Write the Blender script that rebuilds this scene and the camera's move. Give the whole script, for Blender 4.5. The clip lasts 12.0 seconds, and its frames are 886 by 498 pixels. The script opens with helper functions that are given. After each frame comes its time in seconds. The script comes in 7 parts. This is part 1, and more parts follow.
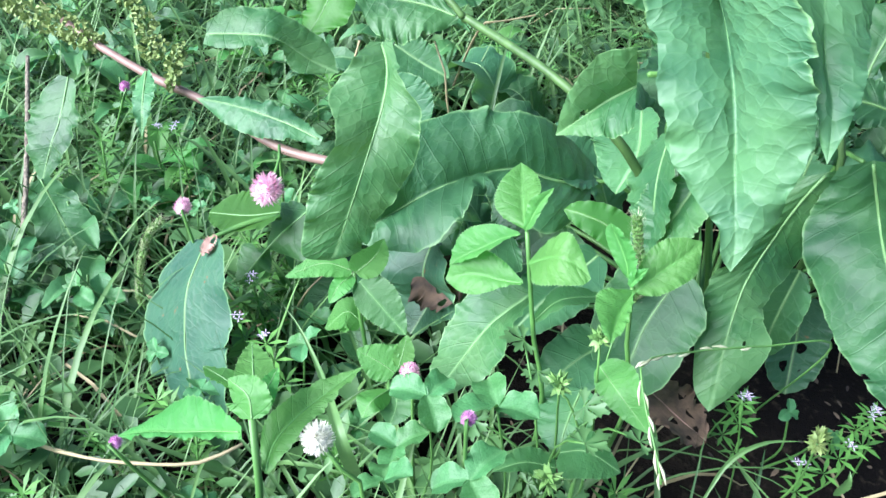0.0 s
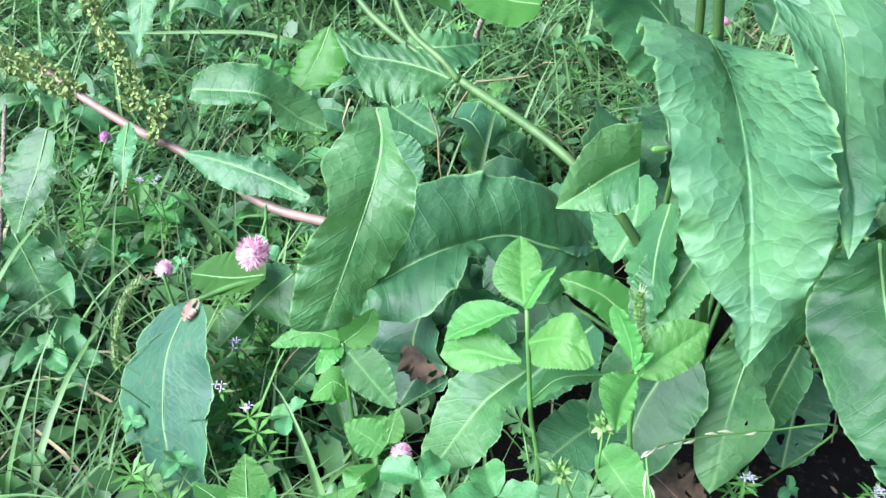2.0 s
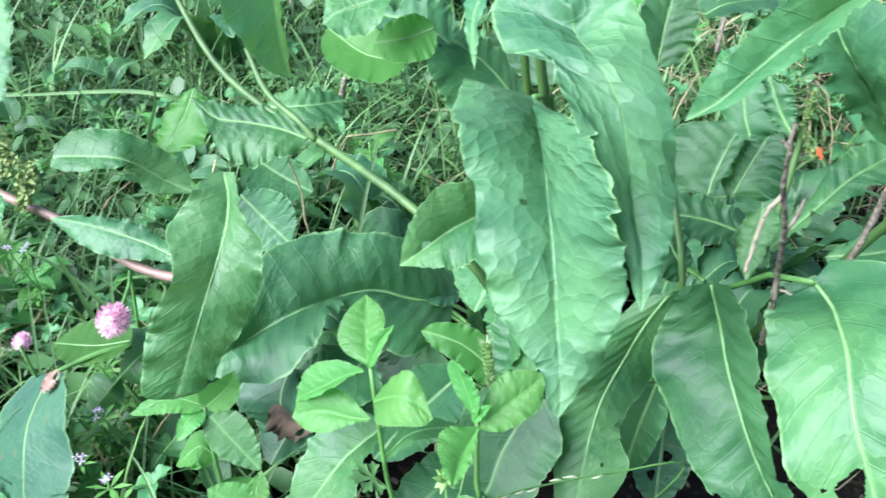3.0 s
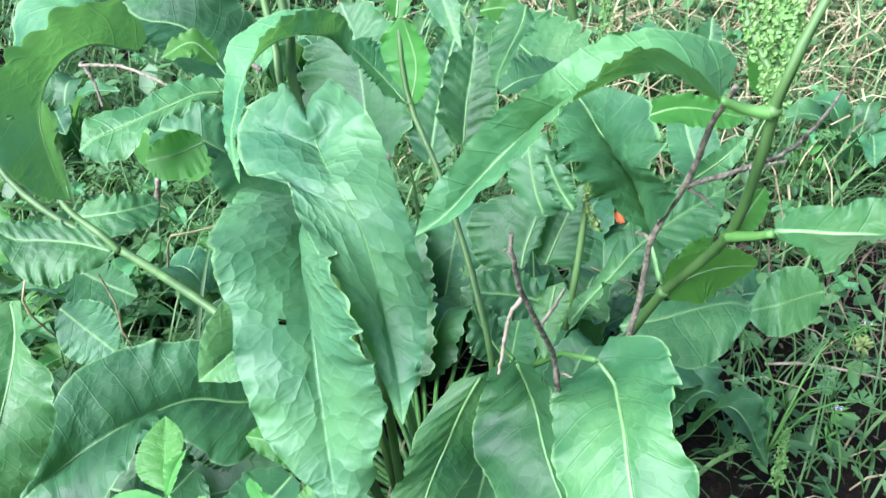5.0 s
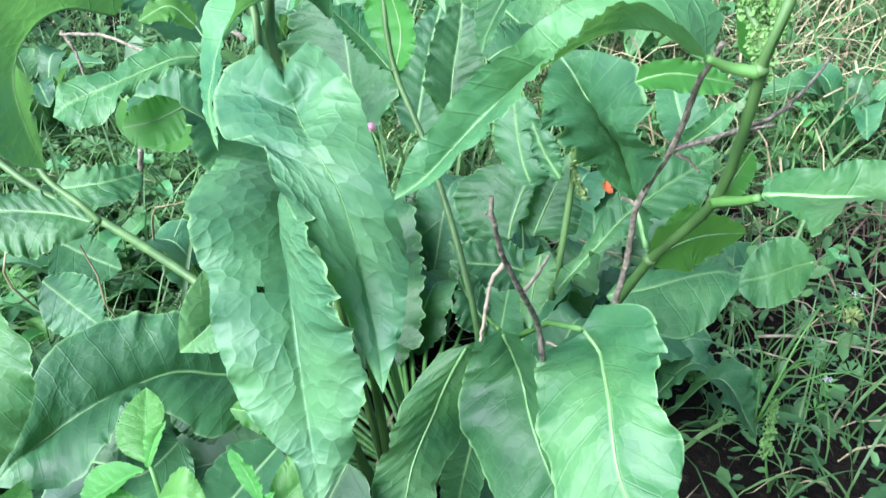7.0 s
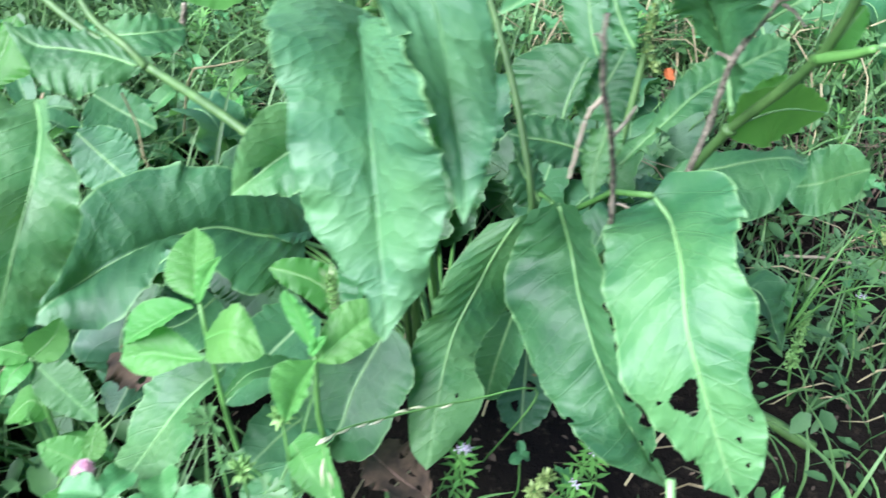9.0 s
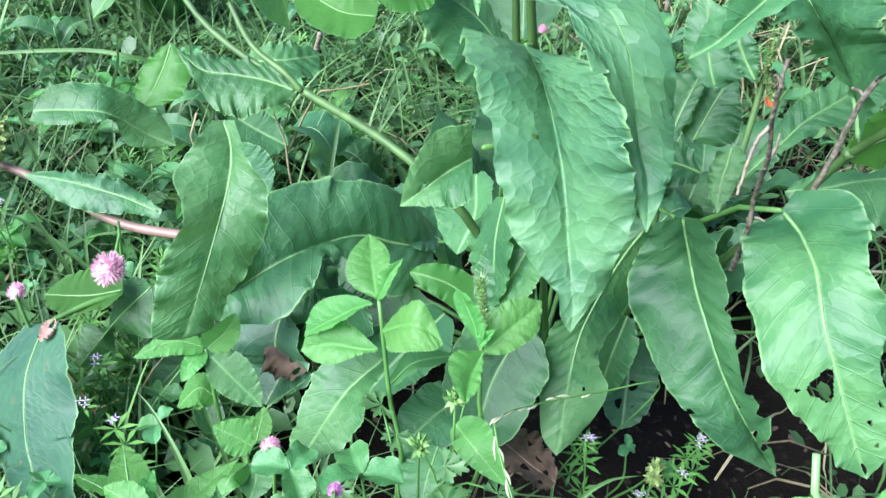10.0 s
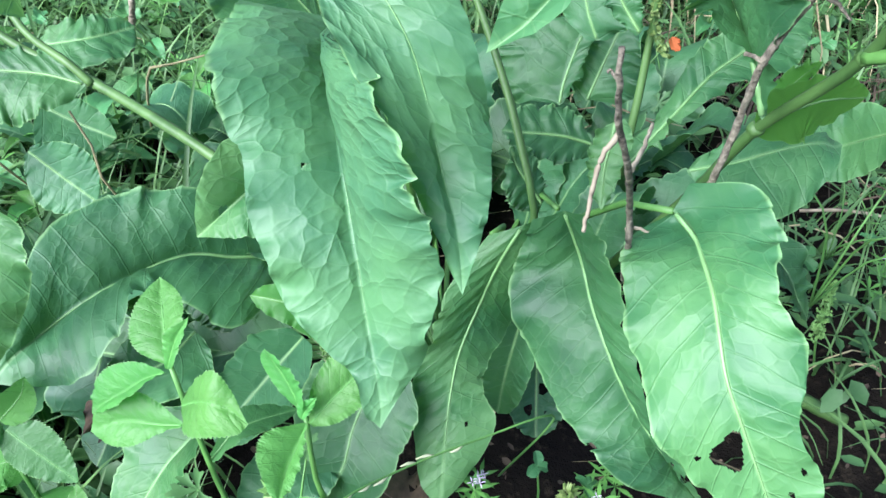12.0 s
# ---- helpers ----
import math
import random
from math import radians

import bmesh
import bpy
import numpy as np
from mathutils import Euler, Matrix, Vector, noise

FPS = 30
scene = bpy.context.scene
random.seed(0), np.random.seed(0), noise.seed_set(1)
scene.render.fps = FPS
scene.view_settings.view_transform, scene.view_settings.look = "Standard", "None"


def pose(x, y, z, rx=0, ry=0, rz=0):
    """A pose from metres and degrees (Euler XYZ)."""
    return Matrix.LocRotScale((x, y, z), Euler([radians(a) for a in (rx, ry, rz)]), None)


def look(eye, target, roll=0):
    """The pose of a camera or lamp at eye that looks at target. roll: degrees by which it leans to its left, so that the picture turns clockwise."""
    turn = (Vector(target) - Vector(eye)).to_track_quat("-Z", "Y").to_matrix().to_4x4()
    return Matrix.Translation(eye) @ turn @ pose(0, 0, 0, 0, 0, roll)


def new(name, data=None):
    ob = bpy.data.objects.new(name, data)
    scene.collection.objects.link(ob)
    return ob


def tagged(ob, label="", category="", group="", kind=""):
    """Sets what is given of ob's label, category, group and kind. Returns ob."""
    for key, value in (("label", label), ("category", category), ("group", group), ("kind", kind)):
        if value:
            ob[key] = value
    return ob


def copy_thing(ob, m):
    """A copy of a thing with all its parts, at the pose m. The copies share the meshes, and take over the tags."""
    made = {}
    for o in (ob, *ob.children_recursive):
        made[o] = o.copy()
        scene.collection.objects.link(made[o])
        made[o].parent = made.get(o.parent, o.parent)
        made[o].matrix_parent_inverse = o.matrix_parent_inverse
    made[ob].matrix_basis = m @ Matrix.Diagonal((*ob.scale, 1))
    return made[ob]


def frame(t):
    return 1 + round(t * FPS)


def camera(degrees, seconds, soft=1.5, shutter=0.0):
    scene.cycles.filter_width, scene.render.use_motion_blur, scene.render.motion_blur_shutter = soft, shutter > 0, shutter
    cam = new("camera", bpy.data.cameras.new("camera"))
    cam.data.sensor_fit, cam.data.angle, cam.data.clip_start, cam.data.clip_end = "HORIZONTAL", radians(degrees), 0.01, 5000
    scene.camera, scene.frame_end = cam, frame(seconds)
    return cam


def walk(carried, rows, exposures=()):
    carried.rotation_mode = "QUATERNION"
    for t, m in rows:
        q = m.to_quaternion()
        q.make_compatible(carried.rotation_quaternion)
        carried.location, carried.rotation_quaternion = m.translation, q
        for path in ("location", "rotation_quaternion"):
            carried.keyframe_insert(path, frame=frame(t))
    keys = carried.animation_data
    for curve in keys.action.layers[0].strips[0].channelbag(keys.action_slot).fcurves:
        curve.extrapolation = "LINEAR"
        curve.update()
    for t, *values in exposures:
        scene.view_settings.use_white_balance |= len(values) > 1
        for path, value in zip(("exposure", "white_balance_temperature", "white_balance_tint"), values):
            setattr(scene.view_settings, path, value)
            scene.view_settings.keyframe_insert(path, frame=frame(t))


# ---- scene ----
cam = camera(53.6, 12.0, shutter=0.3)
PATH = [
    (0, (0.003, 0.002, 0.501), (-0.011, 1.459, -0.868), -0.5),
    (0.5, (0.002, 0.01, 0.502), (0.009, 1.476, -0.858), -0.3),
    (1, (-0.001, 0.021, 0.503), (0.028, 1.508, -0.834), 0.9),
    (1.5, (-0.006, 0.023, 0.502), (0.021, 1.532, -0.811), 1.4),
    (2, (-0.007, 0.027, 0.504), (0.035, 1.538, -0.805), 1.7),
    (2.5, (0.003, 0.025, 0.513), (0.081, 1.56, -0.766), 1.9),
    (3, (0.038, 0.026, 0.518), (0.221, 1.584, -0.723), 2.3),
    (3.5, (0.053, 0.028, 0.515), (0.323, 1.564, -0.737), 2.7),
    (3.7, (0.066, 0.028, 0.514), (0.362, 1.551, -0.748), 2.6),
    (5.3, (0.095, 0.034, 0.542), (0.507, 1.639, -0.578), 0.9),
    (5.5, (0.094, 0.034, 0.543), (0.516, 1.647, -0.562), 1.1),
    (6, (0.099, 0.033, 0.547), (0.521, 1.669, -0.523), 1.3),
    (6.5, (0.1, 0.033, 0.541), (0.515, 1.648, -0.563), 1.3),
    (7, (0.1, 0.035, 0.531), (0.502, 1.592, -0.66), 1.0),
    (7.2, (0.099, 0.037, 0.527), (0.5, 1.576, -0.685), 1.1),
    (8.8, (0.095, 0.032, 0.505), (0.495, 1.494, -0.8), 4.2),
    (9, (0.069, 0.029, 0.496), (0.467, 1.489, -0.812), 5.9),
    (9.5, (0.001, -0.016, 0.512), (0.446, 1.437, -0.788), 9.2),
    (10, (-0.006, -0.001, 0.522), (0.356, 1.49, -0.762), 5.6),
    (10.5, (0.048, 0.019, 0.508), (0.47, 1.447, -0.826), 3.3),
    (11, (0.089, 0.062, 0.505), (0.525, 1.451, -0.867), 1.3),
    (11.5, (0.081, 0.067, 0.503), (0.459, 1.463, -0.878), 0.3),
    (12, (0.083, 0.088, 0.496), (0.471, 1.443, -0.923), 2.0),
]
walk(cam, [(t, look(eye, target, roll)) for t, eye, target, roll in PATH], exposures=[(0.0, 1.95, 5800, 20.0), (7.2, 1.95, 5720, 20.0), (9.0, 1.95, 5800, 20.0), (10.5, 1.82, 5800, 20.0), (12.0, 1.89, 5800, 20.0)])

# world: soft open shade under a bright sky
world = bpy.data.worlds.new("world")
scene.world = world
world.use_nodes = True
wn = world.node_tree
for n in list(wn.nodes):
    wn.nodes.remove(n)
sky = wn.nodes.new("ShaderNodeTexSky")
sky.sky_type = "NISHITA"
sky.sun_disc = False
sky.sun_elevation = radians(38)
sky.sun_rotation = radians(257)
sky.air_density, sky.dust_density, sky.ozone_density = 1.2, 0.8, 2.0
back = wn.nodes.new("ShaderNodeBackground")
back.inputs["Strength"].default_value = 0.054
wout = wn.nodes.new("ShaderNodeOutputWorld")
wn.links.new(sky.outputs[0], back.inputs["Color"])
wn.links.new(back.outputs[0], wout.inputs["Surface"])
sun_data = bpy.data.lights.new("sun", "SUN")
sun_data.energy, sun_data.angle, sun_data.color = 3.9, radians(48), (1.0, 0.99, 0.97)
sun = new("sun", sun_data)
sun.matrix_world = look((-3.8, -1.8, 3.9), (0, 0, 0))


# ---- materials ----
class Nodes:
    """A short way to write a node tree."""

    def __init__(self, name):
        self.mat = bpy.data.materials.new(name)
        self.mat.use_nodes = True
        self.tree = self.mat.node_tree
        for n in list(self.tree.nodes):
            self.tree.nodes.remove(n)

    def put(self, kind, ins=None, **props):
        n = self.tree.nodes.new(kind)
        for k, v in props.items():
            setattr(n, k, v)
        for k, v in (ins or {}).items():
            if isinstance(v, bpy.types.NodeSocket):
                self.tree.links.new(v, n.inputs[k])
            else:
                n.inputs[k].default_value = v
        return n

    def math(self, op, a, b=0.0, clamp=False):
        return self.put("ShaderNodeMath", {0: a, 1: b}, operation=op, use_clamp=clamp).outputs[0]

    def step(self, x, lo, hi, a=0.0, b=1.0):
        n = self.put("ShaderNodeMapRange", {"Value": x, "From Min": lo, "From Max": hi, "To Min": a, "To Max": b})
        n.interpolation_type = "SMOOTHSTEP"
        return n.outputs[0]

    def mix(self, f, a, b):
        n = self.put("ShaderNodeMix", None, data_type="RGBA")
        for i, v in ((0, f), (6, a), (7, b)):
            if isinstance(v, bpy.types.NodeSocket):
                self.tree.links.new(v, n.inputs[i])
            else:
                n.inputs[i].default_value = v if i == 0 else (*v, 1)
        return n.outputs[2]

    def noise(self, vec, scale, detail=3.0, rough=0.55):
        return self.put("ShaderNodeTexNoise", {"Vector": vec, "Scale": scale, "Detail": detail, "Roughness": rough}).outputs[0]

    def end(self, shader):
        self.put("ShaderNodeOutputMaterial", {"Surface": shader})
        return self.mat


def leaf_material(name, dark, light, vein, glow, pucker=1.0, spacing=0.013, cell=135.0, rough=0.5, through_share=0.24, spots=0.0, ribs=0.5, midline=0.4, gloss=0.43, soft=0.4, quilt=0.3, rim_colour=(0.22, 0.41, 0.16)):
    """Green blade with a pale midrib, side veins and puckered cells; its uv is in metres, x out from the midrib, y along it."""
    k = Nodes(name)
    uv = k.put("ShaderNodeUVMap", uv_map="uv").outputs[0]
    sep = k.put("ShaderNodeSeparateXYZ", {0: uv})
    x, y = sep.outputs[0], sep.outputs[1]
    ax = k.math("ABSOLUTE", x)
    obj = k.put("ShaderNodeTexCoord").outputs["Object"]
    wob = k.math("MULTIPLY", k.math("SUBTRACT", k.noise(uv, 40.0, 1.0), 0.5), 0.004)
    q = k.math("ADD", k.math("SUBTRACT", y, k.math("MULTIPLY", ax, 0.6)), wob)
    saw = k.math("MULTIPLY", k.math("ABSOLUTE", k.math("SUBTRACT", k.math("FRACT", k.math("DIVIDE", q, spacing)), 0.5)), 2.0)
    side = k.step(saw, 0.90, 1.0)
    mid = k.step(ax, 0.0004, 0.0015, 1.0, 0.0)
    comb = k.put("ShaderNodeCombineXYZ", {0: k.math("MULTIPLY", x, 0.95), 1: k.math("SUBTRACT", y, k.math("MULTIPLY", ax, 0.2)), 2: 0.0}).outputs[0]
    shift = k.put("ShaderNodeVectorMath", {0: k.put("ShaderNodeTexNoise", {"Vector": uv, "Scale": 130.0, "Detail": 1.0}).outputs["Color"], 1: (0.003, 0.003, 0.0)}, operation="MULTIPLY").outputs[0]
    warp = k.put("ShaderNodeVectorMath", {0: comb, 1: shift}, operation="ADD").outputs[0]
    gap = k.put("ShaderNodeTexVoronoi", {"Vector": warp, "Scale": cell, "Randomness": 0.9}, feature="DISTANCE_TO_EDGE").outputs["Distance"]
    patch = k.step(k.noise(uv, 30.0, 2.0), 0.34, 0.62, 0.35, 1.0)
    dome = k.put("ShaderNodeTexVoronoi", {"Vector": warp, "Scale": cell, "Randomness": 0.9, "Smoothness": soft}, feature="SMOOTH_F1").outputs["Distance"]
    dome2 = k.put("ShaderNodeTexVoronoi", {"Vector": warp, "Scale": cell * 2.3, "Smoothness": 0.4}, feature="SMOOTH_F1").outputs["Distance"]
    pillow = k.math("ADD", k.math("MULTIPLY", k.math("POWER", dome, 2.0), -1.9 * quilt), k.math("MULTIPLY", k.math("POWER", dome2, 2.0), -0.5))
    pillow = k.math("ADD", pillow, k.math("MULTIPLY", k.noise(warp, cell * 0.9, 2.0), 0.9 * (1 - quilt)))
    pillow = k.math("MULTIPLY", pillow, patch)
    net = k.math("MULTIPLY", k.step(gap, 0.0, 0.075, 1.0, 0.0), patch)
    rnd = k.put("ShaderNodeObjectInfo").outputs["Random"]
    big = k.noise(obj, 22.0, 4.0)
    col = k.mix(k.step(big, 0.3, 0.7), dark, light)
    hue = k.put("ShaderNodeHueSaturation", {"Hue": k.math("ADD", 0.485, k.math("MULTIPLY", rnd, 0.03)), "Saturation": 1.0, "Value": k.math("ADD", 0.85, k.math("MULTIPLY", rnd, 0.3)), "Color": col}).outputs[0]
    col = hue
    col = k.mix(k.math("MULTIPLY", side, 0.12 * ribs), col, vein)
    col = k.mix(k.math("MULTIPLY", net, 0.09 * pucker), col, vein)
    col = k.mix(k.math("MULTIPLY", mid, midline), col, vein)
    edge = k.put("ShaderNodeSeparateXYZ", {0: k.put("ShaderNodeUVMap", uv_map="rel").outputs[0]})
    rim = k.step(k.math("ADD", edge.outputs[0], k.math("MULTIPLY", k.noise(obj, 90.0, 2.0), 0.06)), 0.985, 1.03)
    col = k.mix(k.math("MULTIPLY", rim, 0.6), col, rim_colour)
    old = k.step(k.math("ADD", edge.outputs[1], k.math("MULTIPLY", k.noise(obj, 30.0, 3.0), 0.5)), 1.12, 1.45)
    col = k.mix(k.math("MULTIPLY", old, 0.35), col, rim_colour)
    if spots:
        blot = k.step(k.noise(obj, 60.0, 4.0), 0.72 - spots, 0.76 - spots)
        col = k.mix(blot, col, (0.20, 0.10, 0.045))
    h = k.math("ADD", k.math("MULTIPLY", pillow, 1.0), k.math("ADD", k.math("MULTIPLY", side, -0.3 * ribs), k.math("MULTIPLY", net, -0.12)))
    h = k.math("ADD", h, k.math("MULTIPLY", k.noise(uv, 38.0, 1.0), 0.25))
    h = k.math("ADD", h, k.math("MULTIPLY", k.noise(uv, 900.0, 2.0), 0.06))
    bump = k.put("ShaderNodeBump", {"Height": h, "Strength": 0.7 * pucker, "Distance": 0.0012}).outputs[0]
    rg = k.math("ADD", rough - 0.06, k.math("MULTIPLY", k.noise(obj, 70.0, 3.0), 0.14))
    body = k.put("ShaderNodeBsdfPrincipled", {"Base Color": col, "Roughness": k.math("ADD", rg, 0.05), "Specular IOR Level": gloss, "Coat Weight": 0.25 * gloss, "Coat Roughness": 0.36, "Normal": bump})
    lit = k.mix(0.65, col, glow)
    thru = k.put("ShaderNodeBsdfTranslucent", {"Color": lit, "Normal": bump})
    return k.end(k.put("ShaderNodeMixShader", {0: through_share, 1: body.outputs[0], 2: thru.outputs[0]}).outputs[0])


def plain_material(name, dark, light, scale, rough=0.6, glow=0.0, bump=0.3, island=False, grain=None, depth=0.001):
    """Two mottled colours with a fine relief; grain stretches the pattern along z."""
    k = Nodes(name)
    obj = k.put("ShaderNodeTexCoord").outputs["Object"]
    if grain:
        obj = k.put("ShaderNodeVectorMath", {0: obj, 1: (1, 1, grain)}, operation="MULTIPLY").outputs[0]
    n = k.noise(obj, scale, 5.0)
    f = k.step(n, 0.3, 0.7)
    if island:
        isl = k.put("ShaderNodeNewGeometry").outputs["Random Per Island"]
        f = k.math("ADD", k.math("MULTIPLY", f, 0.3), k.math("MULTIPLY", isl, 0.7))
    else:
        rnd = k.put("ShaderNodeObjectInfo").outputs["Random"]
        f = k.math("ADD", k.math("MULTIPLY", f, 0.65), k.math("MULTIPLY", rnd, 0.35))
    col = k.mix(f, dark, light)
    b = k.put("ShaderNodeBump", {"Height": n, "Strength": bump, "Distance": depth}).outputs[0]
    body = k.put("ShaderNodeBsdfPrincipled", {"Base Color": col, "Roughness": rough, "Normal": b}).outputs[0]
    if glow:
        thru = k.put("ShaderNodeBsdfTranslucent", {"Color": col, "Normal": b}).outputs[0]
        body = k.put("ShaderNodeMixShader", {0: glow, 1: body, 2: thru}).outputs[0]
    return k.end(body)


def soil_material():
    k = Nodes("dark_soil")
    obj = k.put("ShaderNodeTexCoord").outputs["Object"]
    a, b, c = k.noise(obj, 9.0, 6.0), k.noise(obj, 130.0, 5.0), k.noise(obj, 420.0, 3.0)
    # soil near-black: the shade of the gaps under leaves is put into this colour
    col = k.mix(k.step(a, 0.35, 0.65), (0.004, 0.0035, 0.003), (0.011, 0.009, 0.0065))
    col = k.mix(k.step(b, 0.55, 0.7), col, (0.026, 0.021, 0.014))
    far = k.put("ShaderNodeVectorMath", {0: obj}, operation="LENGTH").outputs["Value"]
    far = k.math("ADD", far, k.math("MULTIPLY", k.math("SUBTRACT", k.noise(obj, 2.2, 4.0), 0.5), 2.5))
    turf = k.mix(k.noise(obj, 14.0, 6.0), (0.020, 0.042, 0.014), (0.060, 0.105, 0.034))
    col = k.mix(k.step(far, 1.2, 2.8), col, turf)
    h = k.math("ADD", k.math("MULTIPLY", b, 0.7), k.math("MULTIPLY", c, 0.3))
    bump = k.put("ShaderNodeBump", {"Height": h, "Strength": 0.9, "Distance": 0.006}).outputs[0]
    return k.end(k.put("ShaderNodeBsdfPrincipled", {"Base Color": col, "Roughness": 0.95, "Specular IOR Level": 0.1, "Normal": bump}).outputs[0])


DOCK = leaf_material("dock_leaf", (0.028, 0.125, 0.048), (0.080, 0.225, 0.074), (0.22, 0.40, 0.17), (0.24, 0.60, 0.09), 1.15, cell=135.0, soft=0.3, ribs=0.7, midline=0.45, through_share=0.25)
DOCK_PUCKERED = leaf_material("dock_leaf_puckered", (0.029, 0.110, 0.045), (0.077, 0.190, 0.070), (0.16, 0.33, 0.13), (0.24, 0.60, 0.09), 1.1, cell=140.0, soft=0.26, quilt=1.0, ribs=0.2, midline=0.12)
# darker copy of DOCK: shade among inner and lower leaves put into the green
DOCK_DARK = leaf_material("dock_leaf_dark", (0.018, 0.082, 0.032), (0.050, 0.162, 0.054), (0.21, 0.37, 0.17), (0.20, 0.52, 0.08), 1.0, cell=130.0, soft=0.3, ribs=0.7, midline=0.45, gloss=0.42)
DOCK_YOUNG = leaf_material("dock_leaf_young", (0.046, 0.175, 0.032), (0.080, 0.25, 0.046), (0.13, 0.31, 0.08), (0.28, 0.66, 0.08), 0.5, ribs=0.15, through_share=0.5)
DOCK_SPOT = leaf_material("dock_leaf_spotted", (0.020, 0.082, 0.046), (0.040, 0.130, 0.062), (0.24, 0.31, 0.19), (0.16, 0.36, 0.04), 1.1, midline=0.5, spots=0.045)
SAW = leaf_material("saw_edged_leaf", (0.068, 0.245, 0.054), (0.112, 0.335, 0.078), (0.15, 0.39, 0.10), (0.22, 0.60, 0.12), 0.6, ribs=0.8, midline=0.22, spacing=0.0055, cell=330.0, through_share=0.48)
SAW_DARK = leaf_material("saw_edged_leaf_dark", (0.034, 0.135, 0.044), (0.060, 0.195, 0.06), (0.12, 0.30, 0.10), (0.15, 0.42, 0.05), 0.45, spacing=0.006, cell=330.0)
CLOVER = leaf_material("clover_leaf", (0.040, 0.165, 0.050), (0.072, 0.240, 0.074), (0.15, 0.34, 0.13), (0.17, 0.45, 0.05), 0.5, spacing=0.003, cell=420.0, midline=0.2)
HERB = plain_material("herb_green", (0.06, 0.20, 0.04), (0.14, 0.36, 0.07), 80.0, 0.5, 0.3)
GRASS = plain_material("grass_green", (0.028, 0.095, 0.026), (0.155, 0.31, 0.092), 40.0, 0.5, 0.3, island=True)
COVER = plain_material("undergrowth_green", (0.022, 0.080, 0.024), (0.122, 0.275, 0.088), 60.0, 0.5, 0.3, island=True)
STRAW = plain_material("dead_straw", (0.13, 0.105, 0.05), (0.47, 0.42, 0.23), 90.0, 0.75, 0.1, island=True)
RIB = plain_material("pale_midrib", (0.15, 0.30, 0.10), (0.21, 0.42, 0.155), 120.0, 0.45, 0.15, 0.2)
SAWRIB = plain_material("thin_midrib", (0.09, 0.28, 0.065), (0.14, 0.38, 0.09), 120.0, 0.5, 0.15, 0.2)
STALK = plain_material("green_stalk", (0.034, 0.088, 0.020), (0.085, 0.180, 0.044), 75.0, 0.55, 0.0, 0.5, grain=0.12)
STEMGREEN = plain_material("fresh_stem", (0.055, 0.165, 0.035), (0.12, 0.29, 0.065), 75.0, 0.5, 0.1, 0.3, grain=0.12)
PINKSTALK = plain_material("pinkish_stalk", (0.15, 0.10, 0.075), (0.26, 0.17, 0.135), 50.0, 0.5, 0.0, 0.3, grain=0.2)
TWIG = plain_material("dead_twig", (0.045, 0.038, 0.027), (0.32, 0.285, 0.205), 260.0, 0.9, 0.0, 1.0, depth=0.003)
PALETWIG = plain_material("bleached_twig", (0.12, 0.10, 0.065), (0.32, 0.285, 0.20), 110.0, 0.85, 0.0, 0.8)
SEED = plain_material("green_seed", (0.10, 0.25, 0.06), (0.22, 0.40, 0.11), 150.0, 0.6, 0.2)
SEEDPALE = plain_material("ripening_seed", (0.12, 0.21, 0.05), (0.29, 0.37, 0.12), 150.0, 0.6, 0.2)
PINK = plain_material("clover_pink", (0.72, 0.36, 0.50), (0.90, 0.66, 0.74), 200.0, 0.6, 0.3)
LILAC = plain_material("pale_lilac", (0.55, 0.42, 0.68), (0.80, 0.72, 0.86), 200.0, 0.6, 0.3)
MAGENTA = plain_material("small_magenta", (0.52, 0.20, 0.44), (0.74, 0.42, 0.66), 200.0, 0.6, 0.3)
CREAM = plain_material("clover_white", (0.58, 0.60, 0.44), (0.80, 0.80, 0.72), 200.0, 0.6, 0.3)
BROWNLEAF = plain_material("dead_leaf", (0.020, 0.014, 0.009), (0.14, 0.090, 0.054), 110.0, 0.85, 0.05, 0.9, depth=0.002)
TANLEAF = plain_material("tan_leaf", (0.17, 0.10, 0.075), (0.38, 0.25, 0.19), 120.0, 0.85, 0.15, 0.9, depth=0.002)
HUSK = plain_material("pale_husk", (0.34, 0.40, 0.20), (0.62, 0.64, 0.44), 160.0, 0.7, 0.2)
RUST = plain_material("rusty_leaf", (0.45, 0.09, 0.025), (0.62, 0.18, 0.05), 90.0, 0.7, 0.2)
LITTER = plain_material("brown_litter", (0.012, 0.009, 0.006), (0.15, 0.11, 0.07), 90.0, 0.9, 0.05, island=True)
SOIL = soil_material()


# ---- building helpers ----
def V(*a):
    return np.array(a, float)


def curve_points(ctrl, n):
    """n + 1 points evenly along a smooth curve through the given ones, and the way it goes at each."""
    c = np.array(ctrl, float)
    if len(c) == 2:
        c = np.array([c[0], (c[0] + c[1]) / 2, c[1]])
    e = np.vstack([2 * c[0] - c[1], c, 2 * c[-1] - c[-2]])
    out = []
    for i in range(1, len(e) - 2):
        a, b, d, g = e[i - 1], e[i], e[i + 1], e[i + 2]
        for t in np.linspace(0, 1, 24, endpoint=False):
            out.append(0.5 * (2 * b + (d - a) * t + (2 * a - 5 * b + 4 * d - g) * t * t + (3 * b - a - 3 * d + g) * t**3))
    out.append(c[-1])
    out = np.array(out)
    run = np.r_[0, np.cumsum(np.linalg.norm(np.diff(out, axis=0), axis=1))]
    want = np.linspace(0, run[-1], n + 1)
    p = np.stack([np.interp(want, run, out[:, i]) for i in range(3)], 1)
    tan = np.gradient(p, axis=0)
    tan /= np.linalg.norm(tan, axis=1)[:, None]
    return p, tan, run[-1]


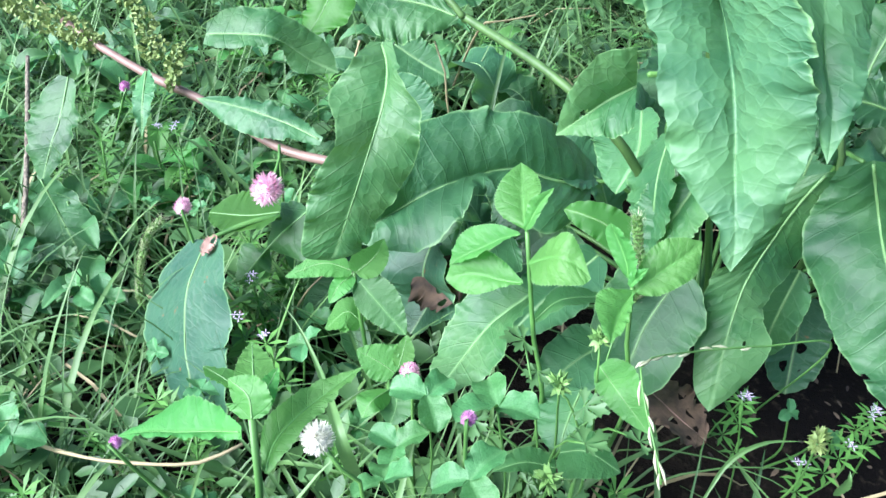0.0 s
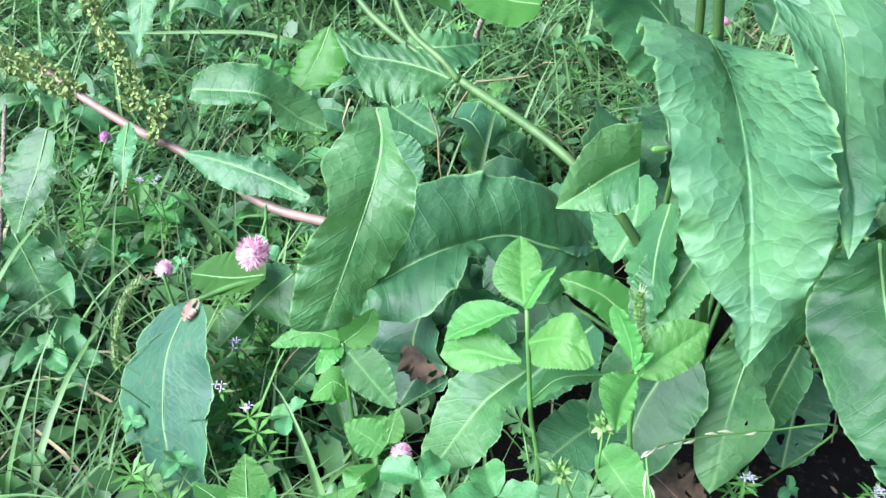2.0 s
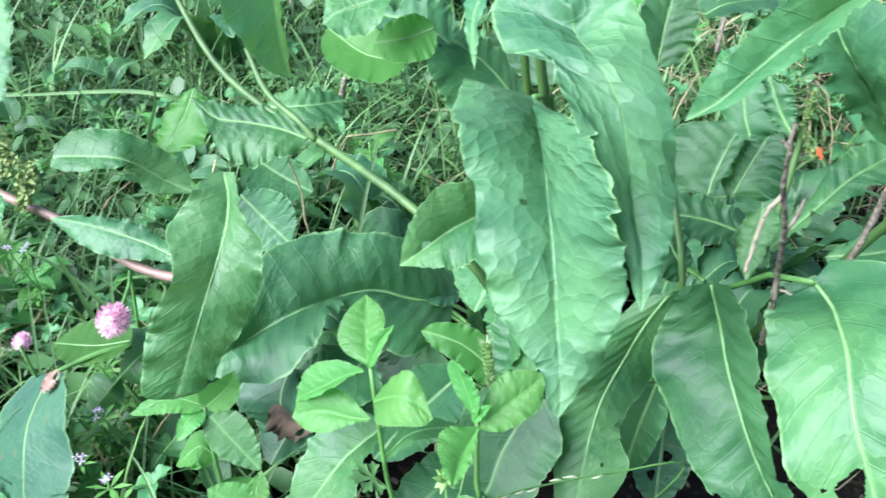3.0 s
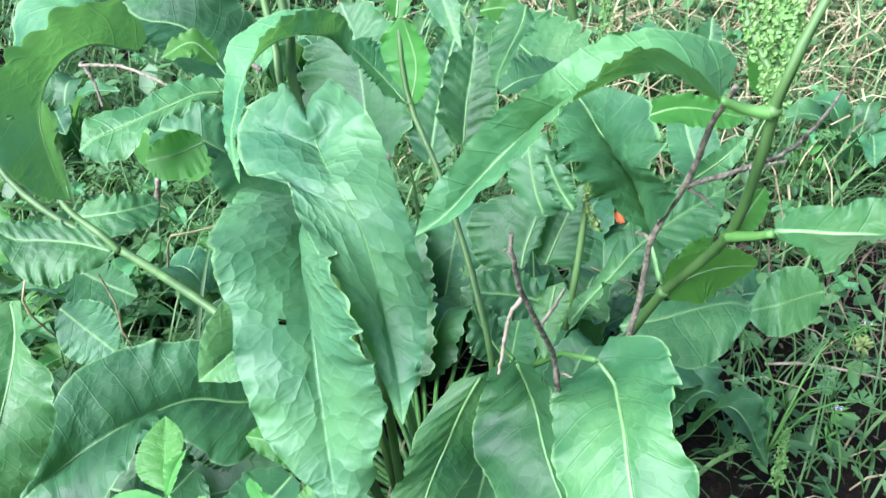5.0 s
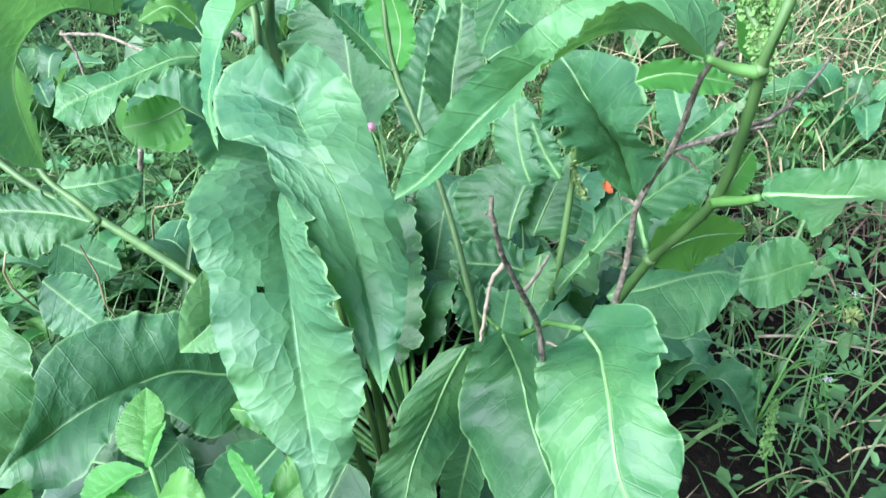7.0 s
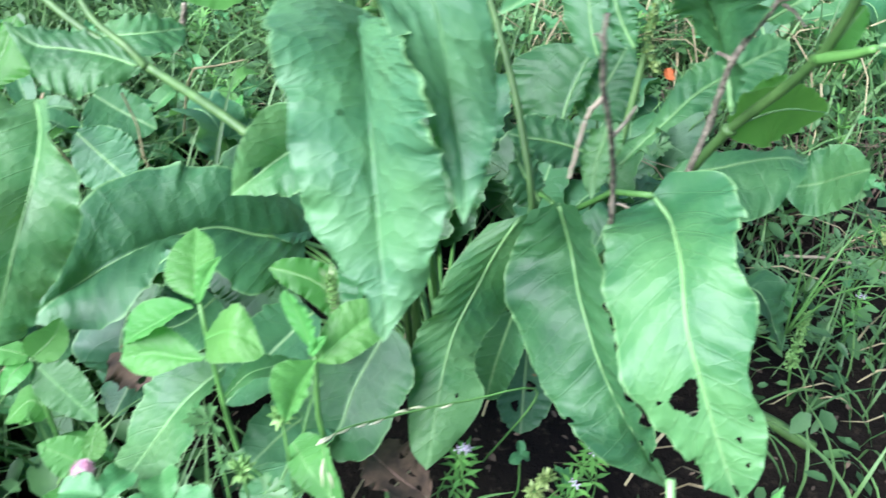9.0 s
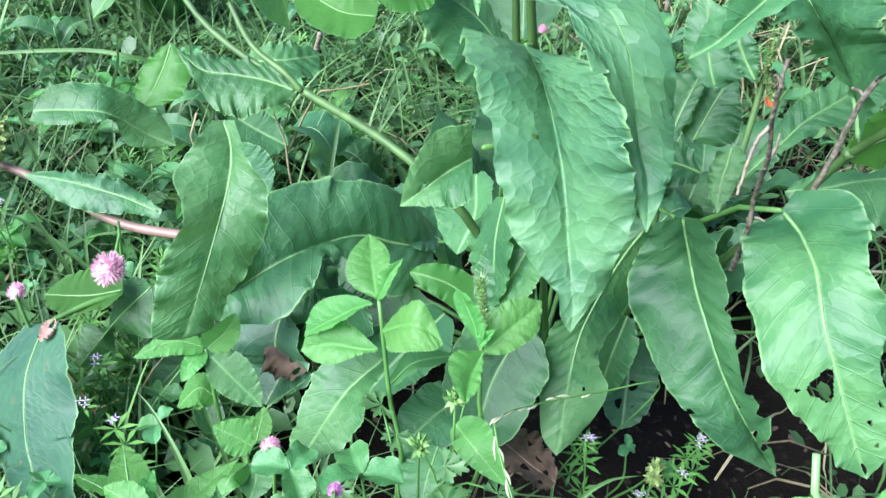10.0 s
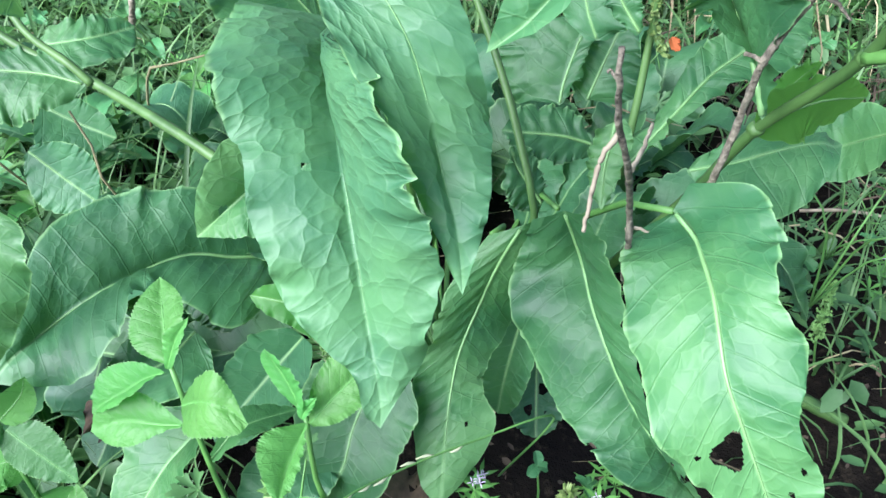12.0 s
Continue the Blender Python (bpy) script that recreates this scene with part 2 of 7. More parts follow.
def mesh_object(name, verts, faces, mat, parent=None, label="", uv=None, smooth=True, rel=None):
    me = bpy.data.meshes.new(name)
    me.from_pydata([tuple(v) for v in np.asarray(verts).tolist()], [], faces)
    if smooth:
        me.polygons.foreach_set("use_smooth", [True] * len(me.polygons))
    for key, data in (("uv", uv), ("rel", rel)):
        if data is not None:
            layer = me.uv_layers.new(name=key)
            loops = np.empty(len(me.loops), np.int32)
            me.loops.foreach_get("vertex_index", loops)
            layer.data.foreach_set("uv", np.asarray(data, np.float32)[loops].ravel())
    me.materials.append(mat)
    me.update()
    ob = new(name, me)
    if parent is not None:
        ob.parent = parent
    if label:
        tagged(ob, label)
    return ob


def thing(name, label, category, at=(0, 0, 0), group=""):
    ob = new(name)
    ob.location = at
    ob.empty_display_size = 0.01
    return tagged(ob, label, category, group)


def tube_data(ctrl, radii, n=16, sides=7, knobs=0.0, seed=0, kink=0.0, groove=0.0):
    p, tan, length = curve_points(ctrl, n)
    rng = np.random.RandomState(seed)
    if kink:
        p = p + np.repeat(rng.normal(size=((n + 2) // 2 + 1, 3)), 2, axis=0)[: n + 1] * kink
    rad = np.interp(np.linspace(0, 1, n + 1), np.linspace(0, 1, len(radii)), radii)
    if knobs:
        rad = rad * (1 + knobs * rng.uniform(-1, 1, n + 1))
    ref = V(0.31, 0.22, 0.92)
    verts, faces = [], []
    for i in range(n + 1):
        a = np.cross(tan[i], ref)
        a /= np.linalg.norm(a)
        b = np.cross(tan[i], a)
        for j in range(sides):
            w = 2 * math.pi * j / sides
            verts.append(p[i] + rad[i] * (1 - groove * (j % 2) + knobs * 0.5 * rng.uniform(-1, 1)) * (math.cos(w) * a + math.sin(w) * b))
    for i in range(n):
        for j in range(sides):
            faces.append((i * sides + j, i * sides + (j + 1) % sides, (i + 1) * sides + (j + 1) % sides, (i + 1) * sides + j))
    faces.append(tuple(range(sides))[::-1])
    faces.append(tuple(n * sides + j for j in range(sides)))
    return verts, faces


def tube(name, ctrl, radii, mat, parent=None, label="", n=16, sides=7, knobs=0.0, seed=0, kink=0.0, groove=0.0):
    v, f = tube_data(ctrl, radii, n, sides, knobs, seed, kink, groove)
    return mesh_object(name, v, f, mat, parent, label)


PROFILES = {
    "dock": lambda s: min(1.0, 0.30 + 0.70 * (s / 0.22) ** 0.7) * max(0.0, 1 - s**4.5) ** 0.75,
    "wide": lambda s: min(1.0, 0.5 + 0.5 * (s / 0.15)) * max(0.0, 1 - s**10) ** 0.6,
    "lance": lambda s: (0.18 + 0.82 * math.sin(math.pi * min(1, s + 0.02) ** 0.8)) * max(0.0, 1 - s**6) ** 0.7,
    "ovate": lambda s: math.sin(math.pi * min(1.0, 0.04 + 0.96 * s) ** 0.72) ** 0.75 if s < 0.999 else 0.0,
    "round": lambda s: max(0.0, math.sin(math.pi * min(1.0, 0.02 + 0.98 * s) ** 1.15)) ** 0.55 if s < 0.999 else 0.0,
}


def blade_data(mid, stations, profile="dock", n=84, m=10, ruffle=0.003, waves=6.0, curl=0.0, fold=0.22, saw=0.0, teeth=40, holes=(), seed=0, rough_edge=0.016, crimp=0.0):
    """A blade along the curve mid; stations give, at shares of its length, the ways out to its two edges."""
    p, tan, length = curve_points(mid, n)
    rng = np.random.RandomState(seed + 11)
    ph = rng.uniform(0, 6.28, 6)
    shares = [s for s, _, _ in stations]
    lefts = np.array([a for _, a, _ in stations], float)
    rights = np.array([b for _, _, b in stations], float)
    wid = PROFILES[profile]
    crisp = 0.6 * ruffle
    ruffle = min(ruffle, 0.11 * max(np.linalg.norm(lefts, axis=1).max(), np.linalg.norm(rights, axis=1).max()), 0.085 * length / waves)
    middle = np.cross(tan[n // 2], rights[len(rights) // 2] - lefts[len(lefts) // 2])
    facing = 1.0 if middle @ V(0, -0.45, 1) > 0 else -1.0
    verts, uv, faces, rel = [], [], [], []
    for i in range(n + 1):
        s = i / n
        g = s + 0.05 * math.sin(6.283 * 1.3 * s + ph[4]) + 0.02 * math.sin(6.283 * 3.1 * s + ph[5])
        out = []
        for arr in (lefts, rights):
            w = np.array([np.interp(s, shares, arr[:, c]) for c in range(3)])
            size = np.linalg.norm(w)
            w = w - tan[i] * (w @ tan[i])
            w = w / max(1e-9, np.linalg.norm(w)) * size
            out.append(w)
        nor = np.cross(tan[i], out[1] - out[0])
        nor /= max(1e-9, np.linalg.norm(nor))
        nor = nor * facing
        hw = wid(s)
        for j in range(-m, m + 1):
            u = j / m
            au = abs(u)
            w = out[1] if u > 0 else out[0]
            sg = 1 if u > 0 else -1
            k = hw * au
            if au > 0.99:
                k *= 1 + saw * (((s * teeth) % 1.0) - 0.5) + rough_edge * math.sin(waves * 9.0 * s + ph[2] * sg) + rough_edge * 0.7 * math.sin(waves * 23.0 * s + ph[3] * sg)
            z = ruffle * (au**3.2) * (0.35 + 0.65 * hw) * (math.sin(6.283 * waves * g + ph[0] + 1.7 * sg) + 0.3 * math.sin(6.283 * waves * 2.3 * g + ph[1] * sg))
            z += crisp * au**6 * (math.sin(6.283 * waves * 1.9 * g + ph[3] + 2 * sg) + 0.4 * math.sin(6.283 * waves * 3.7 * g + ph[5] - sg)) * min(1.0, 4 * hw) * (0.65 + 0.35 * math.sin(9 * s + ph[1]))
            z += np.linalg.norm(w) * hw * (curl * au * au + fold * au)
            z += 0.16 * ruffle * math.sin(6.283 * waves * 0.8 * g + 3 * u + ph[4])
            if crimp:
                reach = np.linalg.norm(w) * hw
                z += crimp * math.sin(math.pi * (s * length - 0.6 * au * reach) / 0.0085) ** 2 * min(1.0, 5 * au) * (1 - 0.7 * au) * min(1.0, reach / 0.010)
                z += 2.2 * crimp * au**2 * noise.noise(Vector((s * length * 110, sg * 4.0 + au, seed)))
            sway = 0.35 * ruffle * au * math.sin(6.283 * waves * 1.4 * g + ph[5] + sg)
            verts.append(p[i] + w * k + nor * z + tan[i] * sway)
            uv.append((sg * k * np.linalg.norm(w), s * length))
            rel.append((au, s))
    row = 2 * m + 1
    eaten = np.zeros(len(verts), bool)
    if len(holes):
        grid, flat = np.array(verts).reshape(n + 1, row, 3), np.array(uv)
        for i in range(n + 1):
            for j in range(row):
                u, s = j / m - 1, i / n
                for hu, hs, ru, rs in holes:
                    a, b = (u - hu) / ru, (s - hs) / rs
                    ang = math.atan2(b, a)
                    size = 1 + 0.16 * math.sin(3 * ang + hu * 9) + 0.08 * math.sin(7 * ang + hs * 20)
                    d = math.hypot(a, b)
                    if d < size:
                        eaten[i * row + j] = True
                        x = min(max((hu + ru * size * math.cos(ang) + 1) * m, 0), row - 1.001)
                        y = min(max((hs + rs * size * math.sin(ang)) * n, 0), n - 0.001)
                        x0, y0 = int(x), int(y)
                        fx, fy = x - x0, y - y0
                        verts[i * row + j] = (grid[y0, x0] * (1 - fx) + grid[y0, x0 + 1] * fx) * (1 - fy) + (grid[y0 + 1, x0] * (1 - fx) + grid[y0 + 1, x0 + 1] * fx) * fy
                        uv[i * row + j] = tuple((flat[y0 * row + x0] * (1 - fx) + flat[y0 * row + x0 + 1] * fx))
    for i in range(n):
        for j in range(row - 1):
            q = (i * row + j, i * row + j + 1, (i + 1) * row + j + 1, (i + 1) * row + j)
            if not eaten[list(q)].all():
                faces.append(q)
    return verts, faces, uv, rel


def leaf(parent, mid, stations, mat=None, profile="dock", rib=0.0007, petiole=None, label="", name="leaf", rib_mat=None, **kw):
    """A leaf blade with its midrib, and a petiole where it has one, as parts of a plant."""
    v, f, uv, rel = blade_data(mid, stations, profile, **kw)
    ob = mesh_object(name, v, f, mat or DOCK, parent, label, uv, rel=rel)
    if rib:
        tube("midrib", mid, [rib, rib * 0.75, rib * 0.3], rib_mat or RIB, ob, n=24, sides=5)
    if petiole:
        tube("petiole", petiole, [0.0024, 0.0019, 0.0014], STEMGREEN, ob, n=10, sides=6)
    return ob


def draped_data(rows, n=110, m=16, arch=0.06, ruffle=0.0012, waves=9.0, crisp=0.0008, ribs=0.0005, spacing=0.013, rough_edge=0.03, saw=0.0, teeth=40, holes=(), seed=0):
    """A blade draped over three smooth curves: rows give its midrib and its two edges from base to tip."""
    fine = 12
    mid, run = smooth_rows([r[0] for r in rows], fine), None
    left, right = smooth_rows([r[1] for r in rows], fine), smooth_rows([r[2] for r in rows], fine)
    run = np.r_[0, np.cumsum(np.linalg.norm(np.diff(mid, axis=0), axis=1))]
    length = run[-1]
    want = np.linspace(0, length, n + 1)
    even = lambda a: np.stack([np.interp(want, run, a[:, c]) for c in range(3)], 1)
    mid, left, right = even(mid), even(left), even(right)
    tan = np.gradient(mid, axis=0)
    tan /= np.linalg.norm(tan, axis=1)[:, None]
    rng = np.random.RandomState(seed + 11)
    ph = rng.uniform(0, 6.28, 8)
    middle = np.cross(tan[n // 2], right[n // 2] - left[n // 2])
    facing = 1.0 if middle @ V(0, -0.45, 1) > 0 else -1.0
    verts, uv, rel, faces = [], [], [], []
    widest = max(np.linalg.norm(left - mid, axis=1).max(), np.linalg.norm(right - mid, axis=1).max())
    for i in range(n + 1):
        s = i / n
        fade = min(1.0, 9 * s) * min(1.0, 9 * (1 - s))
        g = s + 0.05 * math.sin(8.2 * s + ph[4]) + 0.02 * math.sin(19.5 * s + ph[5])
        for j in range(-m, m + 1):
            u = abs(j) / m
            sg = 1 if j > 0 else -1
            w = (right if sg > 0 else left)[i] - mid[i]
            size = np.linalg.norm(w)
            nor = np.cross(tan[i], w * sg)
            nor = nor / max(1e-9, np.linalg.norm(nor)) * facing
            k = u
            if u > 0.99:
                k += rough_edge * fade * (1.6 * noise.noise(Vector((s * length * 70, sg * 9.0, seed))) + 0.8 * noise.noise(Vector((s * length * 260, sg * 5.0, seed)))) + saw * (((s * teeth) % 1.0) - 0.5) * fade
            z = arch * size * 4 * u * (1 - u) * fade
            lift = 0.35 + 1.6 * abs(noise.noise(Vector((s * length * 28, sg * 3.0, seed + 0.5))))
            z += lift * ruffle * fade * u**3 * (math.sin(6.283 * waves * g + ph[0] + 1.9 * sg) + 0.5 * math.sin(6.283 * waves * 0.47 * g + ph[1] * sg))
            z += lift * crisp * fade * u**8 * (math.sin(6.283 * waves * 2.6 * g + ph[3] + 2 * sg) + 0.5 * math.sin(6.283 * waves * 4.3 * g + ph[5] - sg))
            q = (s * length - 0.6 * u * size) / spacing
            z += ribs * math.sin(math.pi * q) ** 2 * min(1.0, 5 * u) * (1 - 0.85 * u) * min(1.0, size / 0.012)
            z += 0.0007 * fade * noise.noise(Vector((s * length * 60, sg * u * size * 60, seed * 1.7))) * min(1.0, 4 * u)
            sway = 0.3 * lift * ruffle * u * u * math.sin(6.283 * waves * 1.3 * g + ph[6] + sg) * fade
            verts.append(mid[i] + w * k + nor * z + tan[i] * sway)
            uv.append((sg * k * size, s * length))
            rel.append((u * min(1.0, 0.4 + size / widest), s))
    row = 2 * m + 1
    gone = lambda u, s: any(math.hypot((u - hu) / ru, (s - hs) / rs) < 1 + 0.18 * math.sin(3 * math.atan2((s - hs) / rs, (u - hu) / ru) + 9 * hu) for hu, hs, ru, rs in holes)
    for i in range(n):
        for j in range(row - 1):
            if holes and gone((j + 0.5) / m - 1, (i + 0.5) / n):
                continue
            faces.append((i * row + j, i * row + j + 1, (i + 1) * row + j + 1, (i + 1) * row + j))
    up = np.cross(tan, right - left) * facing
    up /= np.maximum(1e-9, np.linalg.norm(up, axis=1))[:, None]
    return verts, faces, uv, rel, mid, up


def smooth_rows(points, fine):
    """A smooth curve through the points with the same count of steps between each two."""
    c = np.array(points, float)
    e = np.vstack([2 * c[0] - c[1], c, 2 * c[-1] - c[-2]])
    out = []
    for i in range(1, len(e) - 2):
        a, b, d, g = e[i - 1], e[i], e[i + 1], e[i + 2]
        for t in np.linspace(0, 1, fine, endpoint=False):
            out.append(0.5 * (2 * b + (d - a) * t + (2 * a - 5 * b + 4 * d - g) * t * t + (3 * b - a - 3 * d + g) * t**3))
    out.append(c[-1])
    return np.array(out)


def draped_leaf(parent, rows, mat=None, rib=0.0007, petiole=None, label="", rib_mat=None, **kw):
    """A leaf whose blade hangs between a midrib and two edges, with its midrib and petiole as parts."""
    v, f, uv, rel, mid, up = draped_data(rows, **kw)
    ob = mesh_object("leaf", v, f, mat or DOCK, parent, label, uv, rel=rel)
    if rib:
        tube("midrib", (mid + up * (rib * 0.1 + 0.3 * kw.get("ribs", 0.0005)))[2 : int(len(mid) * 0.97) : max(1, len(mid) // 10)], [rib, rib * 0.8, rib * 0.5, rib * 0.1], rib_mat or (SAWRIB if mat is SAW else RIB), ob, n=30, sides=6)
    if petiole:
        tube("petiole", petiole, [0.0024, 0.0019, 0.0014], STEMGREEN, ob, n=10, sides=6)
    return ob


# ---- ground ----
def ground_height(x, y):
    return 0.012 * noise.noise(Vector((x * 3.1, y * 3.1, 0.3))) + 0.006 * noise.noise(Vector((x * 14, y * 14, 4.0)))


def build_ground():
    near = np.linspace(-1, 1, 121)
    axis = np.sign(near) * (np.abs(near) * 1.6 + np.abs(near) ** 9 * 60)
    verts = [(x + 0.2, y + 0.9, ground_height(x + 0.2, y + 0.9) - 0.01) for y in axis for x in axis]
    m = len(axis)
    faces = [(i * m + j, i * m + j + 1, (i + 1) * m + j + 1, (i + 1) * m + j) for i in range(m - 1) for j in range(m - 1)]
    return tagged(mesh_object("ground", verts, faces, SOIL), "dark soil under the weeds, gap shade put into its colour", "ground", kind="structure")


build_ground()


# ---- kinds of small parts and plants ----
def lump(name, at, size, mat, parent, seed=0, rings=5, seg=8, squash=1.0):
    """A small uneven rounded body."""
    rng = np.random.RandomState(seed)
    verts, faces = [], []
    for i in range(rings + 1):
        a = math.pi * i / rings
        for j in range(seg):
            b = 2 * math.pi * j / seg
            r = size * (1 + 0.12 * rng.uniform(-1, 1))
            verts.append((at[0] + r * math.sin(a) * math.cos(b), at[1] + r * math.sin(a) * math.sin(b), at[2] + squash * r * math.cos(a)))
    for i in range(rings):
        for j in range(seg):
            faces.append((i * seg + j, i * seg + (j + 1) % seg, (i + 1) * seg + (j + 1) % seg, (i + 1) * seg + j))
    return mesh_object(name, verts, faces, mat, parent)


def joint(plant, at, size):
    return lump("joint", at, size * 0.86, STALK, plant, int(at[0] * 1000), squash=0.8)


def seed_cluster(points, size, rng, out_v, out_f):
    """Three-winged small seeds at the points."""
    for p in points:
        a = rng.normal(size=3)
        a /= np.linalg.norm(a)
        b = np.cross(a, rng.normal(size=3))
        b /= np.linalg.norm(b)
        c = np.cross(a, b)
        s = size * rng.uniform(0.7, 1.2)
        for w in range(3):
            d = math.cos(2.094 * w) * b + math.sin(2.094 * w) * c
            k = len(out_v)
            out_v += [p - a * s, p + d * s * 0.8 - a * 0.3 * s, p + d * s * 0.75 + a * 0.4 * s, p + a * s]
            out_f.append((k, k + 1, k + 2, k + 3))


def spike(plant, ctrl, count, spread, mat, seed, grain=0.0016):
    """A dense spike of small winged seeds in whorls along a thin axis."""
    rng = np.random.RandomState(seed)
    axis = tube("spike", ctrl, [0.0016, 0.001], STALK, plant, n=14, sides=5)
    p, tan, length = curve_points(ctrl, 40)
    whorls = rng.randint(0, 41, count * 3) // 3 * 3
    pts = []
    fat = rng.uniform(0.55, 1.35, 41)
    for i in whorls:
        d = np.cross(tan[i], rng.normal(size=3))
        d /= np.linalg.norm(d)
        pts.append(p[i] + d * spread * fat[i] * rng.uniform(0.15, 1) ** 0.7 * (1 - 0.4 * i / 40) + tan[i] * rng.normal() * 0.0022)
    v, f = [], []
    seed_cluster(pts, grain, rng, v, f)
    mesh_object("panicle", v, f, mat, axis, smooth=False)
    return axis


def leaflet_data(size, fold=0.25):
    mid = [(0, 0, 0), (0, size * 0.5, size * 0.06), (0, size, -size * 0.05)]
    w = size * 0.42
    return blade_data(mid, [(0.5, (-w, 0, w * fold), (w, 0, w * fold))], "round", n=14, m=5, ruffle=size * 0.05, waves=2, rough_edge=0.02)


def make_mesh(name, data, mat):
    v, f, uv, rel = data
    ob = mesh_object(name, v, f, mat, uv=uv, rel=rel)
    me = ob.data
    bpy.data.objects.remove(ob)
    return me


leaflet_parts = leaflet_data(1.0)
LEAFLET = make_mesh("leaflet", (leaflet_parts[0], leaflet_parts[1], np.array(leaflet_parts[2]) * 0.015, leaflet_parts[3]), CLOVER)


def trefoil(top, size, turn, base=None, rng=None):
    """One clover leaf: three leaflets on a thin stem."""
    rng = rng or np.random.RandomState(int(abs(top[0]) * 9999) + int(size * 9999))
    top = V(*top)
    foot = V(top[0] + rng.uniform(-0.02, 0.02), top[1] + rng.uniform(0, 0.03), 0.0)
    plant = thing("clover_leaf", "green three-part clover leaf on a thin stem", "clover", group="clover leaves in the meadow")
    tube("stem", [foot, (foot + top) / 2 + V(rng.uniform(-0.008, 0.008), rng.uniform(-0.008, 0.008), 0), top], [0.0009, 0.0006], STEMGREEN, plant, n=6, sides=5)
    tip = Euler((radians(rng.uniform(-25, 25)), radians(rng.uniform(-25, 25)), 0)).to_matrix()
    for i in range(3):
        ob = new("leaflet", LEAFLET)
        ob.parent = plant
        rot = tip @ Euler((radians(rng.uniform(-15, 20)), 0, radians(turn + 120 * i + rng.uniform(-8, 8)))).to_matrix()
        ob.matrix_local = Matrix.Translation(Vector(top)) @ rot.to_4x4() @ Matrix.Scale(size * rng.uniform(0.9, 1.1), 4)
    return plant


def clover_flower(ctrl, size, mat, label, seed):
    """A globe of many narrow florets on a stem."""
    rng = np.random.RandomState(seed)
    plant = thing("clover_flower", label, "flower")
    tube("stem", ctrl, [0.0014, 0.0011, 0.0009], STEMGREEN, plant, n=12, sides=6)
    c = V(*ctrl[-1])
    up = V(*ctrl[-1]) - V(*ctrl[-2])
    up /= np.linalg.norm(up)
    v, f = [], []
    for i in range(260):
        z = 1 - 2 * (i + 0.5) / 260 * 0.80
        a = i * 2.39996
        r = math.sqrt(max(0, 1 - z * z))
        d = V(r * math.cos(a), r * math.sin(a), 0) * 0.95 + V(0, 0, z)
        d = d + 0.09 * rng.normal(size=3)
        d /= np.linalg.norm(d)
        side = np.cross(d, V(0.3, 0.5, 0.8))
        side /= np.linalg.norm(side)
        other = np.cross(d, side)
        s = size * rng.uniform(0.88, 1.03)
        w = size * 0.075
        k = len(v)
        bend = V(0, 0, size * rng.uniform(-0.03, 0.10))
        v += [c + d * s * 0.2, c + d * s * 0.65 - side * w + other * w * 0.6, c + d * s * 0.62, c + d * s * 0.65 + side * w + other * w * 0.6, c + d * s + bend - side * w * 0.3, c + d * s * 1.04 + bend * 1.2 + side * w * 0.3]
        f += [(k, k + 2, k + 1), (k, k + 3, k + 2), (k + 1, k + 2, k + 4), (k + 2, k + 5, k + 4), (k + 2, k + 3, k + 5)]
    mesh_object("flower_head", v, f, mat, plant, smooth=False)
    lump("flower_core", c, size * 0.72, mat, plant, seed)
    lump("calyx", c - up * size * 0.25, size * 0.5, SEED, plant, seed)
    return plant


def whorl_data(size, count, rng, up=0.35):
    v, f = [], []
    for i in range(count):
        a = 2 * math.pi * i / count + rng.uniform(-0.15, 0.15)
        d = V(math.cos(a), math.sin(a), up)
        sd = V(-math.sin(a), math.cos(a), 0)
        k = len(v)
        v += [V(0, 0, 0), d * size * 0.5 - sd * size * 0.11, d * size * 0.5 + sd * size * 0.11 + V(0, 0, 0.03 * size), d * size + V(0, 0, -0.15 * size)]
        f.append((k, k + 1, k + 3, k + 2))
    return v, f


def tiny_flower(at, seed):
    """A field herb with whorled narrow leaves and a pale four-petalled flower."""
    rng = np.random.RandomState(seed)
    at = V(*at)
    plant = thing("field_herb", "thin herb with whorled leaves and a tiny pale lilac flower", "flower", group="tiny lilac flowers")
    foot = at + V(rng.uniform(-0.02, 0.02), rng.uniform(0.0, 0.03), 0)
    foot[2] = 0.0
    mid = (foot + at) / 2 + V(rng.uniform(-0.01, 0.01), 0, 0)
    tube("stem", [foot, mid, at], [0.0007, 0.0005], STEMGREEN, plant, n=6, sides=5)
    for s in (0.55, 0.8, 0.97):
        v, f = whorl_data(0.011 * rng.uniform(0.8, 1.2), 6, rng)
        q = foot + (at - foot) * s
        mesh_object("leaf_whorl", np.array(v) + q, f, HERB, plant)
    v, f = [], []
    for k in range(3):
        o = at + V(rng.uniform(-0.003, 0.003), rng.uniform(-0.003, 0.003), 0.002 + 0.001 * k)
        w, g = whorl_data(0.0032, 4, rng, 0.2)
        n = len(v)
        v += [o + x for x in w]
        f += [tuple(i + n for i in q) for q in g]
    mesh_object("blossom", v, f, LILAC, plant)
    return plant


def broad_grass(ctrl, width, seed):
    plant = thing("long_grass", "single long bluish-green grass blade", "grass")
    p, tan, length = curve_points(ctrl, 8)
    out = np.cross(tan[4], V(0.1, -0.7, 0.7))
    out /= np.linalg.norm(out)
    v, f, uv, rel = blade_data(ctrl, [(0.5, tuple(-out * width + V(0, 0, width * 0.4)), tuple(out * width + V(0, 0, width * 0.4)))], "lance", n=30, m=3, ruffle=0.0003, rough_edge=0.0, seed=seed)
    mesh_object("blade", v, f, GRASS, plant, uv=uv)
    return plant


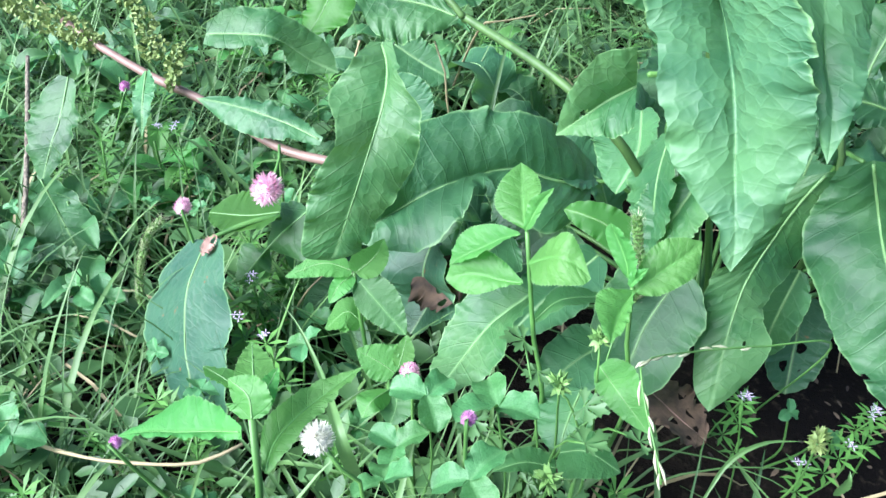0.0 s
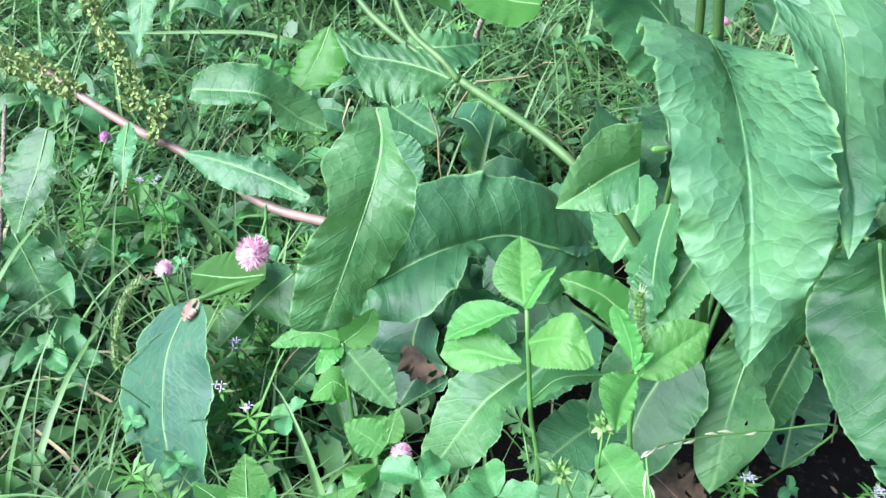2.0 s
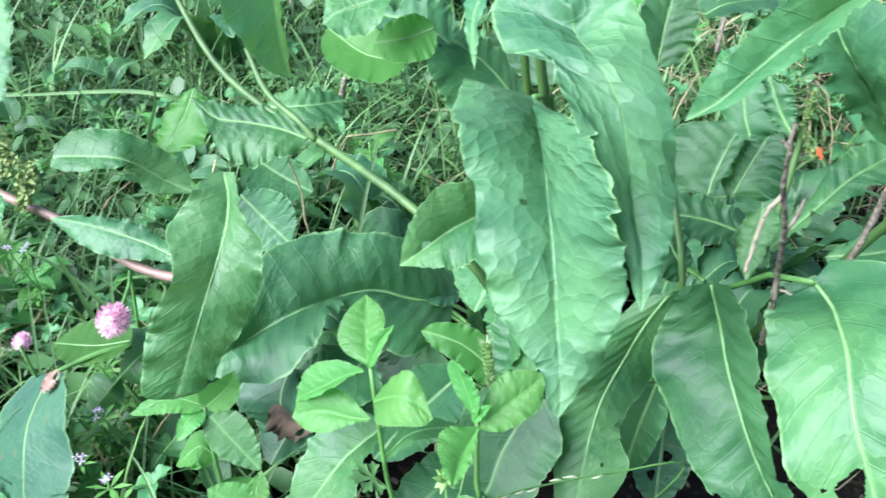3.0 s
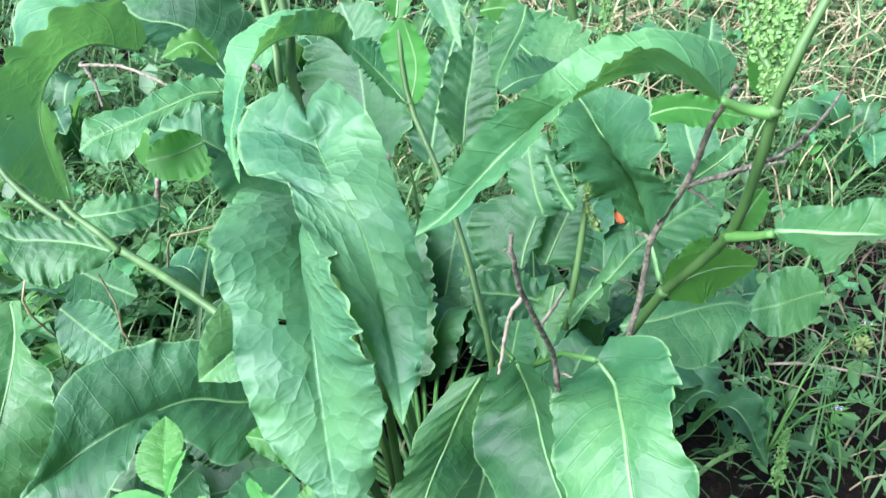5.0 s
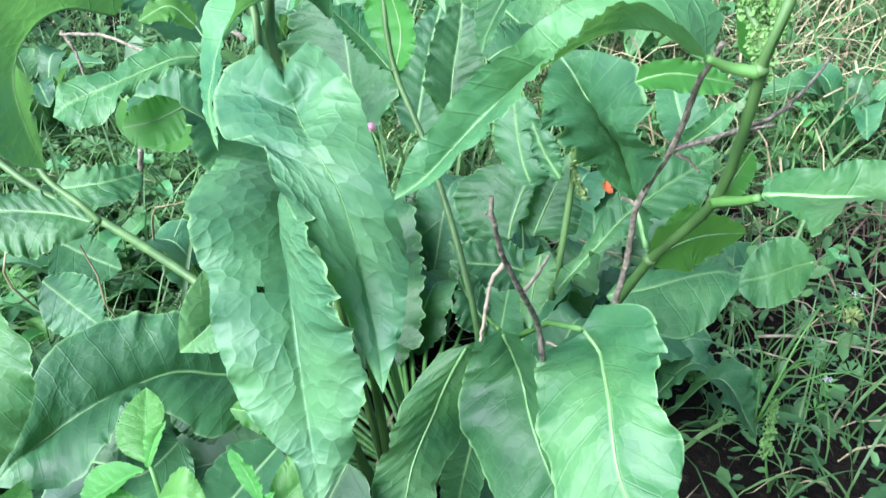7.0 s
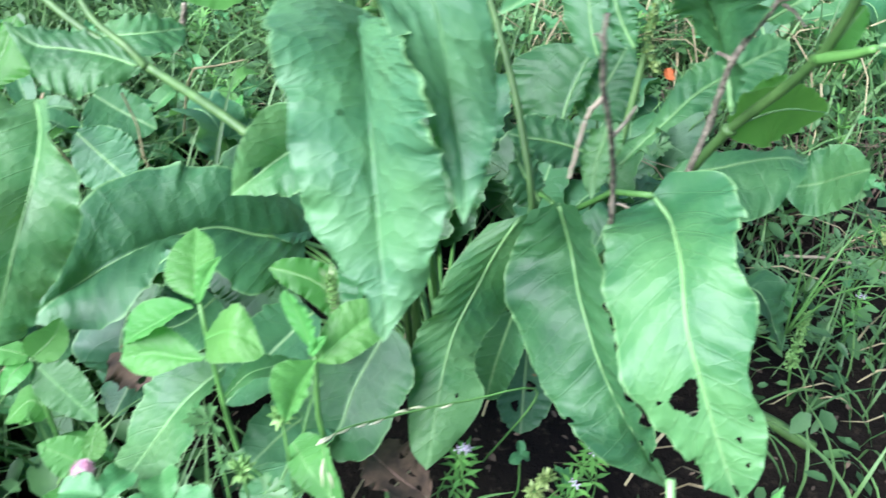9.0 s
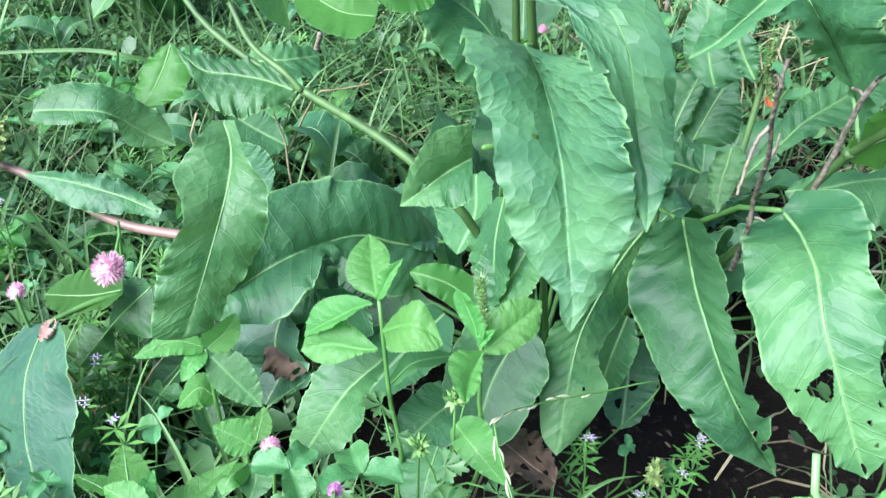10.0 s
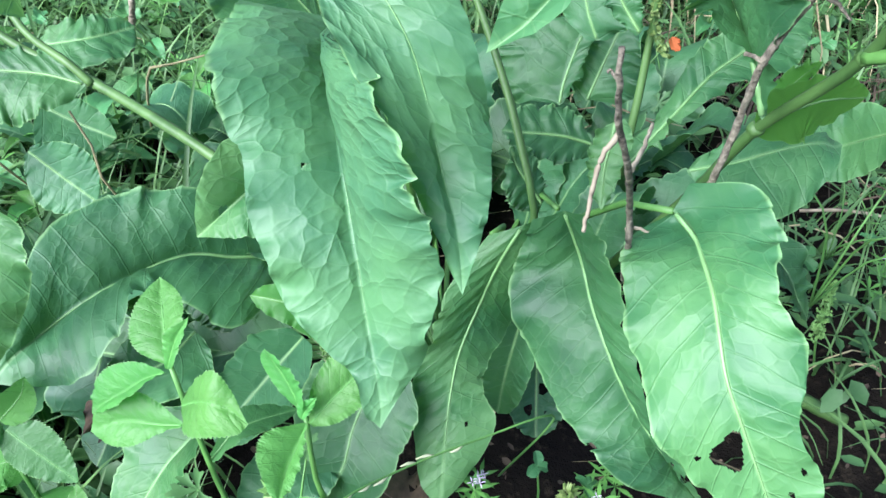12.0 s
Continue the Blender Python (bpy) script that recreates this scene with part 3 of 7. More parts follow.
def rye(ctrl, seed):
    plant = thing("rye_grass", "thin bent grass stem with pale drying spikelets", "grass")
    tube("stem", ctrl, [0.0007, 0.0005, 0.0005], STEMGREEN, plant, n=30, sides=5)
    p, tan, length = curve_points(ctrl, 60)
    rng = np.random.RandomState(seed)
    for i in (34, 37, 39, 42, 44, 46, 48, 49, 51, 52, 54, 55, 57, 58, 59):
        s = rng.uniform(0.007, 0.011)
        side = np.cross(tan[i], V(0, -0.6, 0.8)) * (1 if i % 2 else -1)
        a, b = p[i], p[i] + tan[i] * s + side * s * 0.16
        tube("spikelet", [a, (a + b) / 2 + side * 0.0006, b], [0.0003, 0.0008, 0.0002], HUSK, plant, n=4, sides=5)
    return plant


def foxtail(ctrl, seed):
    plant = thing("foxtail_grass", "green bristly foxtail seed spike", "grass")
    rng = np.random.RandomState(seed)
    tube("stem", ctrl, [0.0009, 0.0007], STEMGREEN, plant, n=16, sides=5)
    p, tan, length = curve_points(ctrl, 60)
    v, f, hv, hf = [], [], [], []
    pts = []
    for i in range(620):
        j = rng.randint(26, 61)
        d = np.cross(tan[j], rng.normal(size=3))
        d /= np.linalg.norm(d)
        q = p[j] + d * 0.0018
        pts.append(q)
        k = len(hv)
        w = np.cross(d, tan[j]) * 0.00016
        e = q + d * 0.0035 + tan[j] * 0.005
        hv += [q - w, q + w, e]
        hf.append((k, k + 1, k + 2))
    seed_cluster(pts, 0.0013, rng, v, f)
    spk = mesh_object("spike", v, f, SEED, plant, smooth=False)
    mesh_object("awn", hv, hf, HUSK, spk, smooth=False)
    return plant


def burr(at, size, mat, seed):
    """A spiny round seed head on a thin stem."""
    rng = np.random.RandomState(seed)
    at = V(*at)
    plant = thing("seed_burr", "small spiny green seed burr on a thin stem", "seed head")
    foot = V(at[0] + rng.uniform(-0.02, 0.02), at[1] + rng.uniform(0.0, 0.03), 0.0)
    tube("stem", [foot, (foot + at) / 2 + V(0.006, 0, 0), at], [0.0010, 0.0006], STEMGREEN, plant, n=8, sides=5)
    v, f = [], []
    for i in range(26):
        d = rng.normal(size=3) + V(0, 0, 0.4)
        d /= np.linalg.norm(d)
        side = np.cross(d, rng.normal(size=3))
        side /= np.linalg.norm(side)
        other = np.cross(d, side)
        k = len(v)
        w = size * 0.26
        v += [at + d * size * 0.2, at + d * size * 0.7 + side * w, at + d * size * 0.7 - side * w * 0.5 + other * w, at + d * size * 0.7 - side * w * 0.5 - other * w, at + d * size * 1.35]
        f += [(k, k + 1, k + 2), (k, k + 2, k + 3), (k, k + 3, k + 1), (k + 4, k + 2, k + 1), (k + 4, k + 3, k + 2), (k + 4, k + 1, k + 3)]
    tagged(mesh_object("burr", v, f, mat, plant, smooth=False), kind="stuff")
    return plant

# ---- the big dock plant ----
dock = thing("dock_plant", "large green dock plant with wavy puckered leaves, growing from dark soil", "plant", (0.19, 0.42, 0))
dock.location = (0, 0, 0)
draped_leaf(dock, [((0.120, 0.385, 0.321), (0.088, 0.392, 0.328), (0.117, 0.342, 0.339)), ((0.113, 0.332, 0.331), (0.074, 0.320, 0.348), (0.114, 0.283, 0.366)), ((0.109, 0.294, 0.328), (0.080, 0.293, 0.336), (0.119, 0.256, 0.361)), ((0.108, 0.271, 0.317), (0.080, 0.273, 0.319), (0.123, 0.248, 0.342)), ((0.108, 0.257, 0.301), (0.088, 0.257, 0.299), (0.128, 0.246, 0.322)), ((0.108, 0.243, 0.286), (0.101, 0.244, 0.286), (0.123, 0.241, 0.295)), ((0.108, 0.237, 0.278), (0.103, 0.237, 0.277), (0.115, 0.237, 0.283)), ((0.107, 0.233, 0.272),) * 3], mat=DOCK_PUCKERED, n=150, m=20, arch=0.10, ruffle=0.0024, waves=6.5, crisp=0.0013, ribs=0.0002, rib=0.00022, seed=1, holes=[(-0.4, 0.56, 0.035, 0.009)], petiole=[(0.19, 0.42, 0.01), (0.17, 0.44, 0.15), (0.135, 0.41, 0.305), (0.120, 0.385, 0.321)])
draped_leaf(dock, [((0.116, 0.345, 0.387), (0.114, 0.348, 0.390), (0.118, 0.346, 0.389)), ((0.116, 0.326, 0.391), (0.106, 0.355, 0.392), (0.128, 0.344, 0.398)), ((0.119, 0.322, 0.381), (0.091, 0.347, 0.383), (0.138, 0.320, 0.394)), ((0.121, 0.296, 0.383), (0.092, 0.320, 0.376), (0.142, 0.299, 0.382)), ((0.127, 0.285, 0.373), (0.104, 0.304, 0.383), (0.144, 0.280, 0.373)), ((0.131, 0.277, 0.357), (0.107, 0.286, 0.376), (0.149, 0.276, 0.349)), ((0.133, 0.268, 0.340), (0.118, 0.270, 0.356), (0.147, 0.265, 0.340)), ((0.1335, 0.256, 0.333), (0.124, 0.262, 0.339), (0.1435, 0.255, 0.334)), ((0.1340, 0.249, 0.324), (0.1285, 0.251, 0.327), (0.1390, 0.248, 0.327)), ((0.1335, 0.243, 0.314),) * 3], mat=DOCK_PUCKERED, n=160, m=20, arch=0.08, ruffle=0.0022, waves=8, crisp=0.0012, ribs=0.0002, rib=0.00022, seed=2, petiole=[(0.19, 0.42, 0.01), (0.16, 0.44, 0.2), (0.118, 0.385, 0.36), (0.116, 0.345, 0.387)])
draped_leaf(dock, [((0.234, 0.249, 0.424), (0.245, 0.261, 0.431), (0.222, 0.234, 0.435)), ((0.226, 0.246, 0.428), (0.237, 0.263, 0.437), (0.217, 0.235, 0.440)), ((0.215, 0.246, 0.435), (0.222, 0.264, 0.441), (0.206, 0.239, 0.447)), ((0.206, 0.255, 0.432), (0.209, 0.269, 0.439), (0.199, 0.244, 0.444)), ((0.196, 0.260, 0.425), (0.196, 0.272, 0.434), (0.190, 0.246, 0.436)), ((0.189, 0.275, 0.410), (0.180, 0.273, 0.421), (0.184, 0.251, 0.425)), ((0.176, 0.272, 0.402), (0.167, 0.274, 0.410), (0.175, 0.254, 0.410)), ((0.164, 0.269, 0.392), (0.157, 0.271, 0.399), (0.167, 0.257, 0.400)), ((0.153, 0.266, 0.383), (0.148, 0.269, 0.389), (0.156, 0.259, 0.387)), ((0.143, 0.265, 0.377),) * 3], n=130, m=12, arch=0.05, ruffle=0.0008, waves=12, crisp=0.0005, ribs=0.0002, rib=0.00015, seed=3, petiole=[(0.251, 0.246, 0.419), (0.243, 0.249, 0.420), (0.234, 0.249, 0.424)])
draped_leaf(dock, [((-0.033, 0.421, 0.260), (-0.039, 0.418, 0.262), (-0.027, 0.416, 0.263)), ((-0.029, 0.401, 0.255), (-0.049, 0.397, 0.259), (-0.022, 0.387, 0.261)), ((-0.031, 0.383, 0.245), (-0.059, 0.384, 0.250), (-0.013, 0.372, 0.250)), ((-0.036, 0.371, 0.234), (-0.053, 0.360, 0.244), (-0.012, 0.368, 0.230)), ((-0.041, 0.359, 0.223), (-0.065, 0.351, 0.223), (-0.020, 0.360, 0.212)), ((-0.048, 0.350, 0.205), (-0.071, 0.345, 0.206), (-0.034, 0.354, 0.194)), ((-0.054, 0.344, 0.189), (-0.075, 0.342, 0.186), (-0.043, 0.344, 0.179)), ((-0.058, 0.341, 0.179), (-0.074, 0.341, 0.177), (-0.046, 0.342, 0.176)), ((-0.061, 0.342, 0.173),) * 3], mat=DOCK, n=110, m=16, arch=0.06, ruffle=0.0026, waves=6, crisp=0.0013, rib=0.0008, seed=4)
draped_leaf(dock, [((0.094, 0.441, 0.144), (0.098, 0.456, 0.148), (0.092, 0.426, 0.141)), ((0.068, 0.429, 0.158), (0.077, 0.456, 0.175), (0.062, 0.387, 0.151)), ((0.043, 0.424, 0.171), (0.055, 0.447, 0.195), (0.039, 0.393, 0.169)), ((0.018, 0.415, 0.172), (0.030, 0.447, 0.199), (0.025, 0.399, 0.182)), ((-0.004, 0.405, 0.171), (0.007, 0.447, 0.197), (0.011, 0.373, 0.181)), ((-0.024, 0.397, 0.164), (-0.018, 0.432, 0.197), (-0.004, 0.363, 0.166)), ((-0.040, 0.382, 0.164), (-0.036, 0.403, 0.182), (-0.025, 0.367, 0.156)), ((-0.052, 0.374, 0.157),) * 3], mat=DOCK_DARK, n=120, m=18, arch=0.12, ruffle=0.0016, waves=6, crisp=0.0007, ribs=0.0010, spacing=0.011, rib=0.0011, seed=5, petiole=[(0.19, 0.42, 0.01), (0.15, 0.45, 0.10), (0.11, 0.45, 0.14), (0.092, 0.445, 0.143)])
draped_leaf(dock, [((0.229, 0.294, 0.280), (0.230, 0.298, 0.274), (0.237, 0.300, 0.287)), ((0.234, 0.288, 0.276), (0.212, 0.292, 0.272), (0.248, 0.279, 0.301)), ((0.229, 0.269, 0.279), (0.203, 0.277, 0.272), (0.245, 0.253, 0.299)), ((0.224, 0.251, 0.280), (0.199, 0.259, 0.263), (0.234, 0.237, 0.295)), ((0.220, 0.236, 0.275), (0.199, 0.243, 0.255), (0.240, 0.225, 0.286)), ((0.219, 0.224, 0.267), (0.200, 0.226, 0.244), (0.237, 0.213, 0.277)), ((0.222, 0.214, 0.257), (0.207, 0.216, 0.235), (0.235, 0.208, 0.264)), ((0.227, 0.204, 0.242), (0.220, 0.204, 0.225), (0.243, 0.196, 0.248)), ((0.233, 0.194, 0.226), (0.229, 0.194, 0.216), (0.242, 0.188, 0.234)), ((0.239, 0.187, 0.214),) * 3], mat=DOCK, n=190, m=34, arch=0.05, ruffle=0.0026, waves=6, crisp=0.0012, ribs=0.0007, rough_edge=0.05, rib=0.0010, seed=6, holes=[(-0.30, 0.655, 0.24, 0.042), (0.45, 0.80, 0.05, 0.011), (0.75, 0.74, 0.05, 0.01), (0.05, 0.965, 0.2, 0.02), (-0.7, 0.62, 0.04, 0.006), (0.6, 0.88, 0.05, 0.008)], petiole=[(0.19, 0.42, 0.01), (0.21, 0.4, 0.15), (0.224, 0.320, 0.262), (0.229, 0.294, 0.280)])
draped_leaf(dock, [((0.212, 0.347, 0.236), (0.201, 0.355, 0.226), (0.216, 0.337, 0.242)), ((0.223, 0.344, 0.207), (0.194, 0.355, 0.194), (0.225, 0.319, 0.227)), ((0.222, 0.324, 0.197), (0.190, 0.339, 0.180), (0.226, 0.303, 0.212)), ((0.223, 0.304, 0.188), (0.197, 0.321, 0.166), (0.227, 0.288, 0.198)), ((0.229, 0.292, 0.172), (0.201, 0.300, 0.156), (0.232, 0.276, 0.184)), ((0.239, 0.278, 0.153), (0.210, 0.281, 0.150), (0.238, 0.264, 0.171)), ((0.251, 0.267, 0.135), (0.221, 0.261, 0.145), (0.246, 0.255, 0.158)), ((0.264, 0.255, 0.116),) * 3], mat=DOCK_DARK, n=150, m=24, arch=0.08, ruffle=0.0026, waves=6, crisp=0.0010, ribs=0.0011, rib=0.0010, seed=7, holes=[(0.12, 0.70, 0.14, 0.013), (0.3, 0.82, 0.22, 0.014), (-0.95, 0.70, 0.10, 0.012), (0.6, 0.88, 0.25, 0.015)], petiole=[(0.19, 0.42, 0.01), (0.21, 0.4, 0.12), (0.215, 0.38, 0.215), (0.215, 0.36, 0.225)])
draped_leaf(dock, [((0.198, 0.358, 0.220), (0.184, 0.365, 0.210), (0.207, 0.358, 0.223)), ((0.187, 0.356, 0.199), (0.164, 0.354, 0.194), (0.203, 0.356, 0.194)), ((0.177, 0.351, 0.177), (0.152, 0.341, 0.178), (0.197, 0.353, 0.162)), ((0.164, 0.337, 0.162), (0.142, 0.333, 0.161), (0.181, 0.338, 0.153)), ((0.156, 0.322, 0.148), (0.138, 0.324, 0.144), (0.173, 0.324, 0.147)), ((0.150, 0.307, 0.134), (0.136, 0.309, 0.129), (0.176, 0.310, 0.137)), ((0.146, 0.295, 0.122), (0.136, 0.297, 0.118), (0.161, 0.296, 0.122)), ((0.143, 0.288, 0.111),) * 3], mat=DOCK, n=120, m=16, arch=0.03, ruffle=0.0016, waves=7, crisp=0.0006, ribs=0.0007, spacing=0.009, rib=0.0009, seed=8, holes=[(0.4, 0.75, 0.05, 0.01)], petiole=[(0.19, 0.42, 0.01), (0.2, 0.41, 0.12), (0.205, 0.40, 0.18), (0.195, 0.39, 0.185)])
draped_leaf(dock, [((0.094, 0.366, 0.267), (0.090, 0.361, 0.292), (0.090, 0.341, 0.260)), ((0.081, 0.362, 0.262), (0.074, 0.362, 0.287), (0.083, 0.341, 0.255)), ((0.070, 0.358, 0.256), (0.063, 0.358, 0.275), (0.073, 0.344, 0.253)), ((0.061, 0.358, 0.248), (0.058, 0.359, 0.259), (0.063, 0.352, 0.248)), ((0.056, 0.359, 0.243),) * 3], mat=DOCK, n=80, m=14, arch=0.06, ruffle=0.0009, waves=5, crisp=0.0004, rib=0.0005, seed=9, holes=[(-0.1, 0.62, 0.12, 0.05)], petiole=[(0.19, 0.42, 0.01), (0.14, 0.43, 0.15), (0.115, 0.38, 0.265), (0.098, 0.362, 0.276)])
leaf(dock, [(-0.147, 0.407, 0.13), (-0.151, 0.398, 0.127), (-0.158, 0.375, 0.114), (-0.159, 0.352, 0.09), (-0.156, 0.336, 0.074), (-0.166, 0.327, 0.041)], [(0.25, (-0.029, 0.03, -0.02), (0.029, 0, 0.022)), (0.5, (-0.039, 0.028, -0.022), (0.031, -0.004, 0.026)), (0.85, (-0.026, 0.023, -0.011), (0.028, -0.005, 0.027))], petiole=[(-0.106, 0.429, 0.129), (-0.125, 0.419, 0.132), (-0.147, 0.407, 0.13)], ruffle=0.0016, waves=4, fold=0, seed=10, mat=DOCK_SPOT, m=11, n=50)
draped_leaf(dock, [((-0.160, 0.529, 0.204), (-0.159, 0.534, 0.210), (-0.162, 0.525, 0.199)), ((-0.142, 0.526, 0.206), (-0.145, 0.542, 0.216), (-0.146, 0.516, 0.201)), ((-0.117, 0.521, 0.207), (-0.118, 0.538, 0.218), (-0.118, 0.514, 0.204)), ((-0.104, 0.525, 0.197), (-0.097, 0.540, 0.205), (-0.110, 0.522, 0.199)), ((-0.090, 0.527, 0.184), (-0.080, 0.539, 0.190), (-0.101, 0.519, 0.181)), ((-0.073, 0.525, 0.176),) * 3], mat=DOCK, arch=0.06, ruffle=0.0018, waves=5, crisp=0.0008, ribs=0.0004, rough_edge=0.03, n=90, m=14, rib=0.0006, seed=12)
draped_leaf(dock, [((-0.089, 0.518, 0.124), (-0.088, 0.519, 0.126), (-0.091, 0.516, 0.121)), ((-0.113, 0.532, 0.128), (-0.107, 0.539, 0.130), (-0.112, 0.521, 0.122)), ((-0.139, 0.545, 0.130), (-0.131, 0.554, 0.134), (-0.140, 0.530, 0.119)), ((-0.165, 0.556, 0.131), (-0.158, 0.563, 0.132), (-0.166, 0.544, 0.122)), ((-0.189, 0.566, 0.129),) * 3], mat=DOCK_DARK, arch=0.05, ruffle=0.0022, waves=5, crisp=0.0016, ribs=0.0006, spacing=0.009, rough_edge=0.06, n=90, m=14, rib=0.0007, seed=13)
draped_leaf(dock, [((0.009, 0.484, 0.240), (0.007, 0.487, 0.243), (0.008, 0.482, 0.237)), ((-0.009, 0.491, 0.244), (-0.012, 0.504, 0.250), (-0.011, 0.473, 0.235)), ((-0.029, 0.496, 0.246), (-0.032, 0.509, 0.251), (-0.026, 0.472, 0.230)), ((-0.048, 0.501, 0.247), (-0.049, 0.512, 0.251), (-0.043, 0.479, 0.234)), ((-0.063, 0.511, 0.256),) * 3], mat=DOCK_DARK, arch=0.05, ruffle=0.0026, waves=5, crisp=0.0020, ribs=0.0008, spacing=0.008, rough_edge=0.07, n=90, m=14, rib=0.0008, seed=14)
draped_leaf(dock, [((-0.073, 0.579, 0.226), (-0.080, 0.577, 0.224), (-0.068, 0.575, 0.222)), ((-0.079, 0.568, 0.213), (-0.092, 0.573, 0.212), (-0.061, 0.563, 0.214)), ((-0.087, 0.558, 0.201), (-0.099, 0.564, 0.202), (-0.068, 0.551, 0.200)), ((-0.094, 0.551, 0.193), (-0.100, 0.559, 0.195), (-0.079, 0.548, 0.196)), ((-0.098, 0.547, 0.189),) * 3], mat=DOCK_YOUNG, arch=0.06, ruffle=0.0018, waves=5, crisp=0.0008, ribs=0.0004, rough_edge=0.03, n=90, m=14, rib=0.0006, seed=15)
leaf(dock, [(-0.273, 0.55, 0.158), (-0.28, 0.531, 0.135), (-0.287, 0.518, 0.12), (-0.3, 0.504, 0.089)], [(0.4, (-0.023, 0.011, -0.003), (0.015, 0, 0))], ruffle=0.0024, waves=4, seed=16, mat=DOCK_DARK, profile="lance")
leaf(dock, [(-0.295, 0.502, 0.102), (-0.287, 0.494, 0.077), (-0.27, 0.474, 0.04), (-0.258, 0.467, 0.017)], [(0.4, (-0.021, -0.001, -0.012), (0.01, 0.011, 0.017))], ruffle=0.0018, waves=4, seed=17, mat=DOCK_DARK, profile="lance")
leaf(dock, [(-0.23, 0.587, 0.14), (-0.226, 0.555, 0.134), (-0.227, 0.536, 0.112)], [(0.5, (-0.007, -0.004, -0.004), (0.008, -0.003, -0.002))], ruffle=0.0024, waves=5, seed=18, profile="lance")
leaf(dock, [(-0.09, 0.439, 0.125), (-0.111, 0.427, 0.111), (-0.139, 0.415, 0.081)], [(0.35, (-0.022, 0.025, -0.002), (0.019, -0.013, 0)), (0.7, (0.001, -0.006, -0.015), (-0.016, 0.016, -0.006))], ruffle=0.0024, waves=6, seed=19, mat=DOCK_DARK, holes=[(-0.75, 0.4, 0.3, 0.1)])
leaf(dock, [(-0.106, 0.431, 0.131), (-0.127, 0.43, 0.129), (-0.155, 0.439, 0.124)], [(0.5, (-0.001, 0.023, -0.002), (0.01, -0.014, 0))], ruffle=0.0006, seed=20, mat=DOCK_YOUNG)
leaf(dock, [(-0.007, 0.396, 0.138), (-0.013, 0.383, 0.123), (-0.01, 0.378, 0.103), (-0.021, 0.365, 0.087)], [(0.4, (-0.022, 0.013, -0.013), (0.019, -0.014, 0.017))], ruffle=0.0027, waves=4, seed=21, mat=DOCK_SPOT)
leaf(dock, [(0.119, 0.371, 0.142), (0.098, 0.384, 0.158), (0.083, 0.39, 0.163), (0.071, 0.396, 0.163)], [(0.5, (0, 0.008, 0.009), (-0.004, -0.007, -0.008))], ruffle=0.0012, seed=22, mat=DOCK_YOUNG)
leaf(dock, [(0.127, 0.404, 0.212), (0.119, 0.385, 0.197), (0.117, 0.373, 0.175), (0.113, 0.368, 0.154)], [(0.4, (-0.006, 0.017, -0.018), (0.009, -0.011, 0.011))], ruffle=0.0024, seed=23, mat=DOCK)
leaf(dock, [(0.101, 0.45, 0.142), (0.079, 0.46, 0.152), (0.06, 0.485, 0.151)], [(0.4, (0.004, 0.032, 0.005), (-0.002, -0.028, -0.003))], ruffle=0.0024, seed=24, mat=DOCK_DARK)
leaf(dock, [(0.122, 0.454, 0.193), (0.117, 0.428, 0.178), (0.104, 0.413, 0.16)], [(0.4, (-0.024, 0.011, 0), (0.009, -0.005, 0.013))], ruffle=0.0024, seed=25, mat=DOCK)
leaf(dock, [(0.046, 0.325, 0.164), (0.026, 0.315, 0.153), (0.011, 0.299, 0.145), (-0.004, 0.278, 0.14)], [(0.3, (-0.016, 0.015, 0.002), (0.017, -0.011, 0.019)), (0.7, (-0.013, 0.016, -0.011), (0.018, -0.017, 0.005))], ruffle=0.0009, seed=26, mat=DOCK, fold=0.08, holes=[(0.1, 0.52, 0.04, 0.015)])
leaf(dock, [(0.129, 0.339, 0.167), (0.11, 0.321, 0.146), (0.101, 0.308, 0.131), (0.091, 0.305, 0.112)], [(0.4, (-0.026, 0.011, -0.003), (0.024, -0.013, 0))], ruffle=0.0015, seed=27, mat=DOCK_DARK, n=40)
leaf(dock, [(0.089, 0.4, 0.119), (0.051, 0.41, 0.104), (0.014, 0.426, 0.081)], [(0.45, (0.002, 0.025, 0.009), (0.002, -0.03, -0.001))], ruffle=0.002, seed=72, mat=DOCK_DARK)
leaf(dock, [(0.037, 0.457, 0.131), (0.054, 0.434, 0.128), (0.066, 0.416, 0.114)], [(0.4, (-0.013, -0.004, -0.019), (0.025, -0.006, 0.003))], ruffle=0.003, seed=73, mat=DOCK_DARK)
leaf(dock, [(-0.002, 0.459, 0.094), (-0.023, 0.445, 0.075), (-0.051, 0.444, 0.052)], [(0.4, (-0.019, 0.019, -0.002), (0.009, -0.023, -0.006))], ruffle=0.002, seed=74, mat=DOCK_DARK)
leaf(dock, [(0.04, 0.398, 0.141), (0.02, 0.382, 0.138), (-0.007, 0.389, 0.13)], [(0.4, (-0.007, 0.026, 0), (-0.004, -0.021, -0.008))], ruffle=0.002, seed=75, mat=DOCK_DARK)
leaf(dock, [(-0.028, 0.427, 0.112), (0.008, 0.41, 0.109), (0.033, 0.392, 0.088)], [(0.5, (-0.013, -0.005, -0.021), (0.018, 0.009, 0.011))], ruffle=0.0018, seed=28, mat=DOCK_DARK)
leaf(dock, [(0.094, 0.389, 0.132), (0.061, 0.371, 0.111), (0.041, 0.358, 0.096)], [(0.5, (-0.016, 0.008, 0.009), (0.005, -0.027, -0.001))], ruffle=0.0018, seed=29, mat=DOCK_DARK)
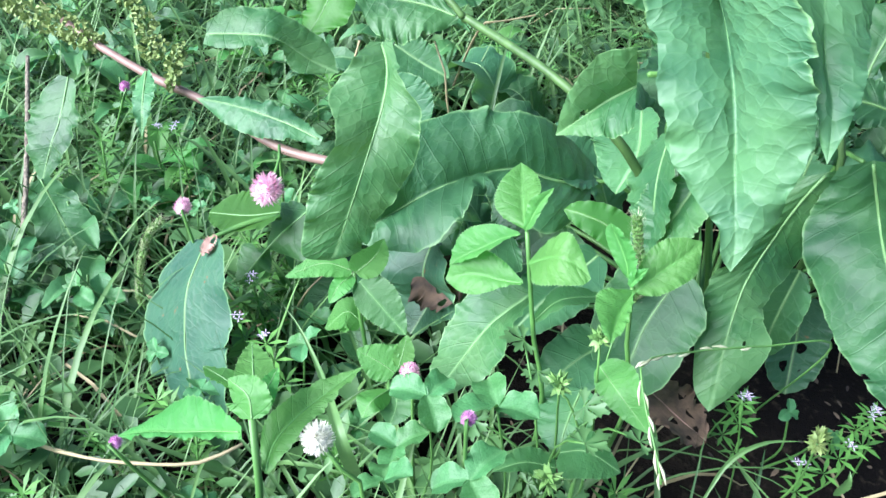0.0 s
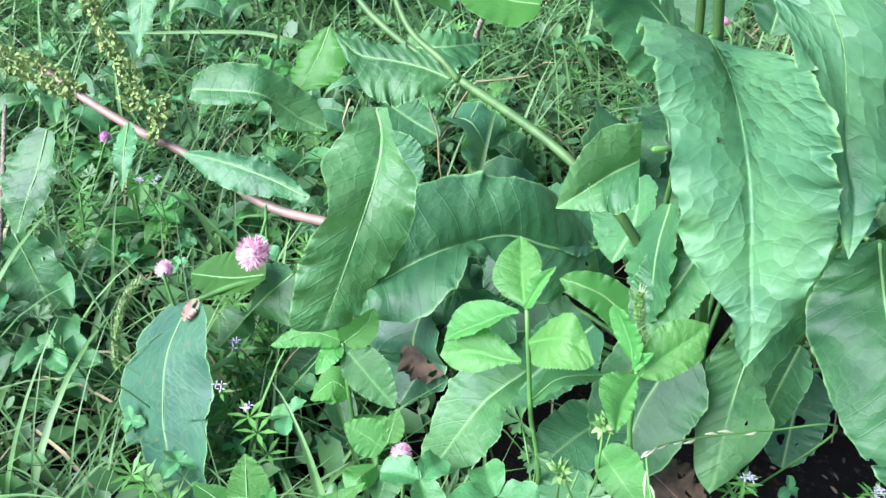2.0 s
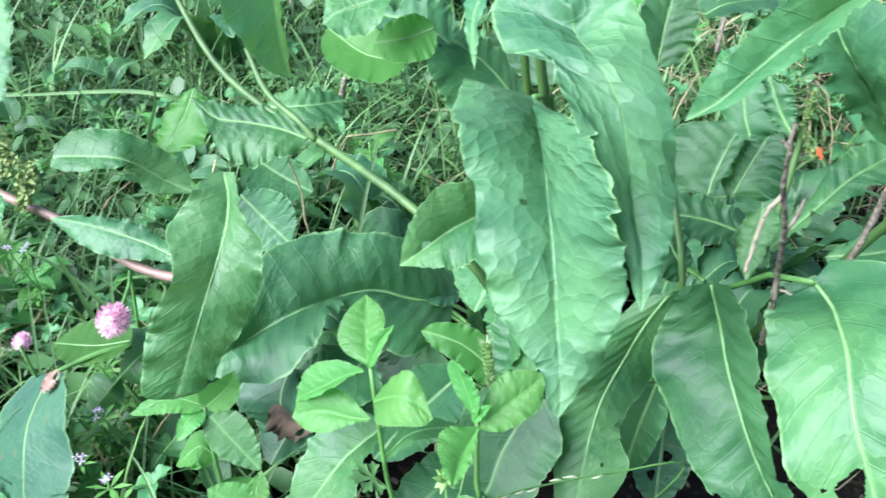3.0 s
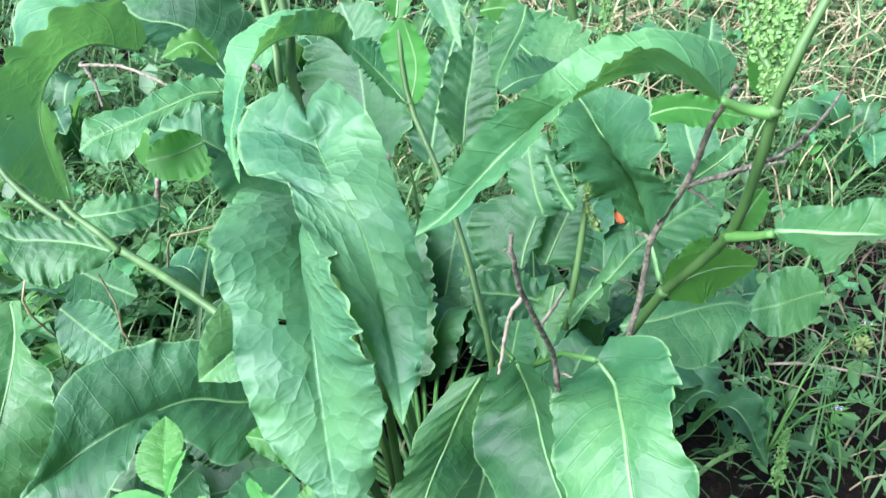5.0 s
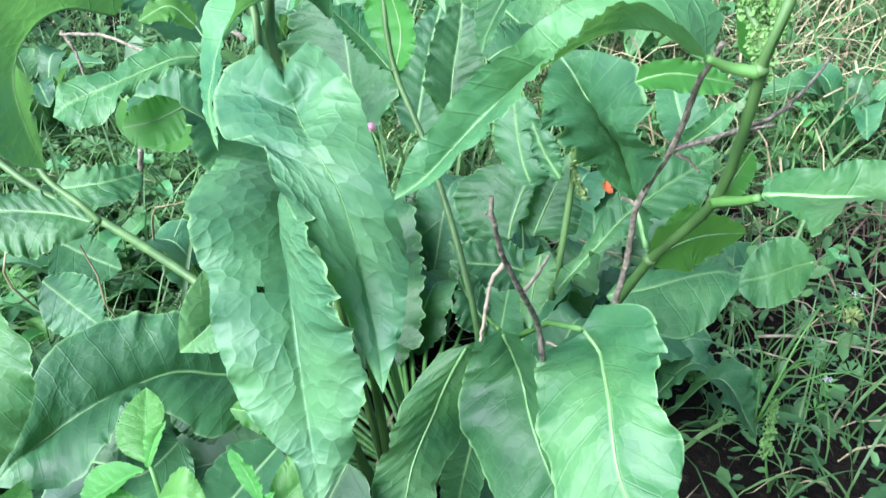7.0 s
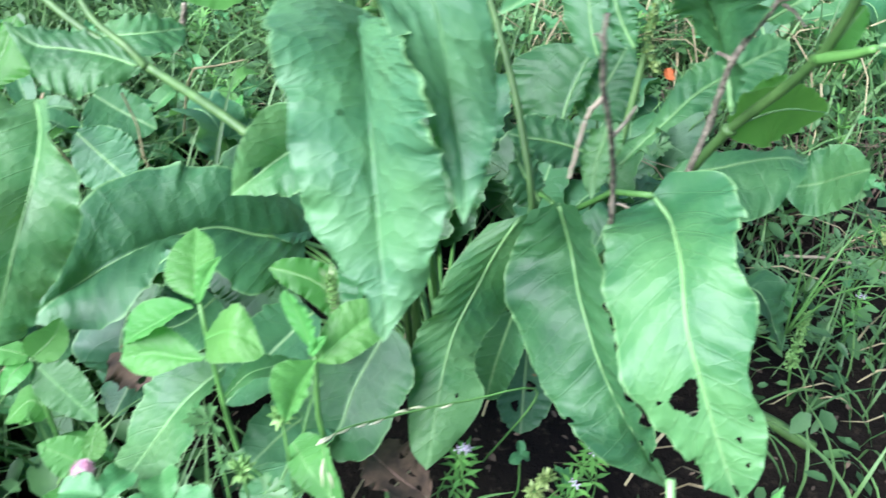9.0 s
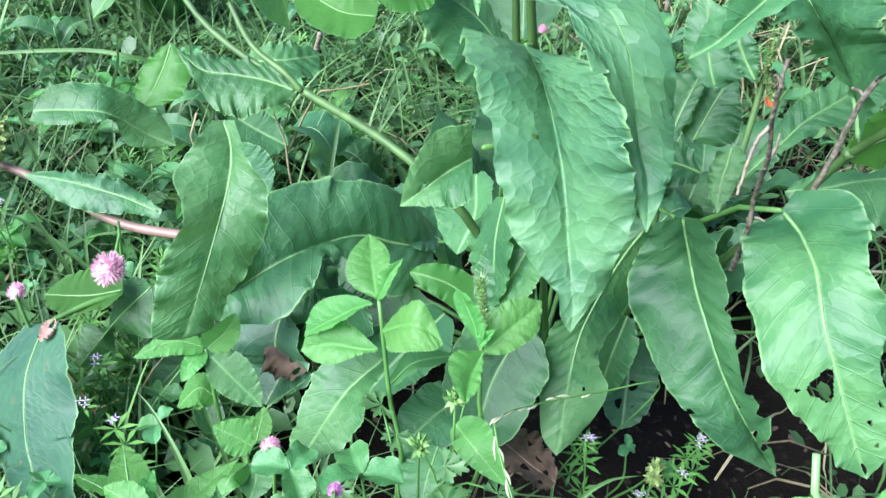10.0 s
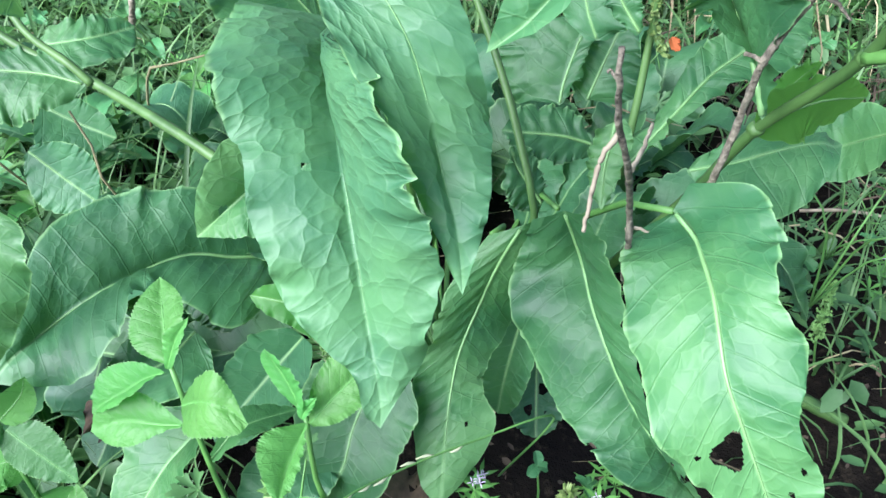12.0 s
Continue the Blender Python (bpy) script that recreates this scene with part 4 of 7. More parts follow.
leaf(dock, [(0.205, 0.362, 0.145), (0.196, 0.352, 0.116), (0.191, 0.345, 0.091)], [(0.5, (-0.011, 0.006, 0.002), (0.009, -0.012, 0.003))], ruffle=0.0018, seed=30, mat=DOCK_DARK)
leaf(dock, [(0.227, 0.384, 0.1), (0.225, 0.371, 0.068), (0.223, 0.357, 0.036)], [(0.5, (-0.019, 0.001, -0.004), (0.019, -0.006, -0.001))], ruffle=0.0018, seed=31, mat=DOCK_SPOT, holes=[(0.2,0.5,0.15,0.06),(-0.3,0.7,0.15,0.06),(0.4,0.75,0.1,0.05)])
leaf(dock, [(0.14, 0.38, 0.195), (0.125, 0.367, 0.176), (0.113, 0.363, 0.153)], [(0.5, (-0.014, 0.017, 0), (0.012, -0.014, 0.003))], ruffle=0.0018, crimp=0.0012, seed=32, mat=DOCK)
leaf(dock, [(0.046, 0.471, 0.366), (0.026, 0.458, 0.376), (0.011, 0.446, 0.371), (0.001, 0.438, 0.355), (0.001, 0.431, 0.335), (0.005, 0.43, 0.309)], [(0.2, (0.007, 0.058, 0.001), (0.014, -0.008, 0.024)), (0.42, (0, 0.056, 0.009), (0.004, -0.006, 0.027)), (0.65, (-0.002, 0.05, 0.001), (-0.023, -0.009, 0.025)), (0.9, (0.001, 0.019, -0.002), (-0.017, -0.018, 0.009))], ruffle=0.003, waves=7, n=90, fold=0, seed=34, mat=DOCK, holes=[(0.45,0.62,0.07,0.012),(0.6,0.66,0.05,0.010),(0.5,0.58,0.04,0.008)])
leaf(dock, [(0.087, 0.529, 0.322), (0.066, 0.561, 0.342), (0.039, 0.581, 0.343), (0.027, 0.6, 0.348)], [(0.4, (0.003, 0.034, 0.013), (-0.019, -0.023, -0.007))], ruffle=0.0030, rough_edge=0.05, crimp=0.0012, seed=35, mat=DOCK_DARK)
draped_leaf(dock, [((0.142, 0.403, 0.383), (0.146, 0.413, 0.390), (0.143, 0.394, 0.388)), ((0.135, 0.397, 0.393), (0.140, 0.409, 0.399), (0.140, 0.391, 0.405)), ((0.126, 0.388, 0.400), (0.131, 0.403, 0.405), (0.130, 0.383, 0.412)), ((0.115, 0.387, 0.400), (0.117, 0.403, 0.406), (0.118, 0.383, 0.412)), ((0.105, 0.383, 0.397), (0.102, 0.400, 0.402), (0.106, 0.378, 0.406)), ((0.097, 0.377, 0.391), (0.091, 0.394, 0.396), (0.097, 0.370, 0.396)), ((0.092, 0.374, 0.381), (0.088, 0.388, 0.386), (0.095, 0.368, 0.385)), ((0.090, 0.372, 0.374), (0.085, 0.380, 0.373), (0.093, 0.368, 0.377)), ((0.087, 0.369, 0.365), (0.084, 0.377, 0.368), (0.089, 0.366, 0.367)), ((0.087, 0.365, 0.355), (0.085, 0.369, 0.357), (0.089, 0.364, 0.358)), ((0.088, 0.362, 0.347),) * 3], n=110, m=10, arch=0.03, ruffle=0.0007, waves=11, crisp=0.0005, ribs=0.0002, rib=0.0004, seed=36)
draped_leaf(dock, [((0.086, 0.411, 0.367), (0.087, 0.415, 0.372), (0.085, 0.409, 0.363)), ((0.075, 0.407, 0.369), (0.074, 0.417, 0.373), (0.074, 0.399, 0.368)), ((0.064, 0.401, 0.368), (0.062, 0.412, 0.373), (0.060, 0.393, 0.365)), ((0.051, 0.395, 0.366), (0.051, 0.405, 0.369), (0.053, 0.385, 0.363)), ((0.039, 0.392, 0.363), (0.038, 0.403, 0.367), (0.044, 0.379, 0.357)), ((0.030, 0.389, 0.361), (0.027, 0.400, 0.365), (0.033, 0.377, 0.356)), ((0.024, 0.385, 0.358),) * 3], mat=DOCK, arch=0.06, ruffle=0.0018, waves=5, crisp=0.0008, ribs=0.0004, rough_edge=0.03, n=90, m=14, rib=0.0006, seed=37)
leaf(dock, [(0.074, 0.402, 0.348), (0.061, 0.4, 0.344), (0.047, 0.404, 0.34)], [(0.4, (-0.004, 0.007, 0.006), (-0.004, -0.006, -0.01))], ruffle=0.0006, seed=38, mat=DOCK_YOUNG)
leaf(dock, [(0.083, 0.415, 0.334), (0.068, 0.423, 0.341), (0.049, 0.439, 0.339)], [(0.4, (0, 0.017, 0.006), (0.001, -0.015, -0.004))], ruffle=0.0024, rough_edge=0.05, crimp=0.0012, seed=39, mat=DOCK_DARK)
leaf(dock, [(-0.024, 0.562, 0.219), (0.005, 0.557, 0.223), (0.029, 0.572, 0.218)], [(0.4, (0.002, 0.015, 0.003), (0.002, -0.018, -0.01))], ruffle=0.0027, waves=4, crimp=0.0012, seed=40, mat=DOCK)
leaf(dock, [(-0.047, 0.55, 0.156), (-0.03, 0.537, 0.143), (-0.013, 0.524, 0.131)], [(0.4, (0.023, -0.003, 0.004), (-0.017, -0.004, -0.012))], ruffle=0.0012, seed=41, mat=DOCK_DARK, profile="round")
leaf(dock, [(-0.037, 0.579, 0.167), (-0.019, 0.569, 0.159), (0.003, 0.558, 0.151)], [(0.4, (0.008, 0.005, 0.011), (-0.006, -0.02, -0.013))], ruffle=0.0018, seed=42, mat=DOCK_DARK)
leaf(dock, [(0.171, 0.55, 0.24), (0.173, 0.574, 0.275), (0.173, 0.608, 0.307), (0.168, 0.635, 0.326)], [(0.4, (-0.031, 0.033, 0.002), (0.026, -0.025, -0.006))], ruffle=0.0040, waves=4, rough_edge=0.05, crimp=0.0012, seed=43, mat=DOCK_DARK)
leaf(dock, [(0.184, 0.469, 0.325), (0.188, 0.475, 0.345), (0.183, 0.486, 0.368)], [(0.4, (-0.018, 0.022, -0.001), (0.007, -0.004, 0.007))], ruffle=0.0027, waves=4, seed=44, mat=DOCK_YOUNG)
leaf(dock, [(0.181, 0.469, 0.325), (0.169, 0.481, 0.338), (0.152, 0.486, 0.356)], [(0.4, (-0.01, -0.009, 0.002), (0.007, 0.014, 0.006))], ruffle=0.0030, seed=45, mat=DOCK)
leaf(dock, [(0.193, 0.479, 0.415), (0.196, 0.448, 0.39), (0.201, 0.428, 0.371)], [(0.5, (-0.006, 0.01, -0.003), (0.009, -0.005, -0.001))], ruffle=0.0006, seed=46, profile="lance")
leaf(dock, [(0.178, 0.477, 0.371), (0.182, 0.488, 0.389), (0.184, 0.502, 0.409)], [(0.5, (-0.008, 0.001, -0.001), (0.007, -0.003, -0.001))], ruffle=0.0012, seed=47, mat=DOCK_YOUNG)
leaf(dock, [(0.228, 0.518, 0.268), (0.233, 0.531, 0.29), (0.241, 0.548, 0.309), (0.246, 0.563, 0.323)], [(0.4, (-0.017, 0.006, 0.003), (0.018, -0.005, 0.001))], ruffle=0.0040, waves=4, rough_edge=0.05, crimp=0.0012, seed=48, mat=DOCK_DARK)
leaf(dock, [(0.207, 0.525, 0.252), (0.222, 0.557, 0.287), (0.238, 0.584, 0.315)], [(0.4, (-0.015, 0.009, 0.002), (0.017, -0.011, 0.004))], ruffle=0.0024, rough_edge=0.05, crimp=0.0012, seed=49, mat=DOCK_DARK)
leaf(dock, [(0.309, 0.549, 0.29), (0.292, 0.583, 0.298), (0.273, 0.624, 0.314)], [(0.4, (0.011, 0.034, 0.014), (-0.03, -0.019, -0.007))], ruffle=0.0040, waves=4, rough_edge=0.05, crimp=0.0012, seed=50, mat=DOCK)
leaf(dock, [(0.252, 0.521, 0.301), (0.267, 0.522, 0.308), (0.303, 0.536, 0.305)], [(0.4, (-0.001, 0.023, 0.001), (-0.002, -0.017, -0.003))], ruffle=0.0024, rough_edge=0.05, seed=51, mat=DOCK_DARK)
draped_leaf(dock, [((0.252, 0.292, 0.319), (0.251, 0.293, 0.320), (0.254, 0.293, 0.320)), ((0.251, 0.302, 0.333), (0.248, 0.300, 0.336), (0.246, 0.288, 0.344)), ((0.254, 0.321, 0.338), (0.232, 0.308, 0.350), (0.243, 0.282, 0.368)), ((0.256, 0.339, 0.343), (0.222, 0.311, 0.357), (0.245, 0.288, 0.371)), ((0.250, 0.347, 0.352), (0.221, 0.326, 0.360), (0.240, 0.295, 0.374)), ((0.244, 0.355, 0.361), (0.220, 0.338, 0.361), (0.246, 0.301, 0.379)), ((0.240, 0.359, 0.368), (0.226, 0.354, 0.368), (0.252, 0.325, 0.384)), ((0.237, 0.364, 0.372), (0.230, 0.361, 0.371), (0.246, 0.348, 0.382)), ((0.235, 0.369, 0.375),) * 3], mat=DOCK_DARK, n=120, m=18, arch=0.05, ruffle=0.0022, waves=6, crisp=0.0016, ribs=0.0010, spacing=0.010, rough_edge=0.06, rib=0.0013, seed=52)
draped_leaf(dock, [((0.263, 0.445, 0.218), (0.259, 0.446, 0.218), (0.266, 0.445, 0.218)), ((0.268, 0.449, 0.226), (0.257, 0.462, 0.226), (0.284, 0.435, 0.221)), ((0.275, 0.455, 0.236), (0.257, 0.468, 0.234), (0.291, 0.441, 0.234)), ((0.283, 0.461, 0.248), (0.269, 0.470, 0.242), (0.291, 0.450, 0.246)), ((0.291, 0.467, 0.261),) * 3], mat=DOCK_DARK, arch=0.05, ruffle=0.0026, waves=5, crisp=0.0020, ribs=0.0013, spacing=0.008, rough_edge=0.07, n=90, m=14, rib=0.0008, seed=53)
draped_leaf(dock, [((0.248, 0.377, 0.302), (0.246, 0.377, 0.301), (0.249, 0.377, 0.304)), ((0.242, 0.385, 0.312), (0.237, 0.388, 0.308), (0.248, 0.381, 0.315)), ((0.239, 0.391, 0.320), (0.236, 0.394, 0.317), (0.245, 0.386, 0.322)), ((0.237, 0.396, 0.326),) * 3], mat=DOCK_DARK, arch=0.05, ruffle=0.0026, waves=5, crisp=0.0020, ribs=0.0013, spacing=0.008, rough_edge=0.07, n=90, m=14, rib=0.0008, seed=54)
draped_leaf(dock, [((0.246, 0.442, 0.220), (0.242, 0.443, 0.221), (0.248, 0.442, 0.221)), ((0.250, 0.449, 0.228), (0.225, 0.459, 0.216), (0.256, 0.445, 0.232)), ((0.256, 0.456, 0.238), (0.219, 0.473, 0.231), (0.262, 0.452, 0.241)), ((0.264, 0.464, 0.249), (0.231, 0.482, 0.245), (0.269, 0.460, 0.252)), ((0.271, 0.470, 0.258),) * 3], mat=DOCK_DARK, arch=0.05, ruffle=0.0026, waves=5, crisp=0.0020, ribs=0.0013, spacing=0.008, rough_edge=0.07, n=90, m=14, rib=0.0008, seed=55)
draped_leaf(dock, [((0.241, 0.353, 0.250), (0.240, 0.355, 0.252), (0.243, 0.352, 0.249)), ((0.254, 0.359, 0.259), (0.246, 0.365, 0.254), (0.255, 0.353, 0.262)), ((0.268, 0.365, 0.268), (0.265, 0.373, 0.267), (0.268, 0.359, 0.270)), ((0.283, 0.372, 0.278), (0.279, 0.383, 0.282), (0.288, 0.364, 0.279)), ((0.298, 0.376, 0.285), (0.293, 0.387, 0.289), (0.306, 0.363, 0.280)), ((0.311, 0.380, 0.290), (0.310, 0.392, 0.297), (0.321, 0.365, 0.284)), ((0.323, 0.383, 0.294), (0.324, 0.393, 0.299), (0.329, 0.372, 0.292)), ((0.336, 0.386, 0.299),) * 3], mat=DOCK, arch=0.05, ruffle=0.0026, waves=5, crisp=0.0020, ribs=0.0013, spacing=0.008, rough_edge=0.07, n=90, m=14, rib=0.0008, seed=56)
draped_leaf(dock, [((0.247, 0.398, 0.227), (0.244, 0.395, 0.222), (0.247, 0.400, 0.230)), ((0.234, 0.402, 0.231), (0.228, 0.391, 0.224), (0.239, 0.413, 0.239)), ((0.221, 0.405, 0.233), (0.214, 0.395, 0.227), (0.225, 0.417, 0.241)), ((0.210, 0.407, 0.234), (0.206, 0.398, 0.230), (0.213, 0.418, 0.240)), ((0.202, 0.408, 0.236),) * 3], mat=DOCK_DARK, arch=0.05, ruffle=0.0026, waves=5, crisp=0.0020, ribs=0.0013, spacing=0.008, rough_edge=0.07, n=90, m=14, rib=0.0008, seed=57)
draped_leaf(dock, [((0.215, 0.378, 0.212), (0.211, 0.377, 0.209), (0.217, 0.379, 0.215)), ((0.209, 0.383, 0.221), (0.199, 0.376, 0.214), (0.217, 0.388, 0.224)), ((0.204, 0.389, 0.229), (0.197, 0.382, 0.224), (0.211, 0.395, 0.234)), ((0.201, 0.393, 0.238),) * 3], mat=DOCK_DARK, arch=0.05, ruffle=0.0026, waves=5, crisp=0.0020, ribs=0.0013, spacing=0.008, rough_edge=0.07, n=90, m=14, rib=0.0008, seed=58)
draped_leaf(dock, [((0.232, 0.354, 0.276), (0.228, 0.354, 0.275), (0.236, 0.354, 0.277)), ((0.228, 0.347, 0.270), (0.222, 0.352, 0.269), (0.236, 0.344, 0.274)), ((0.224, 0.341, 0.264), (0.218, 0.346, 0.263), (0.231, 0.338, 0.267)), ((0.221, 0.334, 0.258), (0.217, 0.339, 0.257), (0.225, 0.331, 0.260)), ((0.219, 0.328, 0.252),) * 3], mat=DOCK, arch=0.05, ruffle=0.0026, waves=5, crisp=0.0020, ribs=0.0013, spacing=0.008, rough_edge=0.07, n=90, m=14, rib=0.0008, seed=59)
draped_leaf(dock, [((0.262, 0.339, 0.256), (0.267, 0.341, 0.261), (0.263, 0.338, 0.254)), ((0.281, 0.335, 0.260), (0.284, 0.344, 0.264), (0.269, 0.323, 0.253)), ((0.298, 0.333, 0.265), (0.303, 0.340, 0.267), (0.289, 0.312, 0.246)), ((0.316, 0.332, 0.267), (0.321, 0.339, 0.267), (0.307, 0.314, 0.251)), ((0.326, 0.331, 0.264), (0.328, 0.337, 0.264), (0.321, 0.321, 0.262)), ((0.330, 0.332, 0.264),) * 3], mat=DOCK, arch=0.06, ruffle=0.0018, waves=5, crisp=0.0008, ribs=0.0004, rough_edge=0.03, n=90, m=14, rib=0.0006, seed=60)
leaf(dock, [(0.263, 0.307, 0.303), (0.282, 0.304, 0.313), (0.31, 0.311, 0.306)], [(0.3, (-0.003, 0, 0.017), (0.009, 0.005, -0.017)), (0.7, (-0.001, -0.001, 0.01), (0.008, 0.006, -0.013))], ruffle=0.0012, seed=61, mat=DOCK_YOUNG)
draped_leaf(dock, [((0.263, 0.246, 0.374), (0.264, 0.247, 0.377), (0.264, 0.244, 0.372)), ((0.269, 0.238, 0.378), (0.268, 0.242, 0.386), (0.261, 0.225, 0.380)), ((0.274, 0.231, 0.381), (0.275, 0.233, 0.390), (0.254, 0.206, 0.387)), ((0.281, 0.226, 0.383), (0.280, 0.231, 0.394), (0.259, 0.205, 0.396)), ((0.289, 0.220, 0.384), (0.289, 0.227, 0.395), (0.266, 0.200, 0.400)), ((0.296, 0.213, 0.384), (0.295, 0.219, 0.395), (0.276, 0.197, 0.395)), ((0.300, 0.205, 0.384),) * 3], mat=DOCK, n=90, m=14, arch=0.04, ruffle=0.0016, waves=6, crisp=0.0007, rib=0.0009, seed=62, petiole=[(0.262, 0.27, 0.356), (0.263, 0.255, 0.366), (0.2625, 0.246, 0.373)])
draped_leaf(dock, [((0.429, 0.395, 0.207), (0.428, 0.397, 0.211), (0.428, 0.392, 0.203)), ((0.427, 0.410, 0.191), (0.433, 0.425, 0.204), (0.427, 0.396, 0.181)), ((0.424, 0.425, 0.174), (0.427, 0.442, 0.189), (0.420, 0.409, 0.160)), ((0.409, 0.427, 0.171), (0.416, 0.439, 0.180), (0.406, 0.415, 0.163)), ((0.401, 0.428, 0.169),) * 3], mat=DOCK, arch=0.06, ruffle=0.0018, waves=5, crisp=0.0008, ribs=0.0004, rough_edge=0.03, n=90, m=14, rib=0.0006, seed=63)
leaf(dock, [(0.266, 0.271, 0.357), (0.27, 0.271, 0.367), (0.273, 0.27, 0.376)], [(0.5, (-0.004, -0.001, 0.006), (0.005, -0.002, -0.001))], ruffle=0.0006, seed=64, mat=DOCK_YOUNG)
leaf(dock, [(0.34, 0.414, 0.287), (0.34, 0.437, 0.302), (0.344, 0.457, 0.314)], [(0.4, (-0.011, 0.007, 0.001), (0.012, -0.008, 0.006))], ruffle=0.0018, seed=65, mat=DOCK_DARK)
leaf(dock, [(0.302, 0.362, 0.323), (0.311, 0.356, 0.336), (0.323, 0.359, 0.345)], [(0.5, (-0.004, 0.003, 0.004), (0.004, -0.003, -0.003))], ruffle=0.0012, seed=66)
leaf(dock, [(0.281, 0.393, 0.341), (0.305, 0.39, 0.347), (0.34, 0.388, 0.339)], [(0.5, (-0.005, 0.002, 0.004), (-0.009, -0.008, -0.004))], ruffle=0.0018, seed=67, mat=DOCK_YOUNG)
leaf(dock, [(0.333, 0.368, 0.362), (0.321, 0.362, 0.385), (0.315, 0.363, 0.402)], [(0.5, (-0.005, 0, 0.003), (0.003, -0.002, 0.004))], ruffle=0.0006, seed=68, mat=DOCK_YOUNG)
leaf(dock, [(0.335, 0.457, 0.347), (0.351, 0.455, 0.35), (0.356, 0.463, 0.363)], [(0.5, (-0.009, 0.006, 0.005), (0.006, -0.003, -0.003))], ruffle=0.0024, seed=69, mat=DOCK_DARK)
leaf(dock, [(0.127, 0.418, 0.288), (0.11, 0.426, 0.31), (0.094, 0.437, 0.321), (0.079, 0.455, 0.322)], [(0.4, (-0.003, 0.019, 0.006), (-0.029, -0.019, -0.014)), (0.8, (0.002, 0.011, 0.003), (-0.02, -0.013, -0.015))], ruffle=0.0030, crimp=0.0012, seed=70, mat=DOCK)
leaf(dock, [(0.073, 0.604, 0.232), (0.045, 0.611, 0.234), (0.018, 0.636, 0.243)], [(0.4, (-0.004, 0.025, 0.013), (-0.007, -0.021, -0.012))], ruffle=0.0006, seed=71, mat=DOCK_YOUNG)
leaf(dock, [(0.345, 0.295, 0.466), (0.316, 0.272, 0.456), (0.307, 0.264, 0.441)], [(0.5, (-0.015, 0.003, -0.003), (-0.004, -0.016, -0.009))], ruffle=0.002, waves=4, seed=94, mat=DOCK)
leaf(dock, [(0.097, 0.536, 0.381), (0.064, 0.548, 0.386), (0.036, 0.555, 0.386), (0.005, 0.572, 0.381)], [(0.5, (-0.001, 0.015, 0.002), (0, -0.012, -0.001))], ruffle=0.003, waves=5, seed=95, mat=DOCK, profile="lance")
leaf(dock, [(0.084, 0.436, 0.372), (0.074, 0.438, 0.381), (0.06, 0.433, 0.377)], [(0.5, (0.001, 0.007, 0.002), (-0.001, -0.009, -0.005))], ruffle=0.002, waves=3, seed=96, mat=DOCK_YOUNG)
draped_leaf(dock, [((0.254, 0.488, 0.369), (0.245, 0.491, 0.370), (0.257, 0.484, 0.363)), ((0.248, 0.477, 0.361), (0.233, 0.482, 0.356), (0.254, 0.470, 0.361)), ((0.237, 0.465, 0.351), (0.227, 0.469, 0.347), (0.244, 0.463, 0.358)), ((0.229, 0.454, 0.344), (0.226, 0.459, 0.343), (0.234, 0.452, 0.350)), ((0.225, 0.445, 0.341),) * 3], mat=DOCK, arch=0.06, ruffle=0.0018, waves=5, crisp=0.0008, ribs=0.0004, rough_edge=0.03, n=90, m=14, rib=0.0006, seed=97)
leaf(dock, [(0.242, 0.539, 0.348), (0.256, 0.536, 0.35), (0.27, 0.53, 0.346)], [(0.5, (0, 0.004, 0.005), (-0.006, -0.014, -0.005))], ruffle=0.002, waves=3, seed=98, mat=DOCK_YOUNG)
leaf(dock, [(0.094, 0.325, 0.128), (0.072, 0.31, 0.127), (0.052, 0.296, 0.119)], [(0.5, (-0.01, 0.015, 0.001), (0.011, -0.018, -0.004))], ruffle=0.0015, waves=4, seed=99, mat=DOCK_DARK)
leaf(dock, [(0.073, 0.29, 0.128), (0.064, 0.272, 0.123), (0.059, 0.258, 0.116)], [(0.5, (-0.016, 0.006, -0.007), (0.012, -0.008, 0))], ruffle=0.0015, waves=4, seed=100, mat=DOCK)
draped_leaf(dock, [((0.244, 0.407, 0.281), (0.239, 0.408, 0.281), (0.248, 0.406, 0.281)), ((0.241, 0.414, 0.291), (0.230, 0.423, 0.290), (0.257, 0.404, 0.290)), ((0.240, 0.423, 0.303), (0.229, 0.433, 0.304), (0.253, 0.415, 0.304)), ((0.240, 0.431, 0.315), (0.235, 0.440, 0.316), (0.248, 0.425, 0.318)), ((0.240, 0.436, 0.323),) * 3], mat=DOCK_DARK, arch=0.06, ruffle=0.0018, waves=5, crisp=0.0008, ribs=0.0004, rough_edge=0.03, n=90, m=14, rib=0.0006, seed=111)
draped_leaf(dock, [((0.278, 0.327, 0.290), (0.278, 0.328, 0.291), (0.279, 0.326, 0.289)), ((0.281, 0.322, 0.303), (0.278, 0.325, 0.306), (0.284, 0.321, 0.300)), ((0.284, 0.317, 0.316), (0.281, 0.319, 0.319), (0.287, 0.316, 0.313)), ((0.284, 0.310, 0.326),) * 3], mat=DOCK_YOUNG, arch=0.06, ruffle=0.0018, waves=5, crisp=0.0008, ribs=0.0004, rough_edge=0.03, n=90, m=14, rib=0.0004, seed=110)
